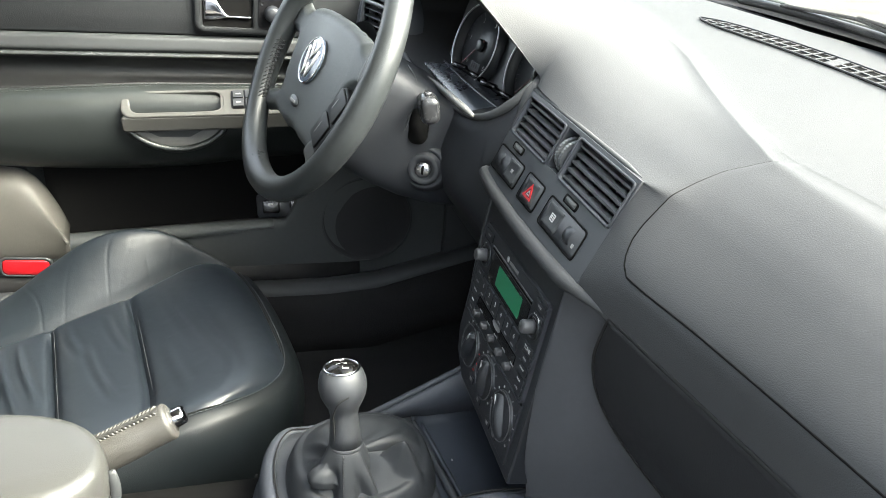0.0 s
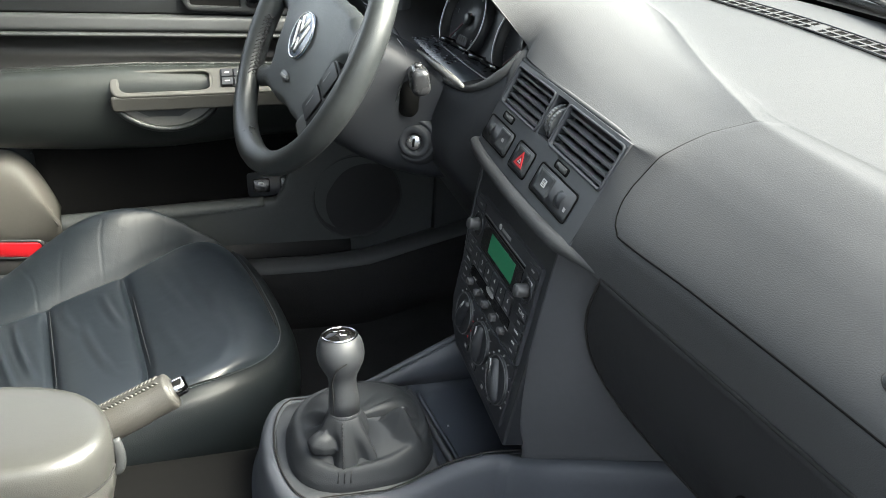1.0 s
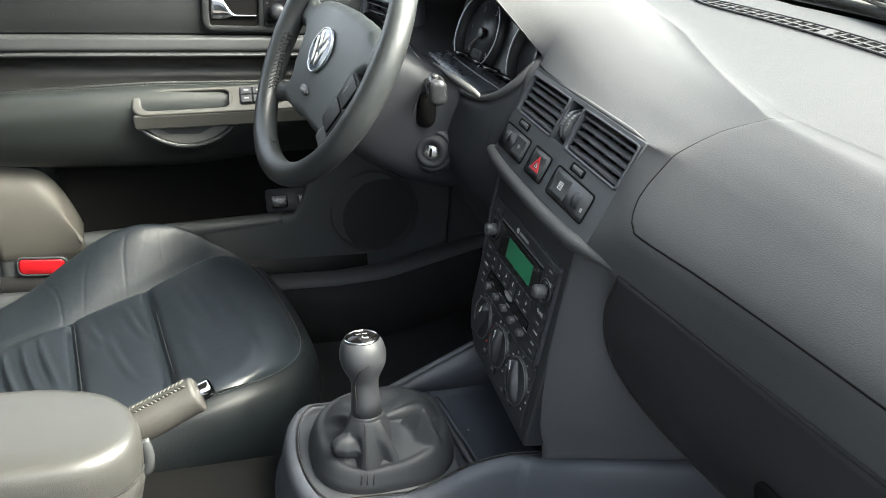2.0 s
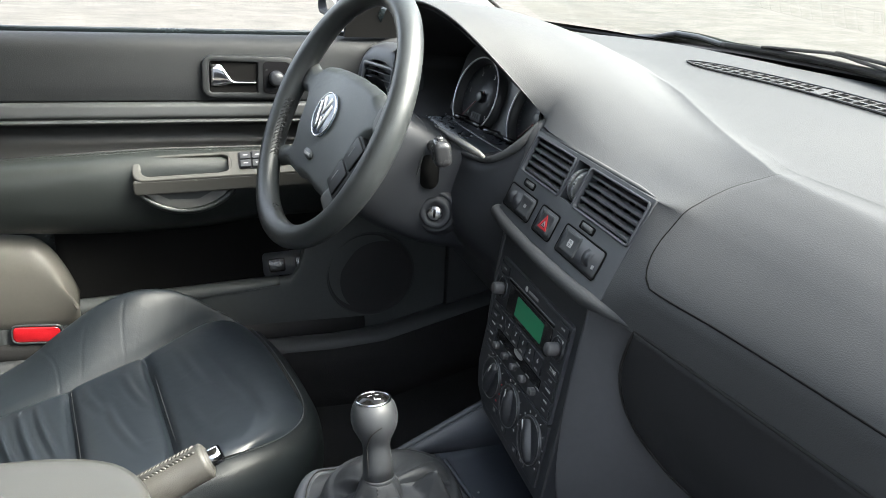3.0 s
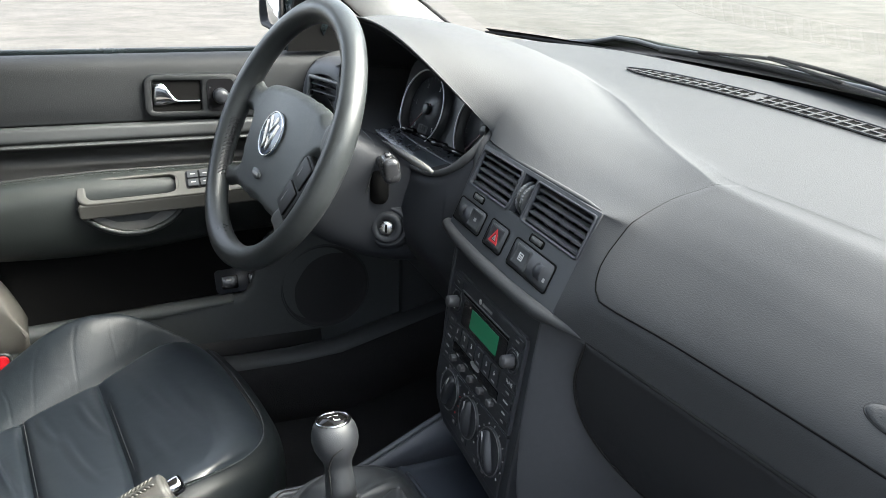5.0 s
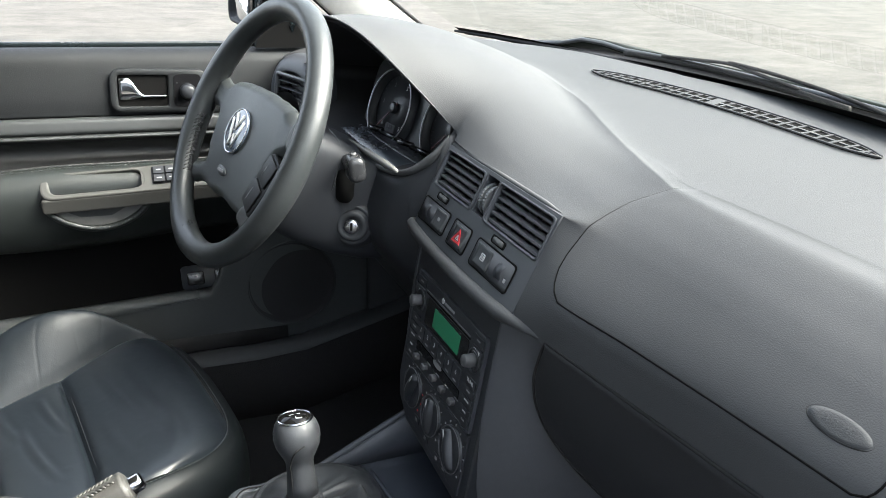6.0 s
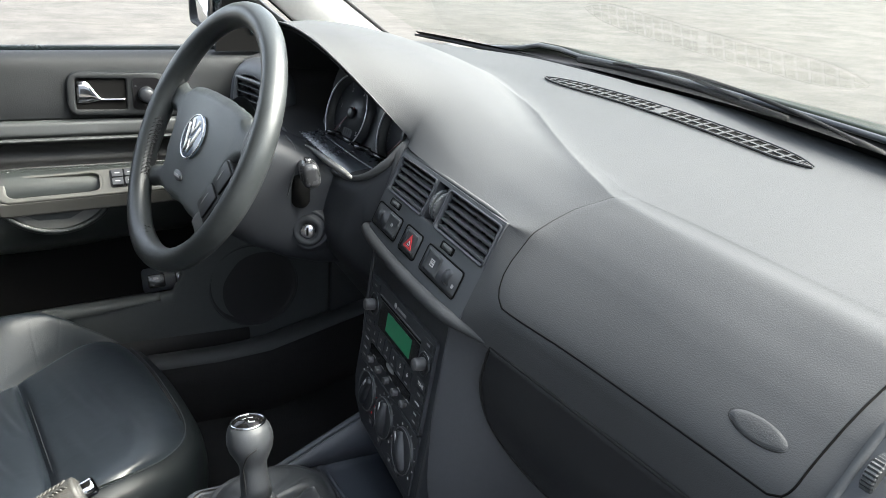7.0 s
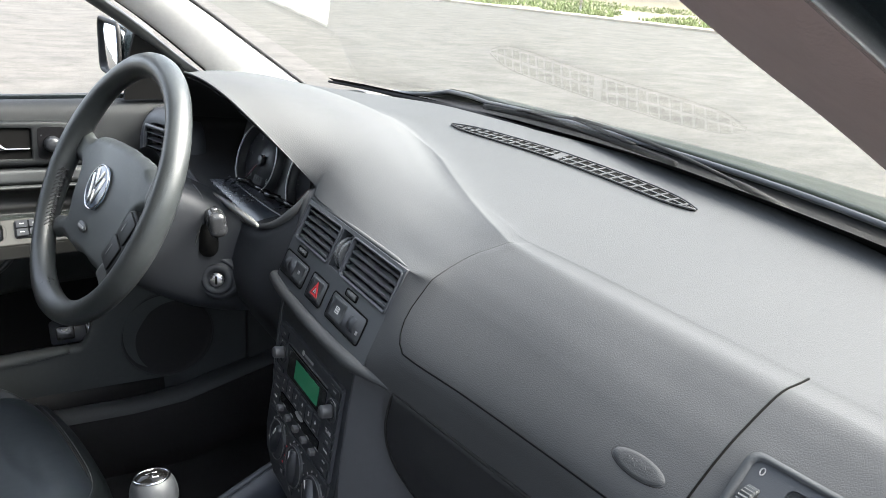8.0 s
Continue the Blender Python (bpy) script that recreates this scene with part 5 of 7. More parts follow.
step_line = spline([(-0.50, 0.520, 0.9015), (-0.36, 0.522, 0.9015), (-0.25, 0.530, 0.9015), (-0.20, 0.540, 0.9015)], 24)
part("shelf_step", tube(step_line, 0.0022, 8, flat=0.6), M_SHELF, dash, "low step across the shelf")

# ---- steering column ----
WC = Vector((-0.3553, 0.3123, 0.9320))
WU, WV, WN = Vector((0.98325, 0.18224, 0)), Vector((-0.07903, 0.42640, 0.90108)), Vector((0.16421, -0.88599, 0.43366))
WM = Matrix.Translation(WC) @ Matrix((WU, WV, WN)).transposed().to_4x4()
column = empty("steering_column", "dark plastic steering column shroud with stalk and ignition", "steering column")
rows = []
for d, w, up, low, cx in ((0.046, 0.020, 0.015, 0.030, -0.338), (0.047, 0.054, 0.034, 0.080, -0.336), (0.050, 0.062, 0.040, 0.090, -0.334), (0.056, 0.0665, 0.044, 0.097, -0.332), (0.066, 0.070, 0.047, 0.101, -0.331), (0.10, 0.074, 0.049, 0.104, -0.330), (0.15, 0.076, 0.047, 0.104, -0.330), (0.20, 0.074, 0.037, 0.097, -0.330), (0.26, 0.070, 0.02, 0.08, -0.33)):
    c = Vector((cx, 0.3123, 0.9320)) + Vector((0, 0.89, -0.42)) * d + Vector((0, 0, 0.0))
    sec = []
    for t in range(56):
        a = 2 * math.pi * t / 56
        ca, sa = math.cos(a), math.sin(a)
        ex = math.copysign(abs(ca) ** 0.40, ca) * w
        ez = math.copysign(abs(sa) ** 0.52, sa) * (up if sa > 0 else low)
        sec.append(c + Vector((ex, ez * 0.35, ez)))
    rows.append(sec)
part("shroud", grid(rows, closed_u=True), M_SHROUD, column, "dark plastic column shroud")
IG = frame_of((-0.249, 0.4365, 0.8170), (0.42, 0.90, 0), (-0.10, 0.06, 0.99))
ig = part("ignition_lock", lathe([(0.037, -0.022), (0.033, -0.012), (0.0285, -0.006), (0.0255, -0.004), (0.0245, -0.0065), (0.0225, -0.0065), (0.0215, 0.0015), (0.0195, 0.003), (0.0135, 0.003), (0.0125, 0.0005), (0.0, 0.0005)], 44), M_SHROUD, column, "round ignition lock surround", m=IG)
part("lock_face", lathe([(0.0, 0.001), (0.0098, 0.001), (0.0098, 0.0045), (0.0082, 0.0058), (0.0, 0.0058)], 32), M_SILVER, ig, "bright metal ignition barrel")
part("key_slot", box(-0.0016, 0.0016, -0.0058, 0.0058, 0.0056, 0.0066), M_VOID, ig, "dark key slot", smooth=False)
st_end, st_root = Vector((-0.184, 0.4215, 0.9190)), Vector((-0.300, 0.435, 0.905))
stalk = part("wiper_stalk", tube([st_root, st_root.lerp(st_end, 0.5), st_root.lerp(st_end, 0.8)], [0.007, 0.007, 0.009], 12), M_STACK, column, "black wiper stalk")
t_dir = (st_end - st_root).normalized()
bevelled(part("stalk_head", prism(rounded(-0.0118, 0.0118, -0.0185, 0.0150, 0.0095), -0.026, 0.008), M_STALK, stalk, "dark grey rounded block at the stalk's end", m=frame_of(st_end, (0.1, 1, 0.15), (0, -0.2, 1))), 0.0075, 4)
part("stalk_tab", prism(rounded(-0.004, 0.004, 0.0140, 0.0185, 0.0015), -0.016, -0.006), M_STALK, stalk, m=frame_of(st_end, (0.1, 1, 0.15), (0, -0.2, 1)))
part("ribbed_collar", tube([st_end - t_dir * 0.048, st_end - t_dir * 0.026], [0.009, 0.011], 14), M_STACK, stalk)
slot_m = frame_of((-0.2515, 0.4265, 0.878), (0.42, 0.90, 0), (-0.10, 0.06, 0.99))
part("stalk_slot", prism(rounded(-0.012, 0.012, -0.026, 0.020, 0.010), -0.01, 0.002), M_VOID, column, "dark slot round the stalk", m=slot_m)
band = spline([(-0.312, 0.450, 0.9235), (-0.288, 0.457, 0.9200), (-0.231, 0.460, 0.9205), (-0.156, 0.466, 0.9205)], 20)
part("shroud_edge", tube(band, [0.0012 + 0.0036 * min(1, k / 10, 0.35 + (19 - k) / 4) for k in range(20)], 10), M_SCOOP, column, "pale rounded tongue of the upper shroud")
# thin tube in lighter trim grey laid along the shroud's corner
corner = spline([(-0.322, 0.424, 0.9365), (-0.290, 0.423, 0.9350), (-0.268, 0.424, 0.9270), (-0.2585, 0.421, 0.9080), (-0.2555, 0.414, 0.8860), (-0.2560, 0.408, 0.8640)], 24)
part("shroud_corner", tube(corner, [0.0016 * min(1, 0.2 + k / 5, 0.2 + (23 - k) / 5) for k in range(24)], 8), M_TRIM, column, "thin lighter line along the shroud's edge")

# ---- steering wheel ----
wheel = empty("steering_wheel", "black leather four-spoke steering wheel with round emblem", "steering wheel", m=WM)
R, r0 = 0.1800, 0.0172
bm = bmesh.new()
rows = []
for i in range(96):
    a = 2 * math.pi * i / 96
    rr = r0 * (1 + 0.05 * math.cos(4 * a + 0.4))
    rows.append([((R + rr * math.cos(b)) * math.cos(a), (R + rr * math.cos(b)) * math.sin(a), 1.05 * rr * math.sin(b)) for b in [2 * math.pi * j / 16 for j in range(16)]])
part("rim", grid(rows, closed_u=True, closed_v=True), M_WHEEL, wheel, "black leather rim")
def rim_at(deg, turn_deg):
    """A point on the inner side of the rim."""
    a, b = radians(deg), radians(turn_deg)
    rr = r0 * (1 + 0.05 * math.cos(4 * a + 0.4)) * 1.01
    return Vector(((R + rr * math.cos(b)) * math.cos(a), (R + rr * math.cos(b)) * math.sin(a), 1.05 * rr * math.sin(b)))


# crossed lacing on the inner side of the rim beside the spokes
for a0, a1 in ((184, 217), (-20, -8), (300, 324)):
    count = int((a1 - a0) / 2.1)
    bm = bmesh.new()
    for k in range(count):
        d0, d1 = a0 + (a1 - a0) * k / count, a0 + (a1 - a0) * (k + 0.85) / count
        for ta, tb in ((198, 170), (170, 198), (168, 152)):
            tube([rim_at(d0, ta), rim_at((d0 + d1) / 2, (ta + tb) / 2) * 0.995, rim_at(d1, tb)], 0.0008, 5, bm=bm)
    part("lacing", bm, M_LACE, wheel, "crossed dark lacing")


HUB = [(-0.098, 0.050), (-0.03, 0.060), (0.03, 0.060), (0.098, 0.050), (0.112, 0.010), (0.102, -0.045), (0.064, -0.088), (0.03, -0.096), (-0.03, -0.096), (-0.064, -0.088), (-0.102, -0.045), (-0.112, 0.010)]
ARMS = [((-0.070, 0.022), (-0.178, 0.033), 0.0215), ((0.070, 0.018), (0.178, 0.024), 0.0225), ((-0.045, -0.070), (-0.160, -0.102), 0.0165), ((0.056, -0.072), (0.142, -0.116), 0.0225)]


def hub_distance(x, y):
    """Signed distance from the outline of hub and spokes, blended where they meet."""
    d, inside = 1e9, False
    k = len(HUB)
    for i in range(k):
        (ax_, ay_), (bx_, by_) = HUB[i], HUB[(i + 1) % k]
        ex, ey, px, py = bx_ - ax_, by_ - ay_, x - ax_, y - ay_
        f = min(1, max(0, (px * ex + py * ey) / (ex * ex + ey * ey)))
        d = min(d, math.hypot(px - ex * f, py - ey * f))
        if (ay_ > y) != (by_ > y) and x < (bx_ - ax_) * (y - ay_) / (by_ - ay_) + ax_:
            inside = not inside
    d = -d if inside else d
    d -= 0.004
    for (ax_, ay_), (bx_, by_), r in ARMS:
        ex, ey, px, py = bx_ - ax_, by_ - ay_, x - ax_, y - ay_
        f = min(1, max(0, (px * ex + py * ey) / (ex * ex + ey * ey)))
        rr = r * (1.18 - 0.22 * math.sin(math.pi * min(1, f * 1.1)))
        e = math.hypot(px - ex * f, py - ey * f) - rr
        h = max(0, 0.034 - abs(d - e)) / 0.034
        d = min(d, e) - h * h * 0.034 * 0.25
    return d


def hub_sheet(shape, lift, step=0.0022, reach=0.172):
    n = int(2 * reach / step)
    pos, bm = {}, bmesh.new()
    def at(i, j):
        if (i, j) in pos:
            return pos[(i, j)]
        x, y = -reach + step * i, -reach + step * j
        d = shape(x, y)
        if d > -step * 0.3:
            for _ in range(3):
                gx, gy = (shape(x + 1e-4, y) - d) / 1e-4, (shape(x, y + 1e-4) - d) / 1e-4
                gl = max(0.3, gx * gx + gy * gy)
                x, y = x - d * gx / gl, y - d * gy / gl
                d = shape(x, y)
        pos[(i, j)] = bm.verts.new((x, y, lift(x, y, max(0, -d))))
        return pos[(i, j)]
    for i in range(n):
        for j in range(n):
            x, y = -reach + step * (i + 0.5), -reach + step * (j + 0.5)
            if abs(x) < reach and math.hypot(x, y) < 0.170 and shape(x, y) < 0:
                bm.faces.new((at(i, j), at(i + 1, j), at(i + 1, j + 1), at(i, j + 1)))
    rims = [v for v in bm.verts if v.is_boundary]
    for _ in range(8):
        moved = []
        for v in rims:
            near = [e.other_vert(v).co for e in v.link_edges if e.is_boundary]
            if len(near) == 2:
                moved.append((v, v.co * 0.5 + (near[0] + near[1]) * 0.25))
        for v, co in moved:
            v.co = co
    return bm


def pad_lift(x, y, d):
    crown = 0.010 * math.exp(-(x * x + (y + 0.01) ** 2) / 0.0060)
    edge = 1 - min(1, d / 0.014)
    out = max(0, (math.hypot(x, y) - 0.10) / 0.08)
    return -0.001 + crown - 0.012 * edge * edge - 0.004 * min(1, out)


hub = part("hub_pad", hub_sheet(hub_distance, pad_lift), M_PAD, wheel, "padded vinyl hub with four spokes", face=(0, 0, 1))
thick(hub, 0.018)


def cover_shape(cx, cy, rx, ry, turn):
    ct, st = math.cos(radians(turn)), math.sin(radians(turn))
    def f(x, y):
        u, v = (x - cx) * ct + (y - cy) * st, -(x - cx) * st + (y - cy) * ct
        q = (abs(u / rx) ** 3 + abs(v / ry) ** 3) ** (1 / 3)
        return max((q - 1) * min(rx, ry), hub_distance(x, y) + 0.001)
    return f


for cx, cy, rx, ry, turn in ((0.150, 0.026, 0.026, 0.024, 0), (0.106, -0.112, 0.032, 0.020, -32)):
    cv = part("spoke_cover", hub_sheet(cover_shape(cx, cy, rx, ry, turn), lambda x, y, d: pad_lift(x, y, 0.02) + 0.0025 * min(1, d / 0.004), 0.0025), M_PULL, wheel, "worn grey spoke cover", face=(0, 0, 1))
    thick(cv, 0.004)
part("hub_back", lathe([(0.085, -0.040), (0.075, -0.055), (0.05, -0.075), (0.0, -0.08)], 36), M_STACK, wheel, "black hub behind the pad", m=Matrix.Translation((0, -0.012, 0)))
em = part("emblem", lathe([(0.0325, 0.0), (0.0325, 0.002), (0.030, 0.0032), (0.0, 0.0034)], 48), M_BLUE, hub, "dark blue round emblem", m=Matrix.Translation((0, -0.005, 0.0086)))
part("emblem_ring", tube([(0.0315 * math.cos(k * 0.131), 0.0315 * math.sin(k * 0.131), 0.0026) for k in range(48)], 0.0012, 8, closed=True), M_CHROME, em, "chrome ring")
for pts in ([(-0.019, 0.016), (-0.006, -0.022), (0.0, -0.006), (0.006, -0.022), (0.019, 0.016)], [(-0.011, 0.024), (0.0, 0.003), (0.011, 0.024)]):
    part("emblem_stroke", tube([(x, y, 0.0042) for x, y in pts], 0.0028, 6, flat=0.6), M_BADGE, em, "plain pale stroke")
part("oval_badge", lathe([(0.016, 0.0), (0.016, 0.0012), (0.013, 0.0024), (0.0, 0.0030)], 32, squash=0.42), M_TRIM, hub, "small grey oval badge", m=Matrix.Translation((-0.004, -0.064, 0.0062)) @ Matrix.Rotation(radians(-6), 4, "Z"))
part("writing_bar", box(-0.014, 0.006, -0.0658, -0.0622, 0.0085, 0.0096), M_DIM, hub, smooth=False)
mod_m = Matrix.Translation((0.117, -0.048, -0.001)) @ Matrix.Rotation(radians(-24), 4, "Z")
ctl = part("switch_module", prism(rounded(-0.022, 0.022, -0.044, 0.040, 0.008), -0.012, 0.004), M_BUTTON, wheel, "black control switch module", m=mod_m)
bevelled(ctl, 0.002)
for y0, y1 in ((-0.041, -0.003), (0.001, 0.037)):
    b = part("control_button", prism(rounded(-0.019, 0.014, y0, y1, 0.003), 0.003, 0.0065), M_BUTTON, ctl, "dark control button")
    bevelled(b, 0.001)
    part("writing_bar", box(-0.007, -0.0062, y0 + 0.010, y1 - 0.010, 0.0075, 0.0078), M_DIM, b, smooth=False)


# ---- driver's door, closed ----
door = empty("driver_door", "closed driver door with dark vinyl trim and armrest", "door")
DY0, DY1 = -0.235, 0.660


def door_sheet(name, prof, material, label, y0=DY0, y1=DY1, n=40, t=0.006, shift=None):
    rows = []
    for k in range(n + 1):
        y = y0 + (y1 - y0) * k / n
        sec = prof(y) if callable(prof) else prof
        rows.append([(x + (shift(y) if shift else 0), y, z) for x, z in spline2(sec, 5 * len(sec))])
    ob = part(name, grid(rows), material, door, label, face=(1, 0, 0.2))
    return thick(ob, t)


door_sheet("upper_panel", [(-0.800, 0.974), (-0.785, 0.983), (-0.765, 0.981), (-0.750, 0.967), (-0.744, 0.935), (-0.741, 0.90), (-0.743, 0.872)], M_DOORTOP, "grained dark upper door panel")
door_sheet("trim_strip", lambda y: [(-0.744, 0.871), (-0.735, 0.867), (-0.732, 0.858), (-0.731, 0.848), (-0.737, 0.842)], M_TRIM, "grey rounded trim strip")
door_sheet("bright_edge", lambda y: [(-0.737, 0.8425), (-0.731, 0.841), (-0.7285, 0.838), (-0.732, 0.8345), (-0.742, 0.833)], M_TRIM, "narrow grey edge under the strip")
def arm_top(y):
    return 0.770 + 0.016 * min(1, max(0, (y + 0.235) / 0.30)) + 0.004 * (y > 0.1) * (y - 0.1)
door_sheet("recess_panel", lambda y: [(-0.742, 0.834), (-0.756, 0.825), (-0.762, 0.81), (-0.757, 0.795), (-0.738, arm_top(y) + 0.004)], M_DOORDARK, "dark hollow above the armrest")
def arm_low(y):
    return 0.638 - 0.012 * math.sin(math.pi * min(1, max(0, (y + 0.235) / 0.5))) + 0.05 * max(0, y - 0.12)
door_sheet("armrest_pad", lambda y: [(-0.742, arm_top(y) + 0.003), (-0.728, arm_top(y) + 0.001), (-0.710, arm_top(y) - 0.008), (-0.698, arm_top(y) - 0.026), (-0.696, 0.725), (-0.704, arm_low(y) + 0.055), (-0.722, arm_low(y) + 0.022), (-0.748, arm_low(y) + 0.004), (-0.770, arm_low(y) + 0.004)], M_DOORSKIN, "padded dark vinyl armrest")
stitches([(-0.7265, DY0 + (DY1 - DY0) * k / 80, arm_top(DY0 + (DY1 - DY0) * k / 80) + 0.0016) for k in range(50)], door, 0.0075, 0.005, 0.0005, "stitched seam above the armrest")
stitches([(-0.7335, DY0 + (DY1 - DY0) * k / 80, arm_top(DY0 + (DY1 - DY0) * k / 80) + 0.0035) for k in range(50)], door, 0.0075, 0.005, 0.0005, "stitched seam above the armrest")
# shade inside the pocket is put into a near-black colour
door_sheet("pocket_back", lambda y: [(-0.768, arm_low(y) + 0.006), (-0.776, 0.60), (-0.778, 0.54), (-0.775, 0.47)], M_VOID, "back of the door pocket, its shade painted black", y0=-0.12, y1=0.66)
def lip_z(y):
    return 0.492 + 0.022 * (y + 0.10) / 0.37
def lower_prof(y):
    if y > 0.30:
        k = min(1, (y - 0.30) / 0.06)
        top = lip_z(y) + (0.640 - lip_z(y)) * (k * k * (3 - 2 * k))
    else:
        top = lip_z(y)
    return [(-0.776, top - 0.012), (-0.768, top), (-0.752, top + 0.001), (-0.744, top - 0.010), (-0.741, 0.47), (-0.740, 0.43), (-0.744, 0.395), (-0.760, 0.372)]
door_sheet("lower_panel", lower_prof, M_DOORLOW, "dark plastic lower door panel with map pocket", n=60)
ledge = []
for k in range(31):
    y = -0.12 + 0.40 * k / 30
    w = 1 - 0.7 * (k / 30) ** 2
    ledge.append([(-0.772, y, lip_z(y) + 0.001), (-0.764, y, lip_z(y) + 0.003), (-0.752, y, lip_z(y) + 0.0045), (-0.744, y, lip_z(y) - 0.004 * w), (-0.739, y, lip_z(y) - 0.020 * w)])
thick(part("pocket_ledge", grid(ledge), M_DOORLOW, door, "grey ledge along the map pocket", face=(1, 0, 1)), 0.003)
# switch panel at the front end of the pocket
fs = part("pocket_switch_panel", prism(rounded(-0.055, 0.055, -0.020, 0.026, 0.008), -0.012, 0.004), M_PLASTIC, door, "small dark switch panel", m=frame_of((-0.764, 0.305, 0.541), (0.05, 1, 0.06), (-0.3, -0.05, 1)))
for x in (-0.028, 0.024):
    b = part("release_button", prism(rounded(x - 0.016, x + 0.016, -0.012, 0.014, 0.004), 0.003, 0.0075), M_BLACK, fs, "black release button")
    bevelled(b, 0.0015)
    part("symbol", box(x - 0.006, x + 0.004, 0.004, 0.008, 0.0074, 0.0079), M_INK, b, "white symbol", smooth=False)
part("button_ring", tube([(0.024 + 0.011 * math.cos(k * 0.5236), 0.001 + 0.011 * math.sin(k * 0.5236), 0.0076) for k in range(12)], 0.0011, 6, closed=True), M_SILVER, fs, "bright ring")
# speaker grille
spk_m = frame_of((-0.7435, 0.462, 0.518), (0.04, 1, 0), (-0.04, 0, 1))
spk = part("speaker_grille", lathe([(0.090, -0.004), (0.090, 0.003), (0.086, 0.006), (0.082, 0.003), (0.078, 0.002), (0.06, 0.0045), (0.0, 0.006)], 56), M_HOODIN, door, "round black speaker grille", m=spk_m)
part("grille_ring", tube([(0.088 * math.cos(k * 0.1), 0.088 * math.sin(k * 0.1), 0.004) for k in range(63)], 0.0022, 6, closed=True), M_LOWER, spk)
# rear lower trim beside the seat and its red reflector
rt = []
for i in range(19):
    f = i / 18
    y = DY0 + 0.004 + 0.145 * f
    top = 0.625 - 0.018 * f - 0.105 * max(0, (f - 0.45) / 0.55) ** 2.2
    rt.append([(x, y, z) for x, z in spline2([(-0.768, top + 0.010), (-0.752, top + 0.002), (-0.735, top - 0.015), (-0.728, (top + 0.46) / 2 + 0.02), (-0.733, 0.475), (-0.742, 0.455)], 16)])
# sunlight on the bulge is put into its beige colour
thick(part("rear_trim_bulge", grid(rt), M_BULGE, door, "vinyl bulge behind the pocket, sunlight painted in as beige", face=(1, 0, 0)), 0.006)
rf = part("reflector", prism(rounded(-0.040, 0.040, -0.0155, 0.0155, 0.010), -0.006, 0.004), M_RED, door, "red door reflector", m=frame_of((-0.7355, -0.163, 0.4455), (0, 1, -0.06), (0, 0.06, 1)))
bevelled(rf, 0.003)
part("reflector_rim", ring(rounded(-0.044, 0.044, -0.0195, 0.0195, 0.012), rounded(-0.040, 0.040, -0.0155, 0.0155, 0.010), -0.006, 0.003), M_TRIM, rf, "pale rim")
# pull handle with tray and window switches
pm = frame_of((-0.690, 0.150, 0.765), (0.05, 1, 0.05), (-0.80, 0.03, 0.60))
pull = part("pull_handle", ring(rounded(-0.125, 0.190, -0.024, 0.031, 0.020), rounded(-0.110, 0.040, -0.014, 0.024, 0.015), -0.020, 0.004), M_PULL, door, "grey door pull with a hollow tray", m=pm, smooth=False)
bevelled(pull, 0.004, 3)
part("tray_floor", prism(rounded(-0.110, 0.042, -0.015, 0.026, 0.012), -0.030, -0.026), M_LOWER, pull, "hollow of the pull", smooth=False)
part("front_plate", prism(rounded(0.038, 0.188, -0.022, 0.029, 0.008), -0.020, 0.0035), M_PULL, pull, smooth=False)
face_m = Matrix.Translation((0.0325, -0.0235, -0.006)) @ Matrix.Rotation(radians(62), 4, "X")
fp = part("pull_face", prism(rounded(-0.157, 0.157, -0.020, 0.007, 0.006), -0.006, 0.004), M_PULL, pull, "front face of the pull", m=face_m, smooth=False)
bevelled(fp, 0.003)
sw = part("window_switch_plate", prism(rounded(0.056, 0.130, -0.012, 0.025, 0.004), 0.002, 0.0060), M_BLACK, pull, "black window switch plate", smooth=False)
for ix in (0, 1):
    for iy in (0, 1):
        x, y = 0.068 + 0.021 * ix, -0.002 + 0.0175 * iy
        b = part("window_switch", prism(rounded(x - 0.009, x + 0.009, y - 0.0075, y + 0.0075, 0.002), 0.005, 0.0095), M_STACK, sw, "dark window switch", smooth=False)
        part("symbol", box(x - 0.004, x + 0.004, y - 0.001, y + 0.001, 0.0095, 0.0099), M_INK, b, smooth=False)
part("mirror_switch", lathe([(0.0105, 0.006), (0.0105, 0.014), (0.008, 0.017), (0, 0.017)], 24), M_KNOB, pull, "grey mirror adjuster", m=Matrix.Translation((0.142, 0.008, -0.003)))
# stitched grip pocket below the pull
gp = []
for i in range(25):
    f = i / 24
    y = 0.028 + 0.172 * f
    dep = 0.052 * math.sin(math.pi * min(1, max(0, f))) ** 0.55
    gp.append([(x, y, z) for x, z in spline2([(-0.689, 0.742), (-0.6895, 0.742 - dep * 0.5), (-0.689, 0.742 - dep * 0.85), (-0.6905, 0.740 - dep), (-0.700, 0.738 - dep)], 12)])
thick(part("grip_pocket", grid(gp), M_SCOOP, door, "pale stitched grip pocket under the pull", face=(1, 0, 0)), 0.004)
rim_line = [(r[-3][0] + 0.0035, r[-3][1], r[-3][2]) for r in gp]
part("grip_piping", tube(rim_line, 0.0058, 10), M_DOORSKIN, door, "padded piping round the grip pocket")
stitches([(x + 0.0055, y, z + 0.001) for x, y, z in rim_line], door, 0.006, 0.004, 0.0006, "stitches round the grip pocket")
part("grip_hollow", prism([(p[1], p[2]) for p in [(0, 0.052, 0.737), (0, 0.165, 0.737), (0, 0.158, 0.722), (0, 0.135, 0.709), (0, 0.085, 0.709), (0, 0.060, 0.722)]], 0, 0.003), M_TRIM, door, "pale hollow of the grip", smooth=False, m=Matrix(((0, 0, 1, -0.6920), (1, 0, 0, 0), (0, 1, 0, 0), (0, 0, 0, 1))))
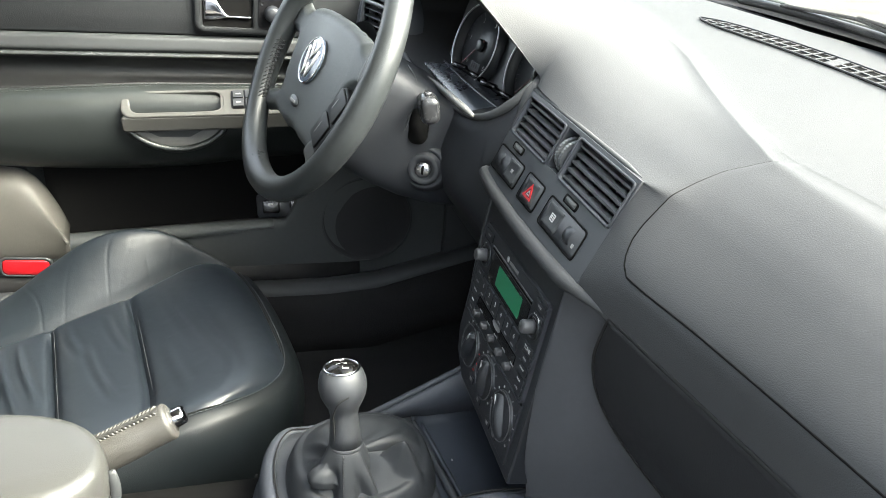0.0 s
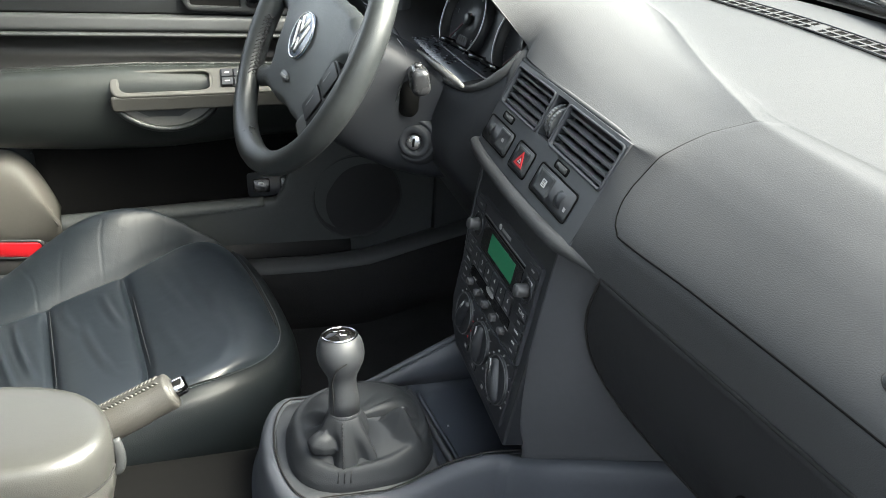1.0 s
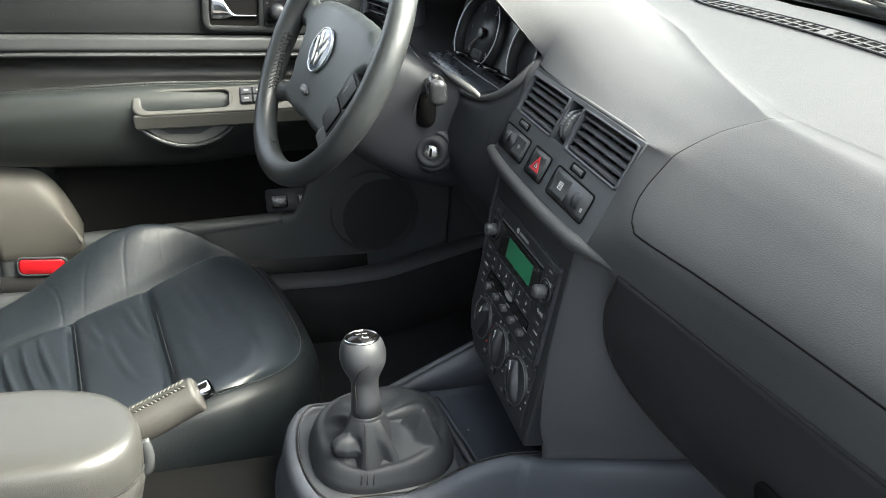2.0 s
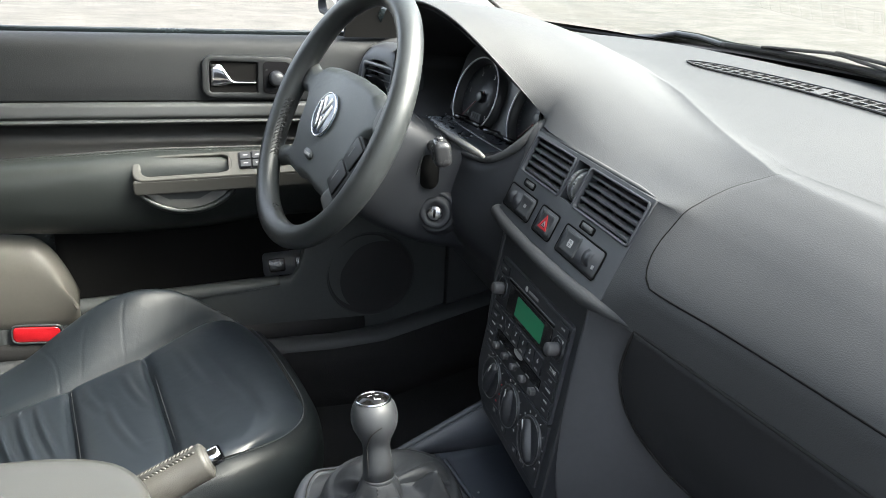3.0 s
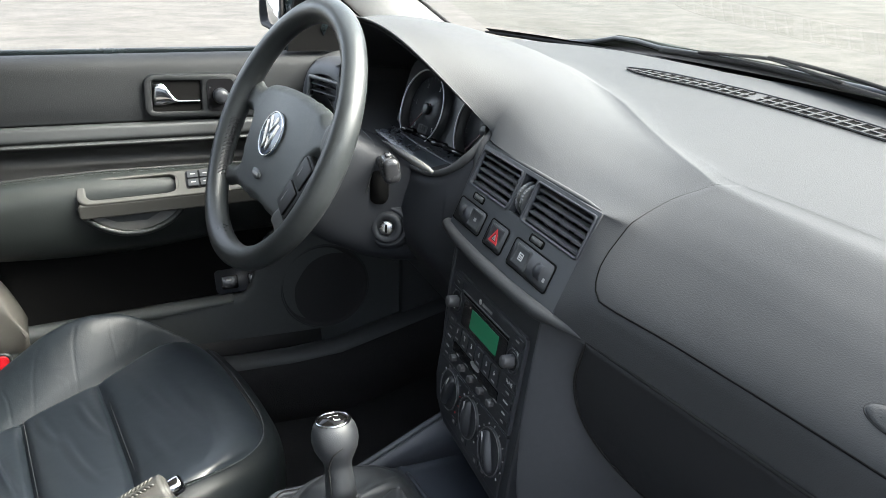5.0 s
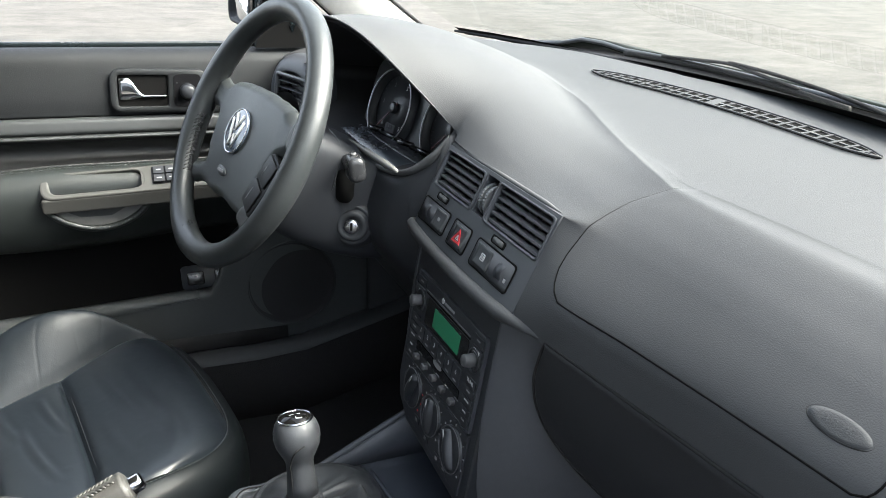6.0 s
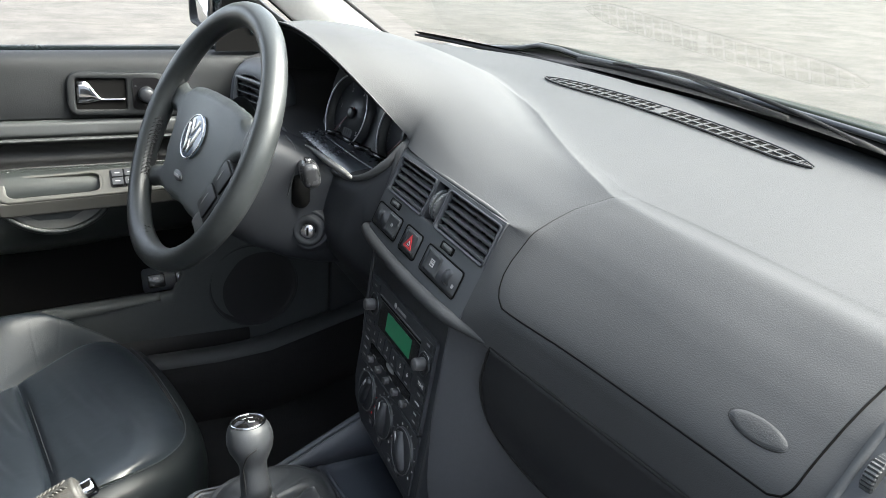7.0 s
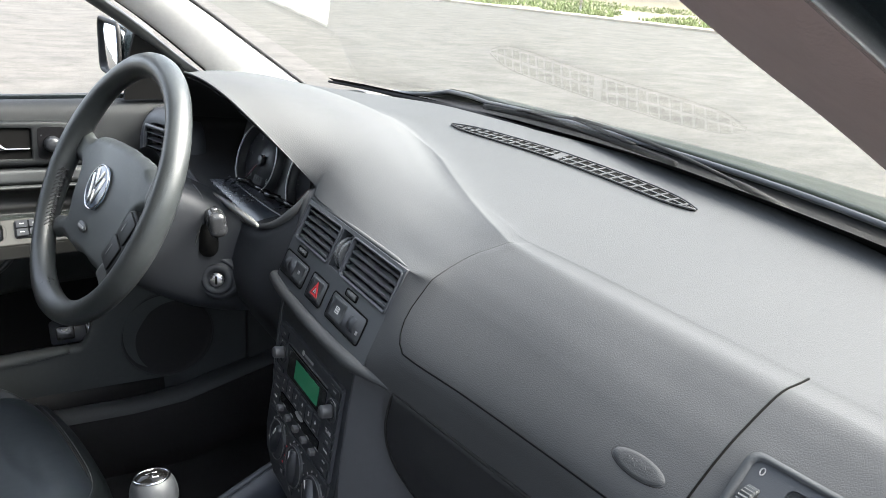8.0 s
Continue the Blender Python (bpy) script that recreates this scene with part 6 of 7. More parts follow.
# inner handle and lock knob
hm = frame_of((-0.7395, 0.250, 0.9175), (0, 1, -0.02), (-0.03, 0.02, 1))
hb = part("handle_bezel", ring(rounded(-0.100, 0.066, -0.040, 0.034, 0.020), rounded(-0.086, -0.004, -0.030, 0.024, 0.004), -0.010, 0.006), M_DOORTOP, door, "dark door handle bezel", m=hm)
bevelled(hb, 0.003)
part("handle_pit", box(-0.088, -0.002, -0.032, 0.026, -0.006, 0.0015), M_VOID, hb, "dark pit behind the handle", smooth=False)
lever = []
for i in range(17):
    f = i / 16
    y = -0.084 + 0.078 * f
    h = 0.020 if f < 0.22 else 0.020 - 0.0175 * min(1, (f - 0.22) / 0.25)
    zc = 0.0 if f < 0.22 else -0.012 * min(1, (f - 0.22) / 0.25)
    lever.append([(y, zc + h * math.cos(t), 0.003 + (0.005 if f > 0.4 else 0.004) * math.sin(t)) for t in [2 * math.pi * j / 12 for j in range(12)]])
bml = grid(lever, closed_u=True)
bml.verts.ensure_lookup_table()
bml.faces.new([bml.verts[j] for j in range(12)])
bml.faces.new([bml.verts[16 * 12 + j] for j in range(12)])
part("handle_lever", bml, M_CHROME, hb, "chrome pull lever")
part("lock_plate", prism(rounded(0.006, 0.052, -0.030, 0.026, 0.008), -0.006, 0.0074), M_BLACK, hb, "dark plate of the lock knob", smooth=False)
part("lock_knob", lathe([(0.0, 0.0), (0.0135, 0.0), (0.0140, 0.006), (0.0115, 0.016), (0.0095, 0.018), (0, 0.018)], 28), M_STACK, hb, "round grey lock knob", m=Matrix.Translation((0.029, -0.003, 0.0072)))
part("symbol", box(0.010, 0.013, 0.010, 0.0125, 0.0073, 0.0078), M_TRIM, hb, smooth=False)
# outer skin and mirror sail
outer = grid([[(x, y, z) for x, z in spline2([(-0.80, 0.99), (-0.835, 0.93), (-0.855, 0.75), (-0.85, 0.5), (-0.82, 0.34)], 14)] for y in [DY0 + (0.72 - DY0) * k / 10 for k in range(11)]])
thick(part("outer_skin", outer, M_PAINT, door, "dark painted outer skin", face=(-1, 0, 0)), 0.004)
sail = prism([(0.405, 0.985), (0.62, 0.985), (0.53, 1.022), (0.450, 1.088), (0.428, 1.104), (0.416, 1.06)], -0.768, -0.752)
for v in sail.verts:
    v.co = Vector((v.co.z, v.co.x, v.co.y))
thick(part("mirror_sail", sail, M_VOID, door, "black triangular panel at the mirror", smooth=False), 0.002)

mirror = empty("side_mirror", "dark door mirror seen through the side window", "mirror")
msh = []
for i in range(13):
    f = i / 12
    x = -0.89 - 0.19 * f
    w = 1 - 0.25 * abs(2 * f - 1) ** 3
    msh.append([Vector((x, 0.452 - 0.012 * f + 0.048 * w * math.cos(t) * (1.15 if math.cos(t) > 0 else 0.55), 1.052 + 0.062 * w * math.copysign(abs(math.sin(t)) ** 0.7, math.sin(t)))) for t in [2 * math.pi * j / 20 for j in range(20)]])
bmm = grid(msh, closed_u=True)
bmm.verts.ensure_lookup_table()
bmm.faces.new([bmm.verts[j] for j in range(20)])
bmm.faces.new([bmm.verts[12 * 20 + j] for j in range(20)])
part("housing", bmm, M_PAINT, mirror, "dark painted housing")
part("mirror_pane", prism(rounded(-0.085, 0.085, -0.050, 0.050, 0.016), 0, 0.004), M_MIRROR, mirror, "mirror glass", m=frame_of((-0.985, 0.4205, 1.052), (1, 0.06, 0), (0, 0, 1)))
part("mirror_rim", tube([(p[0], p[1], 0.003) for p in rounded(-0.088, 0.088, -0.053, 0.053, 0.018)], 0.0045, 8, closed=True), M_RUBBER, mirror, "black rim", m=frame_of((-0.985, 0.4205, 1.052), (1, 0.06, 0), (0, 0, 1)))
part("foot", tube([(-0.76, 0.50, 1.025), (-0.83, 0.475, 1.035), (-0.90, 0.46, 1.045)], [0.035, 0.03, 0.028], 12, flat=0.7), M_PAINT, mirror, "painted mirror foot")


# ---- passenger door, swung open beside the seat ----
open_door = empty("passenger_door", "open passenger door with dark vinyl trim", "door", m=Matrix.Translation((0.80, 0.675, 0.0)) @ Matrix.Rotation(radians(66), 4, "Z"))
rows = [[(x, -1.08 * k / 12, z) for x, z in spline2([(0.02, 0.985), (-0.012, 0.99), (-0.03, 0.97), (-0.035, 0.88), (-0.045, 0.78), (-0.05, 0.70), (-0.03, 0.62), (-0.03, 0.48), (-0.025, 0.36)], 24)] for k in range(13)]
thick(part("inner_panel", grid(rows), M_DOORSKIN, open_door, "dark vinyl inner panel", face=(-1, 0, 0)), 0.006)
rows = [[(x, -1.08 * k / 12, z) for x, z in spline2([(0.03, 0.985), (0.055, 0.93), (0.075, 0.75), (0.07, 0.5), (0.04, 0.34)], 14)] for k in range(13)]
thick(part("outer_skin", grid(rows), M_PAINT, open_door, "dark painted outer skin", face=(1, 0, 0)), 0.004)


# ---- seats ----
def spline_rows(rows, n=40):
    """The same sheet with its rows drawn through smooth curves."""
    cols = [spline(list(c), n) for c in zip(*rows)]
    return [list(r) for r in zip(*cols)]


def seat(name, label, group, m, backrest=True):
    """A leather seat; local x across, y ahead, z up; origin under the cushion's middle."""
    s = empty(name, label, "seat", group=group, m=m)
    W, YF, YB = 0.256, 0.262, -0.27  # half width, front, back
    RIDGE = 0.229

    def table(pts, y):
        if y <= pts[0][0]:
            return pts[0][1]
        for (a, b), (c, d) in zip(pts, pts[1:]):
            if y <= c:
                i = pts.index((c, d))
                p, q = pts[max(0, i - 2)], pts[min(len(pts) - 1, i + 1)]
                m0, m1 = (d - p[1]) / (c - p[0]) * (c - a), (q[1] - b) / (q[0] - a) * (c - a)
                f = (y - a) / (c - a)
                return b * (1 + 2 * f) * (1 - f) ** 2 + m0 * f * (1 - f) ** 2 + d * f * f * (3 - 2 * f) + m1 * f * f * (f - 1)
        return pts[-1][1]

    MID = [(-0.27, 0.428), (-0.19, 0.446), (-0.06, 0.482), (0.06, 0.506), (0.14, 0.522), (0.19, 0.525), (0.225, 0.519), (0.25, 0.504), (0.27, 0.474)]
    RISE = [(-0.27, 0.006), (-0.19, 0.012), (-0.12, 0.026), (-0.06, 0.054), (0.0, 0.077), (0.06, 0.082), (0.12, 0.064), (0.16, 0.040), (0.20, 0.014), (0.24, 0.001), (0.27, 0.0)]
    SEAM_L = [(-0.27, 0.142), (-0.10, 0.140), (-0.06, 0.143), (0.0, 0.152), (0.065, 0.166), (0.13, 0.188), (0.192, 0.213), (0.27, 0.222)]
    FOLDS = [(-0.12, 0.135, 0.12, 0.175, 0.016, 0.0030), (-0.14, 0.108, 0.03, 0.128, 0.012, 0.0024), (0.0, 0.090, 0.15, 0.108, 0.013, 0.0020), (-0.03, 0.180, 0.17, 0.170, 0.016, 0.0022),
             (-0.12, 0.018, 0.0, 0.034, 0.010, 0.0020), (-0.05, -0.016, 0.11, 0.010, 0.010, 0.0024), (-0.13, -0.042, -0.02, -0.026, 0.010, 0.0018),
             (-0.12, -0.112, 0.05, -0.090, 0.009, 0.0034), (-0.12, -0.138, 0.07, -0.114, 0.009, 0.0036), (-0.11, -0.165, 0.06, -0.140, 0.009, 0.0036), (-0.10, -0.192, 0.08, -0.168, 0.010, 0.0030)]
    CREASES = [(0.02, 0.06), (0.045, 0.10), (-0.02, 0.02), (-0.05, 0.0), (0.09, 0.115), (-0.10, -0.06), (0.13, 0.16), (-0.075, -0.10)]

    def inner_edge(y, side=1):
        if side > 0:
            f = min(1, max(0, y - 0.19) / 0.056)
            return 0.193 - 0.046 * (1 - math.sqrt(1 - f * f))
        return table(SEAM_L, y)

    def pull(x, y):
        """How far the rounded front corners fall back."""
        a = (0.044 if x > 0 else 0.028) * max(0, (abs(x) - 0.05) / 0.2) ** 2
        return (a + (0.050 * max(0, min(1.1, (x - 0.10) / 0.09)) ** 2 if x > 0 else 0)) * max(0, (y + 0.05) / 0.3)

    def line_distance(x, y, ax_, ay_, bx_, by_):
        ex, ey = bx_ - ax_, by_ - ay_
        f = ((x - ax_) * ex + (y - ay_) * ey) / (ex * ex + ey * ey)
        fade = max(0, 1 - (2 * f - 1) ** 2) if 0 <= f <= 1 else 0
        f = min(1, max(0, f))
        return math.hypot(x - ax_ - ex * f, y - ay_ - ey * f + 0.003 * math.sin(4 * f)), fade

    def top(x, y):
        a = abs(x)
        base = table(MID, y)
        seam = inner_edge(y, x)
        t = min(1, max(0, (a - seam) / (RIDGE - seam)))
        if x > 0:
            e = max(0, a - seam)
            base -= 0.032 - math.sqrt(0.032 ** 2 - min(0.030, e) ** 2) + 3.0 * max(0, e - 0.030)
        else:
            base += table(RISE, y) * math.sin(t * math.pi / 2) ** 1.2
        base -= 0.006 * max(0, 1 - (a / 0.19) ** 2) * (1 if y < 0.12 else max(0, 1 - (y - 0.12) / 0.1))
        edge = max(0, (a - RIDGE) / (W - RIDGE)) if x < 0 else 0
        return base - 0.030 * edge ** 2.2

    def groove(d, w, depth):
        return depth * math.exp(-(d / w) ** 2)

    y1, y2 = 0.056, -0.066

    def z_at(x, y):
        z = top(x, y)
        z -= groove(abs(abs(x) - inner_edge(y, x)), 0.0055, 0.008 if x < 0 else 0.0030)
        if abs(x) < inner_edge(y, x):
            lo, hi = (y1, YF) if y > y1 else (y2, y1) if y > y2 else (YB, y2)
            u, v = (2 * y - lo - hi) / (hi - lo), x / inner_edge(y, x)
            z += (0.012 * (1 - u ** 4) - 0.005) * (1 - v ** 6)
            for yy in (y1, y2):
                z -= groove(y - yy, 0.0065, 0.009) * (1 - v ** 10)
            for ax_, ay_, bx_, by_, w, dep in FOLDS:
                d, fade = line_distance(x, y, ax_, ay_, bx_, by_)
                if fade > 0:
                    w *= 0.55
                    z += fade * dep * (0.55 if y > y1 else 0.8 if y > y2 else 1.3) * (math.exp(-((d) / w) ** 2) - 0.6 * math.exp(-((d - 1.6 * w) / w) ** 2))
        else:
            for ya, yb in (CREASES if x < 0 else ()):
                f = (abs(x) - inner_edge(y, x)) / (W - inner_edge(y, x))
                d = y - (ya + (yb - ya) * f + 0.004 * math.sin(7 * f + ya * 90))
                z -= 0.0006 * (1 + math.sin(ya * 70)) * math.exp(-(d / 0.0013) ** 2)
        z += 0.0022 * noise.noise(Vector((x * 8, y * 8, 7)))
        return z

    def patch(nm, xa, xb, ya, yb, lab, material=M_LEATHER):
        rows = []
        nx, ny = (96, 64) if "panel" in nm else (26, 260)
        for i in range(ny + 1):
            row = []
            for j in range(nx + 1):
                f = j / nx
                y = (ya if not callable(ya) else 0) + ((yb - ya) * i / ny)
                lo = xa(y) if callable(xa) else xa
                hi = xb(y) if callable(xb) else xb
                x = lo + (hi - lo) * f
                row.append((x * (1 - 0.10 * max(0, (y - 0.12) / 0.14) ** 2), y - pull(x, y), z_at(x, y)))
            rows.append(row)
        return part(nm, grid(rows), material, s, lab, face=(0, 0, 1))
    def neg(y):
        return -inner_edge(y, -1)
    patch("front_panel", neg, inner_edge, y1, YF, "front leather panel with soft folds")
    patch("middle_panel", neg, inner_edge, y2, y1, "middle leather panel")
    patch("rear_panel", neg, inner_edge, YB, y2, "rear leather panel")
    patch("bolster", -W, neg, YB, YF, "creased leather side bolster", M_BOLSTER)
    # skirt round the cushion
    def rim(x, y):
        return Vector((x * (1 - 0.10 * max(0, (y - 0.12) / 0.14) ** 2), y - pull(x, y), z_at(x, y)))
    edge_pts = [rim(-W, YB + (YF - YB) * k / 30) for k in range(31)] + [rim(-W + 0.10 * k / 8, YF) for k in range(1, 9)]
    rows = []
    for out, dz in ((0, 0), (0.010, -0.014), (0.016, -0.05), (0.014, -0.11), (0.010, -0.16), (0.0, -0.19)):
        rows.append([p + Vector((p.x, (p.y + 0.02) * 0.9, 0)).normalized() * out + Vector((0, 0, dz)) for p in edge_pts])
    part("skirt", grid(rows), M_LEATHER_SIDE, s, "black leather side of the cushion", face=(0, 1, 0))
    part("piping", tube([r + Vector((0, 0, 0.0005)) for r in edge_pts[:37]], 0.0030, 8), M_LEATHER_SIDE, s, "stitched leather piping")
    # stitched edge round the open side and the front; the side falls from it in one smooth sheet
    xs = 0.193
    plan = [(xs, YB + (0.19 - YB) * k / 80) for k in range(81)] + [(xs - 0.046 * (1 - math.cos(t)), 0.19 + 0.056 * math.sin(t)) for t in [math.pi / 2 * k / 16 for k in range(1, 17)]] + [(0.147 - 0.342 * k / 60, YF - 0.016) for k in range(1, 61)]
    edge = [rim(x, y) for x, y in plan]
    for _ in range(60):
        edge = [edge[0]] + [edge[k] * 0.5 + (edge[k - 1] + edge[k + 1]) * 0.25 for k in range(1, len(edge) - 1)] + [edge[-1]]
    nrm = []
    for k in range(len(edge)):
        t = edge[min(len(edge) - 1, k + 2)] - edge[max(0, k - 2)]
        nrm.append(Vector((t.y, -t.x, 0)).normalized())
    SIDE = [(0.0, 0.0), (0.0035, 0.0003), (0.008, -0.0008), (0.014, -0.004), (0.021, -0.0095), (0.027, -0.020), (0.0315, -0.035), (0.034, -0.055), (0.034, -0.085), (0.030, -0.12), (0.022, -0.155), (0.010, -0.19)]
    rows = []
    for i, (out, dz) in enumerate(SIDE):
        row = []
        for k, (p, d) in enumerate(zip(edge, nrm)):
            swell = 0.0025 * noise.noise(Vector((k * 0.07, i * 0.35, 3))) * min(1, i / 4)
            row.append(p - Vector((0, 0, 0.001)) + d * (out + swell) + Vector((0, 0, dz)))
        rows.append(row)
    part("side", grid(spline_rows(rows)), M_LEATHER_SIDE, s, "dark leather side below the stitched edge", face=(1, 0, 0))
    part("seam", tube([p + Vector((0, 0, 0.0006)) for p in edge], 0.0012, 6), M_SEAM, s, "dark seam round the cushion")
    for o in (-0.0050, 0.0055):
        stitches([p + d * o + Vector((0, 0, 0.0012)) for p, d in zip(edge, nrm)], s, 0.0065, 0.0045, 0.0007, "double row of stitches round the cushion")
    for yy in (y1, y2):
        stitches([(x, yy + 0.0045, z_at(x, yy + 0.0045) + 0.0008) for x in [neg(yy) + 0.006 + (0.176 - neg(yy)) * k / 30 for k in range(31)]], s, 0.006, 0.004, 0.0005, "stitched cross seam")
    part("seat_base", box(-0.20, 0.20, -0.24, 0.18, 0.29, 0.40), M_LOWER, s, "dark plastic seat base", smooth=False)
    for x in (-0.18, 0.18):
        part("rail", box(x - 0.02, x + 0.02, -0.28, 0.24, 0.272, 0.295), M_SILVER, s, "steel seat rail", smooth=False)
    if backrest:
        rows = []
        for i in range(19):
            f = i / 18
            z, y = 0.46 + 0.56 * f, -0.27 - 0.17 * f
            w = 0.245 - 0.03 * f - 0.05 * max(0, f - 0.8) / 0.2
            rows.append([(w * math.copysign(abs(math.cos(t)) ** 0.6, math.cos(t)), y + 0.055 * math.sin(t) - (0.035 * abs(math.cos(t)) ** 3 if math.sin(t) > 0 else 0) * -1, z) for t in [2 * math.pi * j / 28 for j in range(28)]])
        bmb = grid(rows, closed_u=True)
        bmb.verts.ensure_lookup_table()
        bmb.faces.new([bmb.verts[18 * 28 + j] for j in range(28)])
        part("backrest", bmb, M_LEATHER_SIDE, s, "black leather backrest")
    return s


driver_seat = seat("driver_seat", "black leather driver seat with stitched bolsters, creased by use", "front seats", Matrix.Translation((-0.338, 0.004, 0.0)) @ Matrix.Rotation(radians(9), 4, "Z"))
passenger_seat = copy_thing(driver_seat, Matrix.Translation((0.375, -0.21, -0.02)))
passenger_seat.name = "passenger_seat"
tagged(passenger_seat, "black leather passenger seat slid back beside the armrest", "seat", "front seats")


# ---- middle console ----
console = empty("centre_console", "dark plastic centre console with an open tray", "centre console")


def along(pts, y):
    for (a, b), (c, d) in zip(pts, pts[1:]):
        if y <= c:
            return b + (d - b) * max(0, (y - a) / (c - a))
    return pts[-1][1]


def cz(y):
    """Height of the plate round the boot and of the tray."""
    return along([(0.20, 0.527), (0.266, 0.531), (0.335, 0.536), (0.40, 0.536), (0.55, 0.534)], y)


def edge_z(x, y):
    """Height of the console's rim; it rises to the stack on both sides."""
    if x > 0:
        return max(cz(y), along([(0.335, 0.5365), (0.36, 0.545), (0.38, 0.556), (0.40, 0.566), (0.42, 0.5725), (0.45, 0.577), (0.488, 0.5755), (0.55, 0.573), (0.73, 0.569)], y))
    return max(cz(y), along([(0.335, 0.5335), (0.352, 0.5365), (0.468, 0.592), (0.53, 0.621)], y))


def half(y):
    """Half width of the raised part."""
    if y < 0.250:
        return 0.104 * math.sqrt(max(0.0, 1 - min(1, (0.250 - y) / 0.042) ** 2))
    return 0.104 + 0.012 * (y - 0.250) / 0.25 if y < 0.5 else 0.116 + 0.030 * (y - 0.5) / 0.2


ys = [0.208 + 0.042 * (1 - math.cos(k / 16 * math.pi / 2)) for k in range(17)] + [0.250 + 0.25 * k / 30 for k in range(1, 31)]
left = [(-half(y), y) for y in ys]
right = [(half(y), y) for y in ys[1:]]
loop = list(reversed(left)) + right
wall = []
for inset, dz in ((0.019, None), (0.0155, 0.0), (0.011, 0.0008), (0.006, -0.001), (0.002, -0.005), (-0.001, -0.012), (-0.004, -0.03), (-0.008, -0.055), (-0.012, -0.062), (-0.014, -0.10), (-0.018, -0.16), (-0.02, -0.24)):
    row = []
    for x, y in loop:
        d = Vector((x, (y - 0.36) * max(0.0, min(1.0, (0.285 - y) / 0.06)), 0)).normalized()
        z = cz(y) - 0.001 if dz is None else edge_z(x, y) + dz
        row.append(Vector((x - d.x * inset, y - d.y * inset, z)))
    wall.append(row)
thick(part("console_side", grid(wall), M_CONSOLE, console, "rounded dark plastic console side", face=(0, -1, 0.5)), 0.003)
line = [p + Vector((0, 0, 0.0022)) for p in wall[1]]
part("inlay_gap", tube(line[18:], 0.0009, 6), M_SEAM, console, "thin dark gap round the inlay")
# flat plate round the boot, then the tray ahead of it
inl = []
for y in [0.224 + 0.182 * (k / 30) for k in range(31)]:
    w = max(0.02, half(y) - 0.0165)
    inl.append([(w * (-1 + 2 * j / 12), y, cz(y) + 0.0006) for j in range(13)])
thick(part("inlay_plate", grid(inl), M_VENTSKIN, console, "smooth grey console inlay", face=(0, 0, 1)), 0.003)
tr = []
for i in range(21):
    f = i / 20
    y = 0.404 + 0.115 * f
    zb = cz(y) - 0.0075 * min(1, f * 6)
    w = half(y) - 0.018
    tr.append([(-w, y, cz(y) + 0.001), (-w + 0.004, y, zb + 0.003), (-w + 0.012, y, zb), (0, y, zb - 0.001), (w - 0.012, y, zb), (w - 0.004, y, zb + 0.003), (w, y, cz(y) + 0.001)])
thick(part("tray", grid(tr), M_TRAY, console, "open dark tray", face=(0, 0, 1)), 0.003)
part("tray_rib", tube(spline([(-0.083, 0.405, 0.5345), (-0.03, 0.4115, 0.5335), (0.03, 0.4185, 0.5335), (0.084, 0.424, 0.535)], 20), 0.0042, 10), M_VENTSKIN, console, "rounded rib across the tray")
part("tray_rib", tube(spline([(-0.083, 0.416, 0.5305), (-0.03, 0.4225, 0.5295), (0.03, 0.4295, 0.5295), (0.084, 0.435, 0.531)], 20), 0.0032, 10), M_TRAY, console, "rounded rib across the tray")
part("crumb", lathe([(0, 0), (0.0016, 0.0005), (0.0014, 0.0018), (0, 0.002)], 8), M_INK, console, "white crumb in the tray", m=Matrix.Translation((-0.012, 0.438, 0.528)))
# arm that carries the rim on towards the footwell
arm_line = spline([(0.0985, 0.440, 0.5755), (0.104, 0.468, 0.5765)] + CHEEK_FOOT, 40)
arm_rows = []
for k, p in enumerate(arm_line):
    t = (arm_line[min(39, k + 1)] - arm_line[max(0, k - 1)])
    o = Vector((t.y, -t.x, 0)).normalized()
    arm_rows.append([p + o * a + Vector((0, 0, b)) for a, b in ((-0.006, 0.0), (0.002, 0.0005), (0.008, -0.002), (0.0125, -0.008), (0.016, -0.022), (0.019, -0.045), (0.019, -0.056), (0.013, -0.066), (0.015, -0.12), (0.017, -0.25))])
thick(part("console_arm", grid(arm_rows), M_CONSOLE, console, "rounded arm of the console beside the footwell", face=(1, -0.5, 0.3)), 0.003)
rail = [(-half(y) + 0.006, y, edge_z(-1, y) + 0.0015) for y in [0.335 + 0.175 * k / 24 for k in range(25)]]
part("side_rail", tube(rail, 0.0042, 10), M_CONSOLE, console, "rounded rail at the console edge")
# lower rear part of the console between the seats
rr_ = []
for i in range(25):
    y = -0.40 + 0.66 * i / 24
    rr_.append([(x, y, z + 0.02 * max(0, y) ) for x, z in spline2([(-0.125, 0.27), (-0.118, 0.36), (-0.108, 0.435), (-0.085, 0.458), (0.0, 0.462), (0.085, 0.458), (0.108, 0.435), (0.118, 0.36), (0.125, 0.27)], 26)])
# near-black colour stands for the shade of armrest and passenger seat
thick(part("rear_body", grid(rr_), M_VOID, console, "low console body between the seats, shade painted in as black", face=(0, 0, 1)), 0.004)

# gear lever: boot, neck and knob
gear = empty("gear_lever", "leather gear lever with round knob and crumpled boot", "gear lever")
ring_c = Vector((0.004, 0.322, 0.0))
KT = Vector((0.0210, 0.2920, 0.7020))  # top of the knob
KB = Vector((0.0350, 0.2975, 0.6080))  # foot of the neck


def hump(x, w):
    """1 at 0, falling smoothly to 0 at w."""
    x = min(1.0, abs(x) / w)
    return (1 - x * x) ** 2


def turn(a, deg):
    return (math.degrees(a) - deg + 180) % 360 - 180


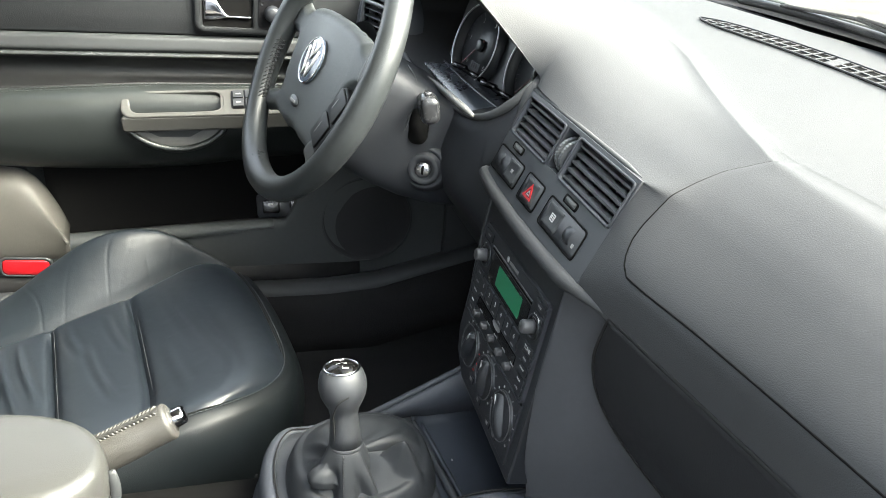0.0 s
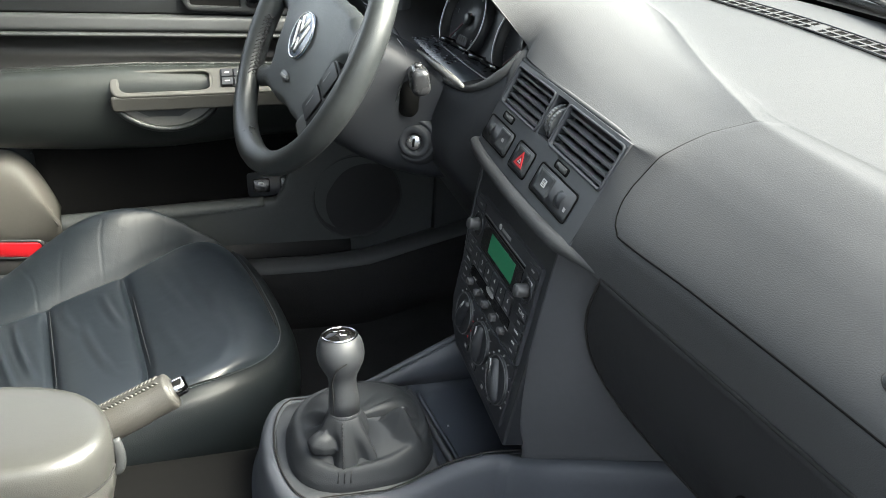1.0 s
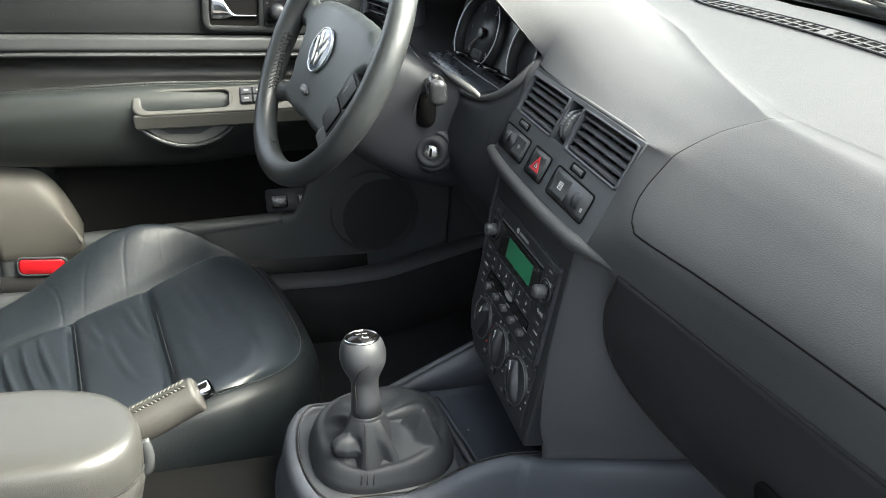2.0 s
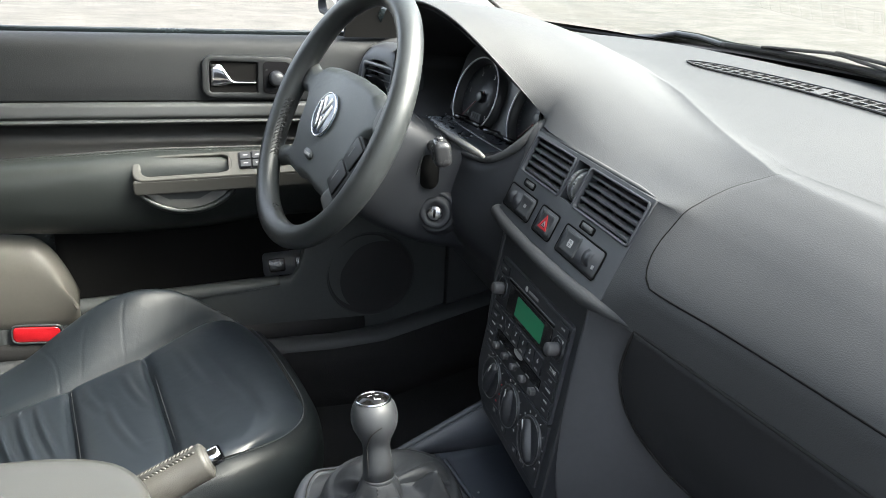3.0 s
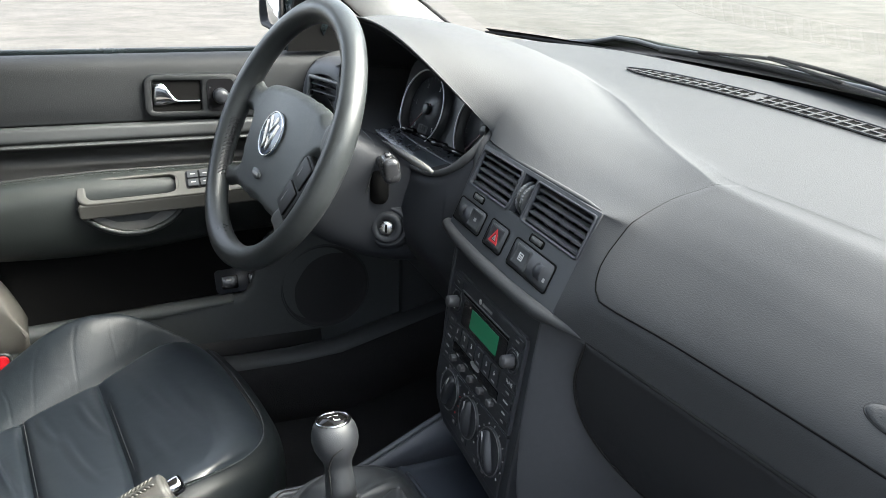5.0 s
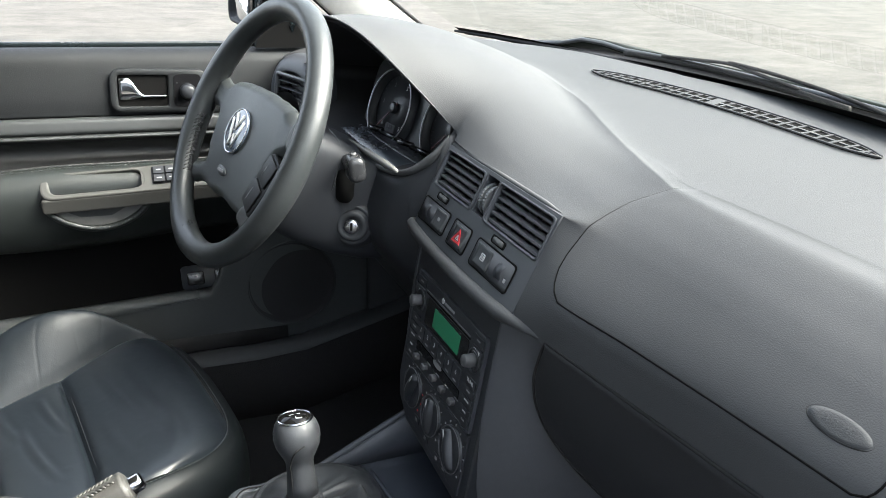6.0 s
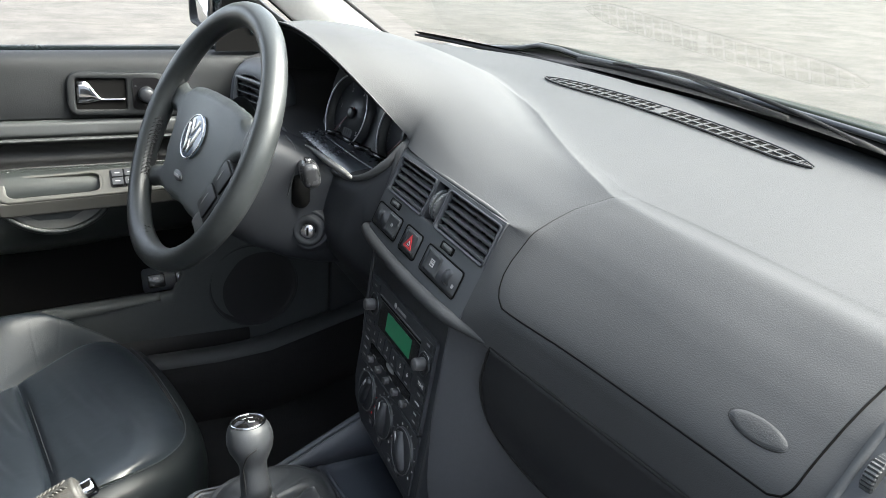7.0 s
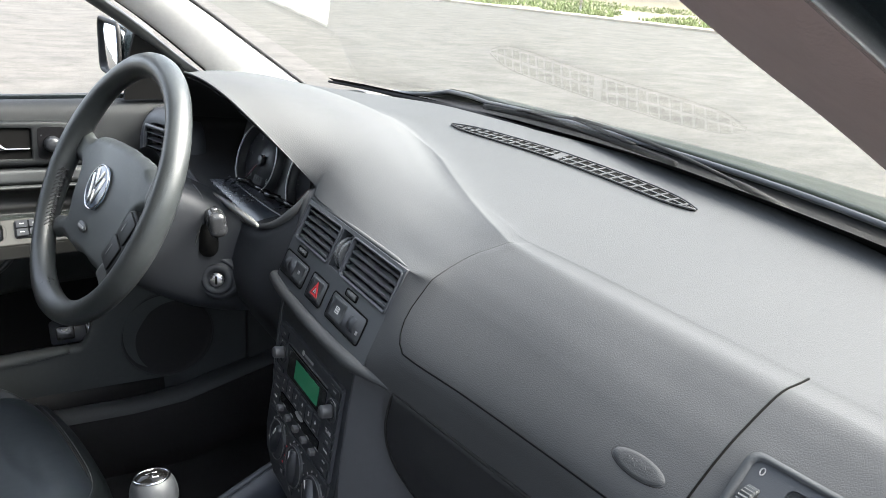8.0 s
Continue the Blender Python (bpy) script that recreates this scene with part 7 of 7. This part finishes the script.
def tent(a, r):
    """Height of the slack leather over the plate; r from 0 at the lever to 1 at the rolled rim."""
    high = 0.060 + 0.006 * hump(turn(a, 80), 60) - 0.006 * hump(turn(a, -110), 60) - 0.024 * hump(turn(a, -22), 60)
    z = high * (1 - r ** 4)
    z += 0.012 * hump(r - 0.95, 0.16) + 0.004 * hump(r - 0.9, 0.2)
    # long fold from the lever to the far rim, and soft swells
    z -= 0.012 * hump(turn(a, 62 + 50 * (r - 0.5)), 11) * hump(r - 0.45, 0.38)
    z += 0.004 * hump(turn(a, 82 + 40 * (r - 0.5)), 14) * hump(r - 0.5, 0.4)
    z -= 0.016 * hump(turn(a, -80 - 20 * r), 13) * hump(r - 0.45, 0.42)
    z += 0.003 * hump(turn(a, -130), 20) * hump(r - 0.55, 0.35)
    # peaked fold beside the seam
    u, v = turn(a, 36 + 16 * (r - 0.6)) / 28, (r - 0.68) / 0.24
    u = u * (2.2 if u < 0 else 1.0)
    z += 0.036 * max(0.0, 1 - abs(u) - abs(v) * 0.8)
    return z


boot = bmesh.new()
nb, na = 44, 150
rows = []
for i in range(nb):
    r = 0.16 + 0.90 * i / (nb - 1)
    row = []
    for j in range(na):
        a = 2 * math.pi * j / na
        ca, sa = math.cos(a), math.sin(a)
        e = 0.78
        base = Vector((ring_c.x + 0.079 * math.copysign(abs(ca) ** e, ca), ring_c.y + 0.084 * math.copysign(abs(sa) ** e, sa), 0))
        mid = Vector((KB.x, KB.y, 0)).lerp(ring_c, min(1, r * 1.2))
        p = mid.lerp(base, min(r, 1.02) if r < 1 else 1 + 0.02 * math.sin((r - 1) / 0.06 * math.pi / 2))
        p.z = cz(p.y) + (tent(a, r) if r < 1 else tent(a, 1.0) * math.cos((r - 1) / 0.06 * math.pi / 2))
        row.append(p)
    rows.append(row)
grid(rows, closed_u=True, bm=boot)
rows_tent = rows
# sleeve that hangs from the collar, with a squarish pouch and sharp side folds
CORNERS = [(-180, 0.2), (-140, 0.5), (-105, 0.3), (-74, 1.2), (-44, 0.8), (-16, 1.15), (6, 0.85), (32, 1.3), (48, 0.2), (100, 0.4), (140, 0.3), (180, 0.2)]
rows = []
for i in range(46):
    h = i / 45
    row = []
    for j in range(na):
        a = 2 * math.pi * j / na
        deg = (math.degrees(a) + 180) % 360 - 180
        for (u, p_), (v, q_) in zip(CORNERS, CORNERS[1:]):
            if u <= deg <= v:
                f = (deg - u) / (v - u)
                c = p_ + (q_ - p_) * (f * 0.5 + f * f * (3 - 2 * f) * 0.5)
                break
        flare = h ** 0.85 * (0.012 + 0.020 * c)
        pouch = max(0.0, 1 - abs(turn(a, -60)) / 36 - abs(h - 0.58) / 0.34)
        flare += 0.013 * pouch ** 0.8 - 0.022 * hump(turn(a, -60), 34) * hump(h - 1.0, 0.34)
        flare -= 0.006 * hump(turn(a, -34), 14) * hump(h - 0.6, 0.4) + 0.006 * hump(turn(a, 12), 13) * hump(h - 0.75, 0.45)
        rad = 0.0180 + flare
        shift = (Vector((ring_c.x, ring_c.y, 0)) - Vector((KB.x, KB.y, 0))) * 0.35 * h
        z = KB.z + 0.002 - 0.060 * h + 0.006 * hump(turn(a, -58), 34) * hump(h - 0.5, 0.2)
        row.append(Vector((KB.x + rad * math.cos(a), KB.y + rad * math.sin(a), z)) + shift)
    rows.append(row)
grid(rows, closed_u=True, bm=boot)
part("boot", boot, M_BOOT, gear, "crumpled black leather boot")
jn = int(na * (1 - 16 / 360))
stitches([rows[i][jn] + Vector((0.0010, -0.0003, 0.0004)) for i in range(1, 40)], gear, 0.0042, 0.003, 0.0005, "sewn seam down the boot", M_LACE)
for k in (-9, -7, -5):
    part("rim_stitch", tube([rows_tent[i][k] + Vector((0.0006, 0, 0.0006)) for i in (37, 38, 39, 40)], 0.0006, 5), M_LACE, gear)
ax = (KT - KB).normalized()
gm = frame_of(KB, Vector((1, 0, 0)) - ax * ax.x, ax.cross(Vector((1, 0, 0)) - ax * ax.x))
part("collar", lathe([(0.0176, -0.004), (0.0184, 0.000), (0.0182, 0.003), (0.0172, 0.004)], 32), M_SHIFT, gear, "stitched collar", m=gm)
knob = part("knob", lathe([(0.0, 0.0), (0.0178, 0.002), (0.0168, 0.018), (0.0155, 0.032), (0.0152, 0.040), (0.0165, 0.047), (0.0205, 0.055), (0.0242, 0.063), (0.0260, 0.072), (0.0256, 0.080), (0.0236, 0.0875), (0.0204, 0.0930), (0.0186, 0.0945), (0.0, 0.0946)], 48), M_SHIFT, gear, "worn grey leather knob", m=gm)
part("cap_ring", tube([(0.0184 * math.cos(k * 0.131), 0.0184 * math.sin(k * 0.131), 0.0945) for k in range(48)], 0.0016, 8, closed=True), M_CHROME, knob, "chrome ring")
part("cap", lathe([(0.0182, 0.0935), (0.0165, 0.0962), (0.010, 0.0985), (0.0, 0.0995)], 40), M_CAP, knob, "glossy black shift pattern cap")
for bx in ([(-0.012, 0.004), (-0.012, -0.006)], [(0, 0.006), (0, -0.006)], [(0.010, 0.006), (0.010, 0.0)], [(-0.012, 0.0), (0.010, 0.0)]):
    part("shift_line", tube([(x, y, 0.0990 - 5.5 * (x * x + y * y)) for x, y in bx], 0.0007, 5), M_INK, knob, "pale shift pattern line")
seam_pts = [(0.0167 * math.cos(-0.9), 0.0167 * math.sin(-0.9), 0.006), (0.0164 * math.cos(-0.9), 0.0164 * math.sin(-0.9), 0.036), (0.0186 * math.cos(-0.8), 0.0186 * math.sin(-0.8), 0.045), (0.0255 * math.cos(-0.35), 0.0255 * math.sin(-0.35), 0.064), (0.0262 * math.cos(0.1), 0.0262 * math.sin(0.1), 0.072)]
part("seam", tube(spline(seam_pts, 24), 0.0009, 5), M_SEAM, knob, "sewn leather seam")

# handbrake
hbk = empty("handbrake", "grey vinyl handbrake lever with a chrome button", "handbrake")
B1, B0 = Vector((0.004, 0.118, 0.640)), Vector((0.020, -0.060, 0.560))
d = (B1 - B0).normalized()
sleeve = [B0, B0.lerp(B1, 0.3), B0.lerp(B1, 0.7), B0.lerp(B1, 0.93), B1]
part("sleeve", tube(spline(sleeve, 20), [0.022] * 4 + [0.0205] * 8 + [0.0195] * 6 + [0.0175, 0.014], 24, flat=1.05), M_SLEEVE, hbk, "grey vinyl lever sleeve")
side = d.cross(Vector((0, 0, 1))).normalized()
upv = side.cross(d).normalized()
for row_turn in (-13, 13):
    for k in range(26):
        f = 0.36 + 0.58 * k / 25
        c = B0.lerp(B1, f)
        out = upv * math.cos(radians(row_turn)) + side * math.sin(radians(row_turn))
        lean = (d * 0.8 + side * (0.6 if row_turn > 0 else -0.6)).normalized()
        mid = c + out * (0.0215 - 0.0014 * f)
        part("braid", tube([mid - lean * 0.0038, mid - lean * 0.002 + out * 0.0008, mid + lean * 0.002 + out * 0.0008, mid + lean * 0.0038], [0.0008, 0.0016, 0.0016, 0.0008], 6), M_SLEEVE, hbk)
part("button", tube([B1 - d * 0.004, B1 + d * 0.004, B1 + d * 0.012, B1 + d * 0.0145], [0.0105, 0.0105, 0.0100, 0.0080], 20), M_CHROME, hbk, "chrome release button")
part("button_collar", tube([B1 - d * 0.004, B1 + d * 0.0005], [0.0150, 0.0135], 20), M_SLEEVE, hbk)

# armrest box
arm = empty("armrest", "grey vinyl folding armrest over a storage box", "armrest")
def arm_out(sx, n=44):
    pts = [(0.000, -0.42), (-0.006, -0.25), (-0.008, -0.10), (-0.002, -0.020), (0.022, 0.034), (0.066, 0.060), (0.108, 0.056), (0.134, 0.022), (0.139, -0.04), (0.139, -0.20), (0.139, -0.42)]
    return [(0.066 + (p.x - 0.066) * sx, p.y if p.y < -0.3 else -0.3 + (p.y + 0.3) * (1 - (1 - sx) * 0.18)) for p in spline([(a, b, 0) for a, b in pts], n)]
rows = []
for sx, z in ((0.0, 0.6655), (0.5, 0.6655), (0.8, 0.6645), (0.90, 0.6625), (0.96, 0.657), (0.99, 0.649), (1.0, 0.638), (0.995, 0.622), (0.985, 0.616)):
    rows.append([(x, y, z) for x, y in arm_out(sx)])
part("lid", grid(rows), M_ARM, arm, "padded grey vinyl lid", face=(0, 0, 1))
rows = []
for sx, z in ((0.97, 0.617), (0.985, 0.612), (0.985, 0.598), (0.96, 0.572), (0.86, 0.535), (0.74, 0.505), (0.70, 0.47)):
    rows.append([(x, y - (0.985 - sx) * 0.16, z) for x, y in arm_out(sx)])
part("box_body", grid(rows), M_ARM, arm, "grey vinyl storage box under the lid", face=(1, 0, 0))
part("lid_gap", tube([(x, y, 0.6165) for x, y in arm_out(0.987)], 0.0014, 6), M_SEAM, arm, "dark gap under the lid")
part("catch", tube(spline([(0.078, 0.0625, 0.642), (0.082, 0.0665, 0.628), (0.084, 0.0655, 0.612), (0.082, 0.060, 0.604)], 10), 0.0055, 8, flat=0.5), M_TRIM, arm, "small catch at the lid's front")
# cup holder behind the handbrake
cup = empty("cup_holder", "open round cup holder with a pale rim", "cup holder")
cm = Matrix.Translation((0.072, -0.004, 0.468))
part("cup_wall", lathe([(0.0, 0.0), (0.036, 0.0), (0.039, 0.035), (0.040, 0.046)], 40), M_VOID, cup, "dark cup well", m=cm)
part("cup_rim", tube([(0.0415 * math.cos(k * 0.131), 0.0415 * math.sin(k * 0.131), 0.0465) for k in range(48)], 0.0032, 8, closed=True), M_TRIM, cup, "pale rim", m=cm)
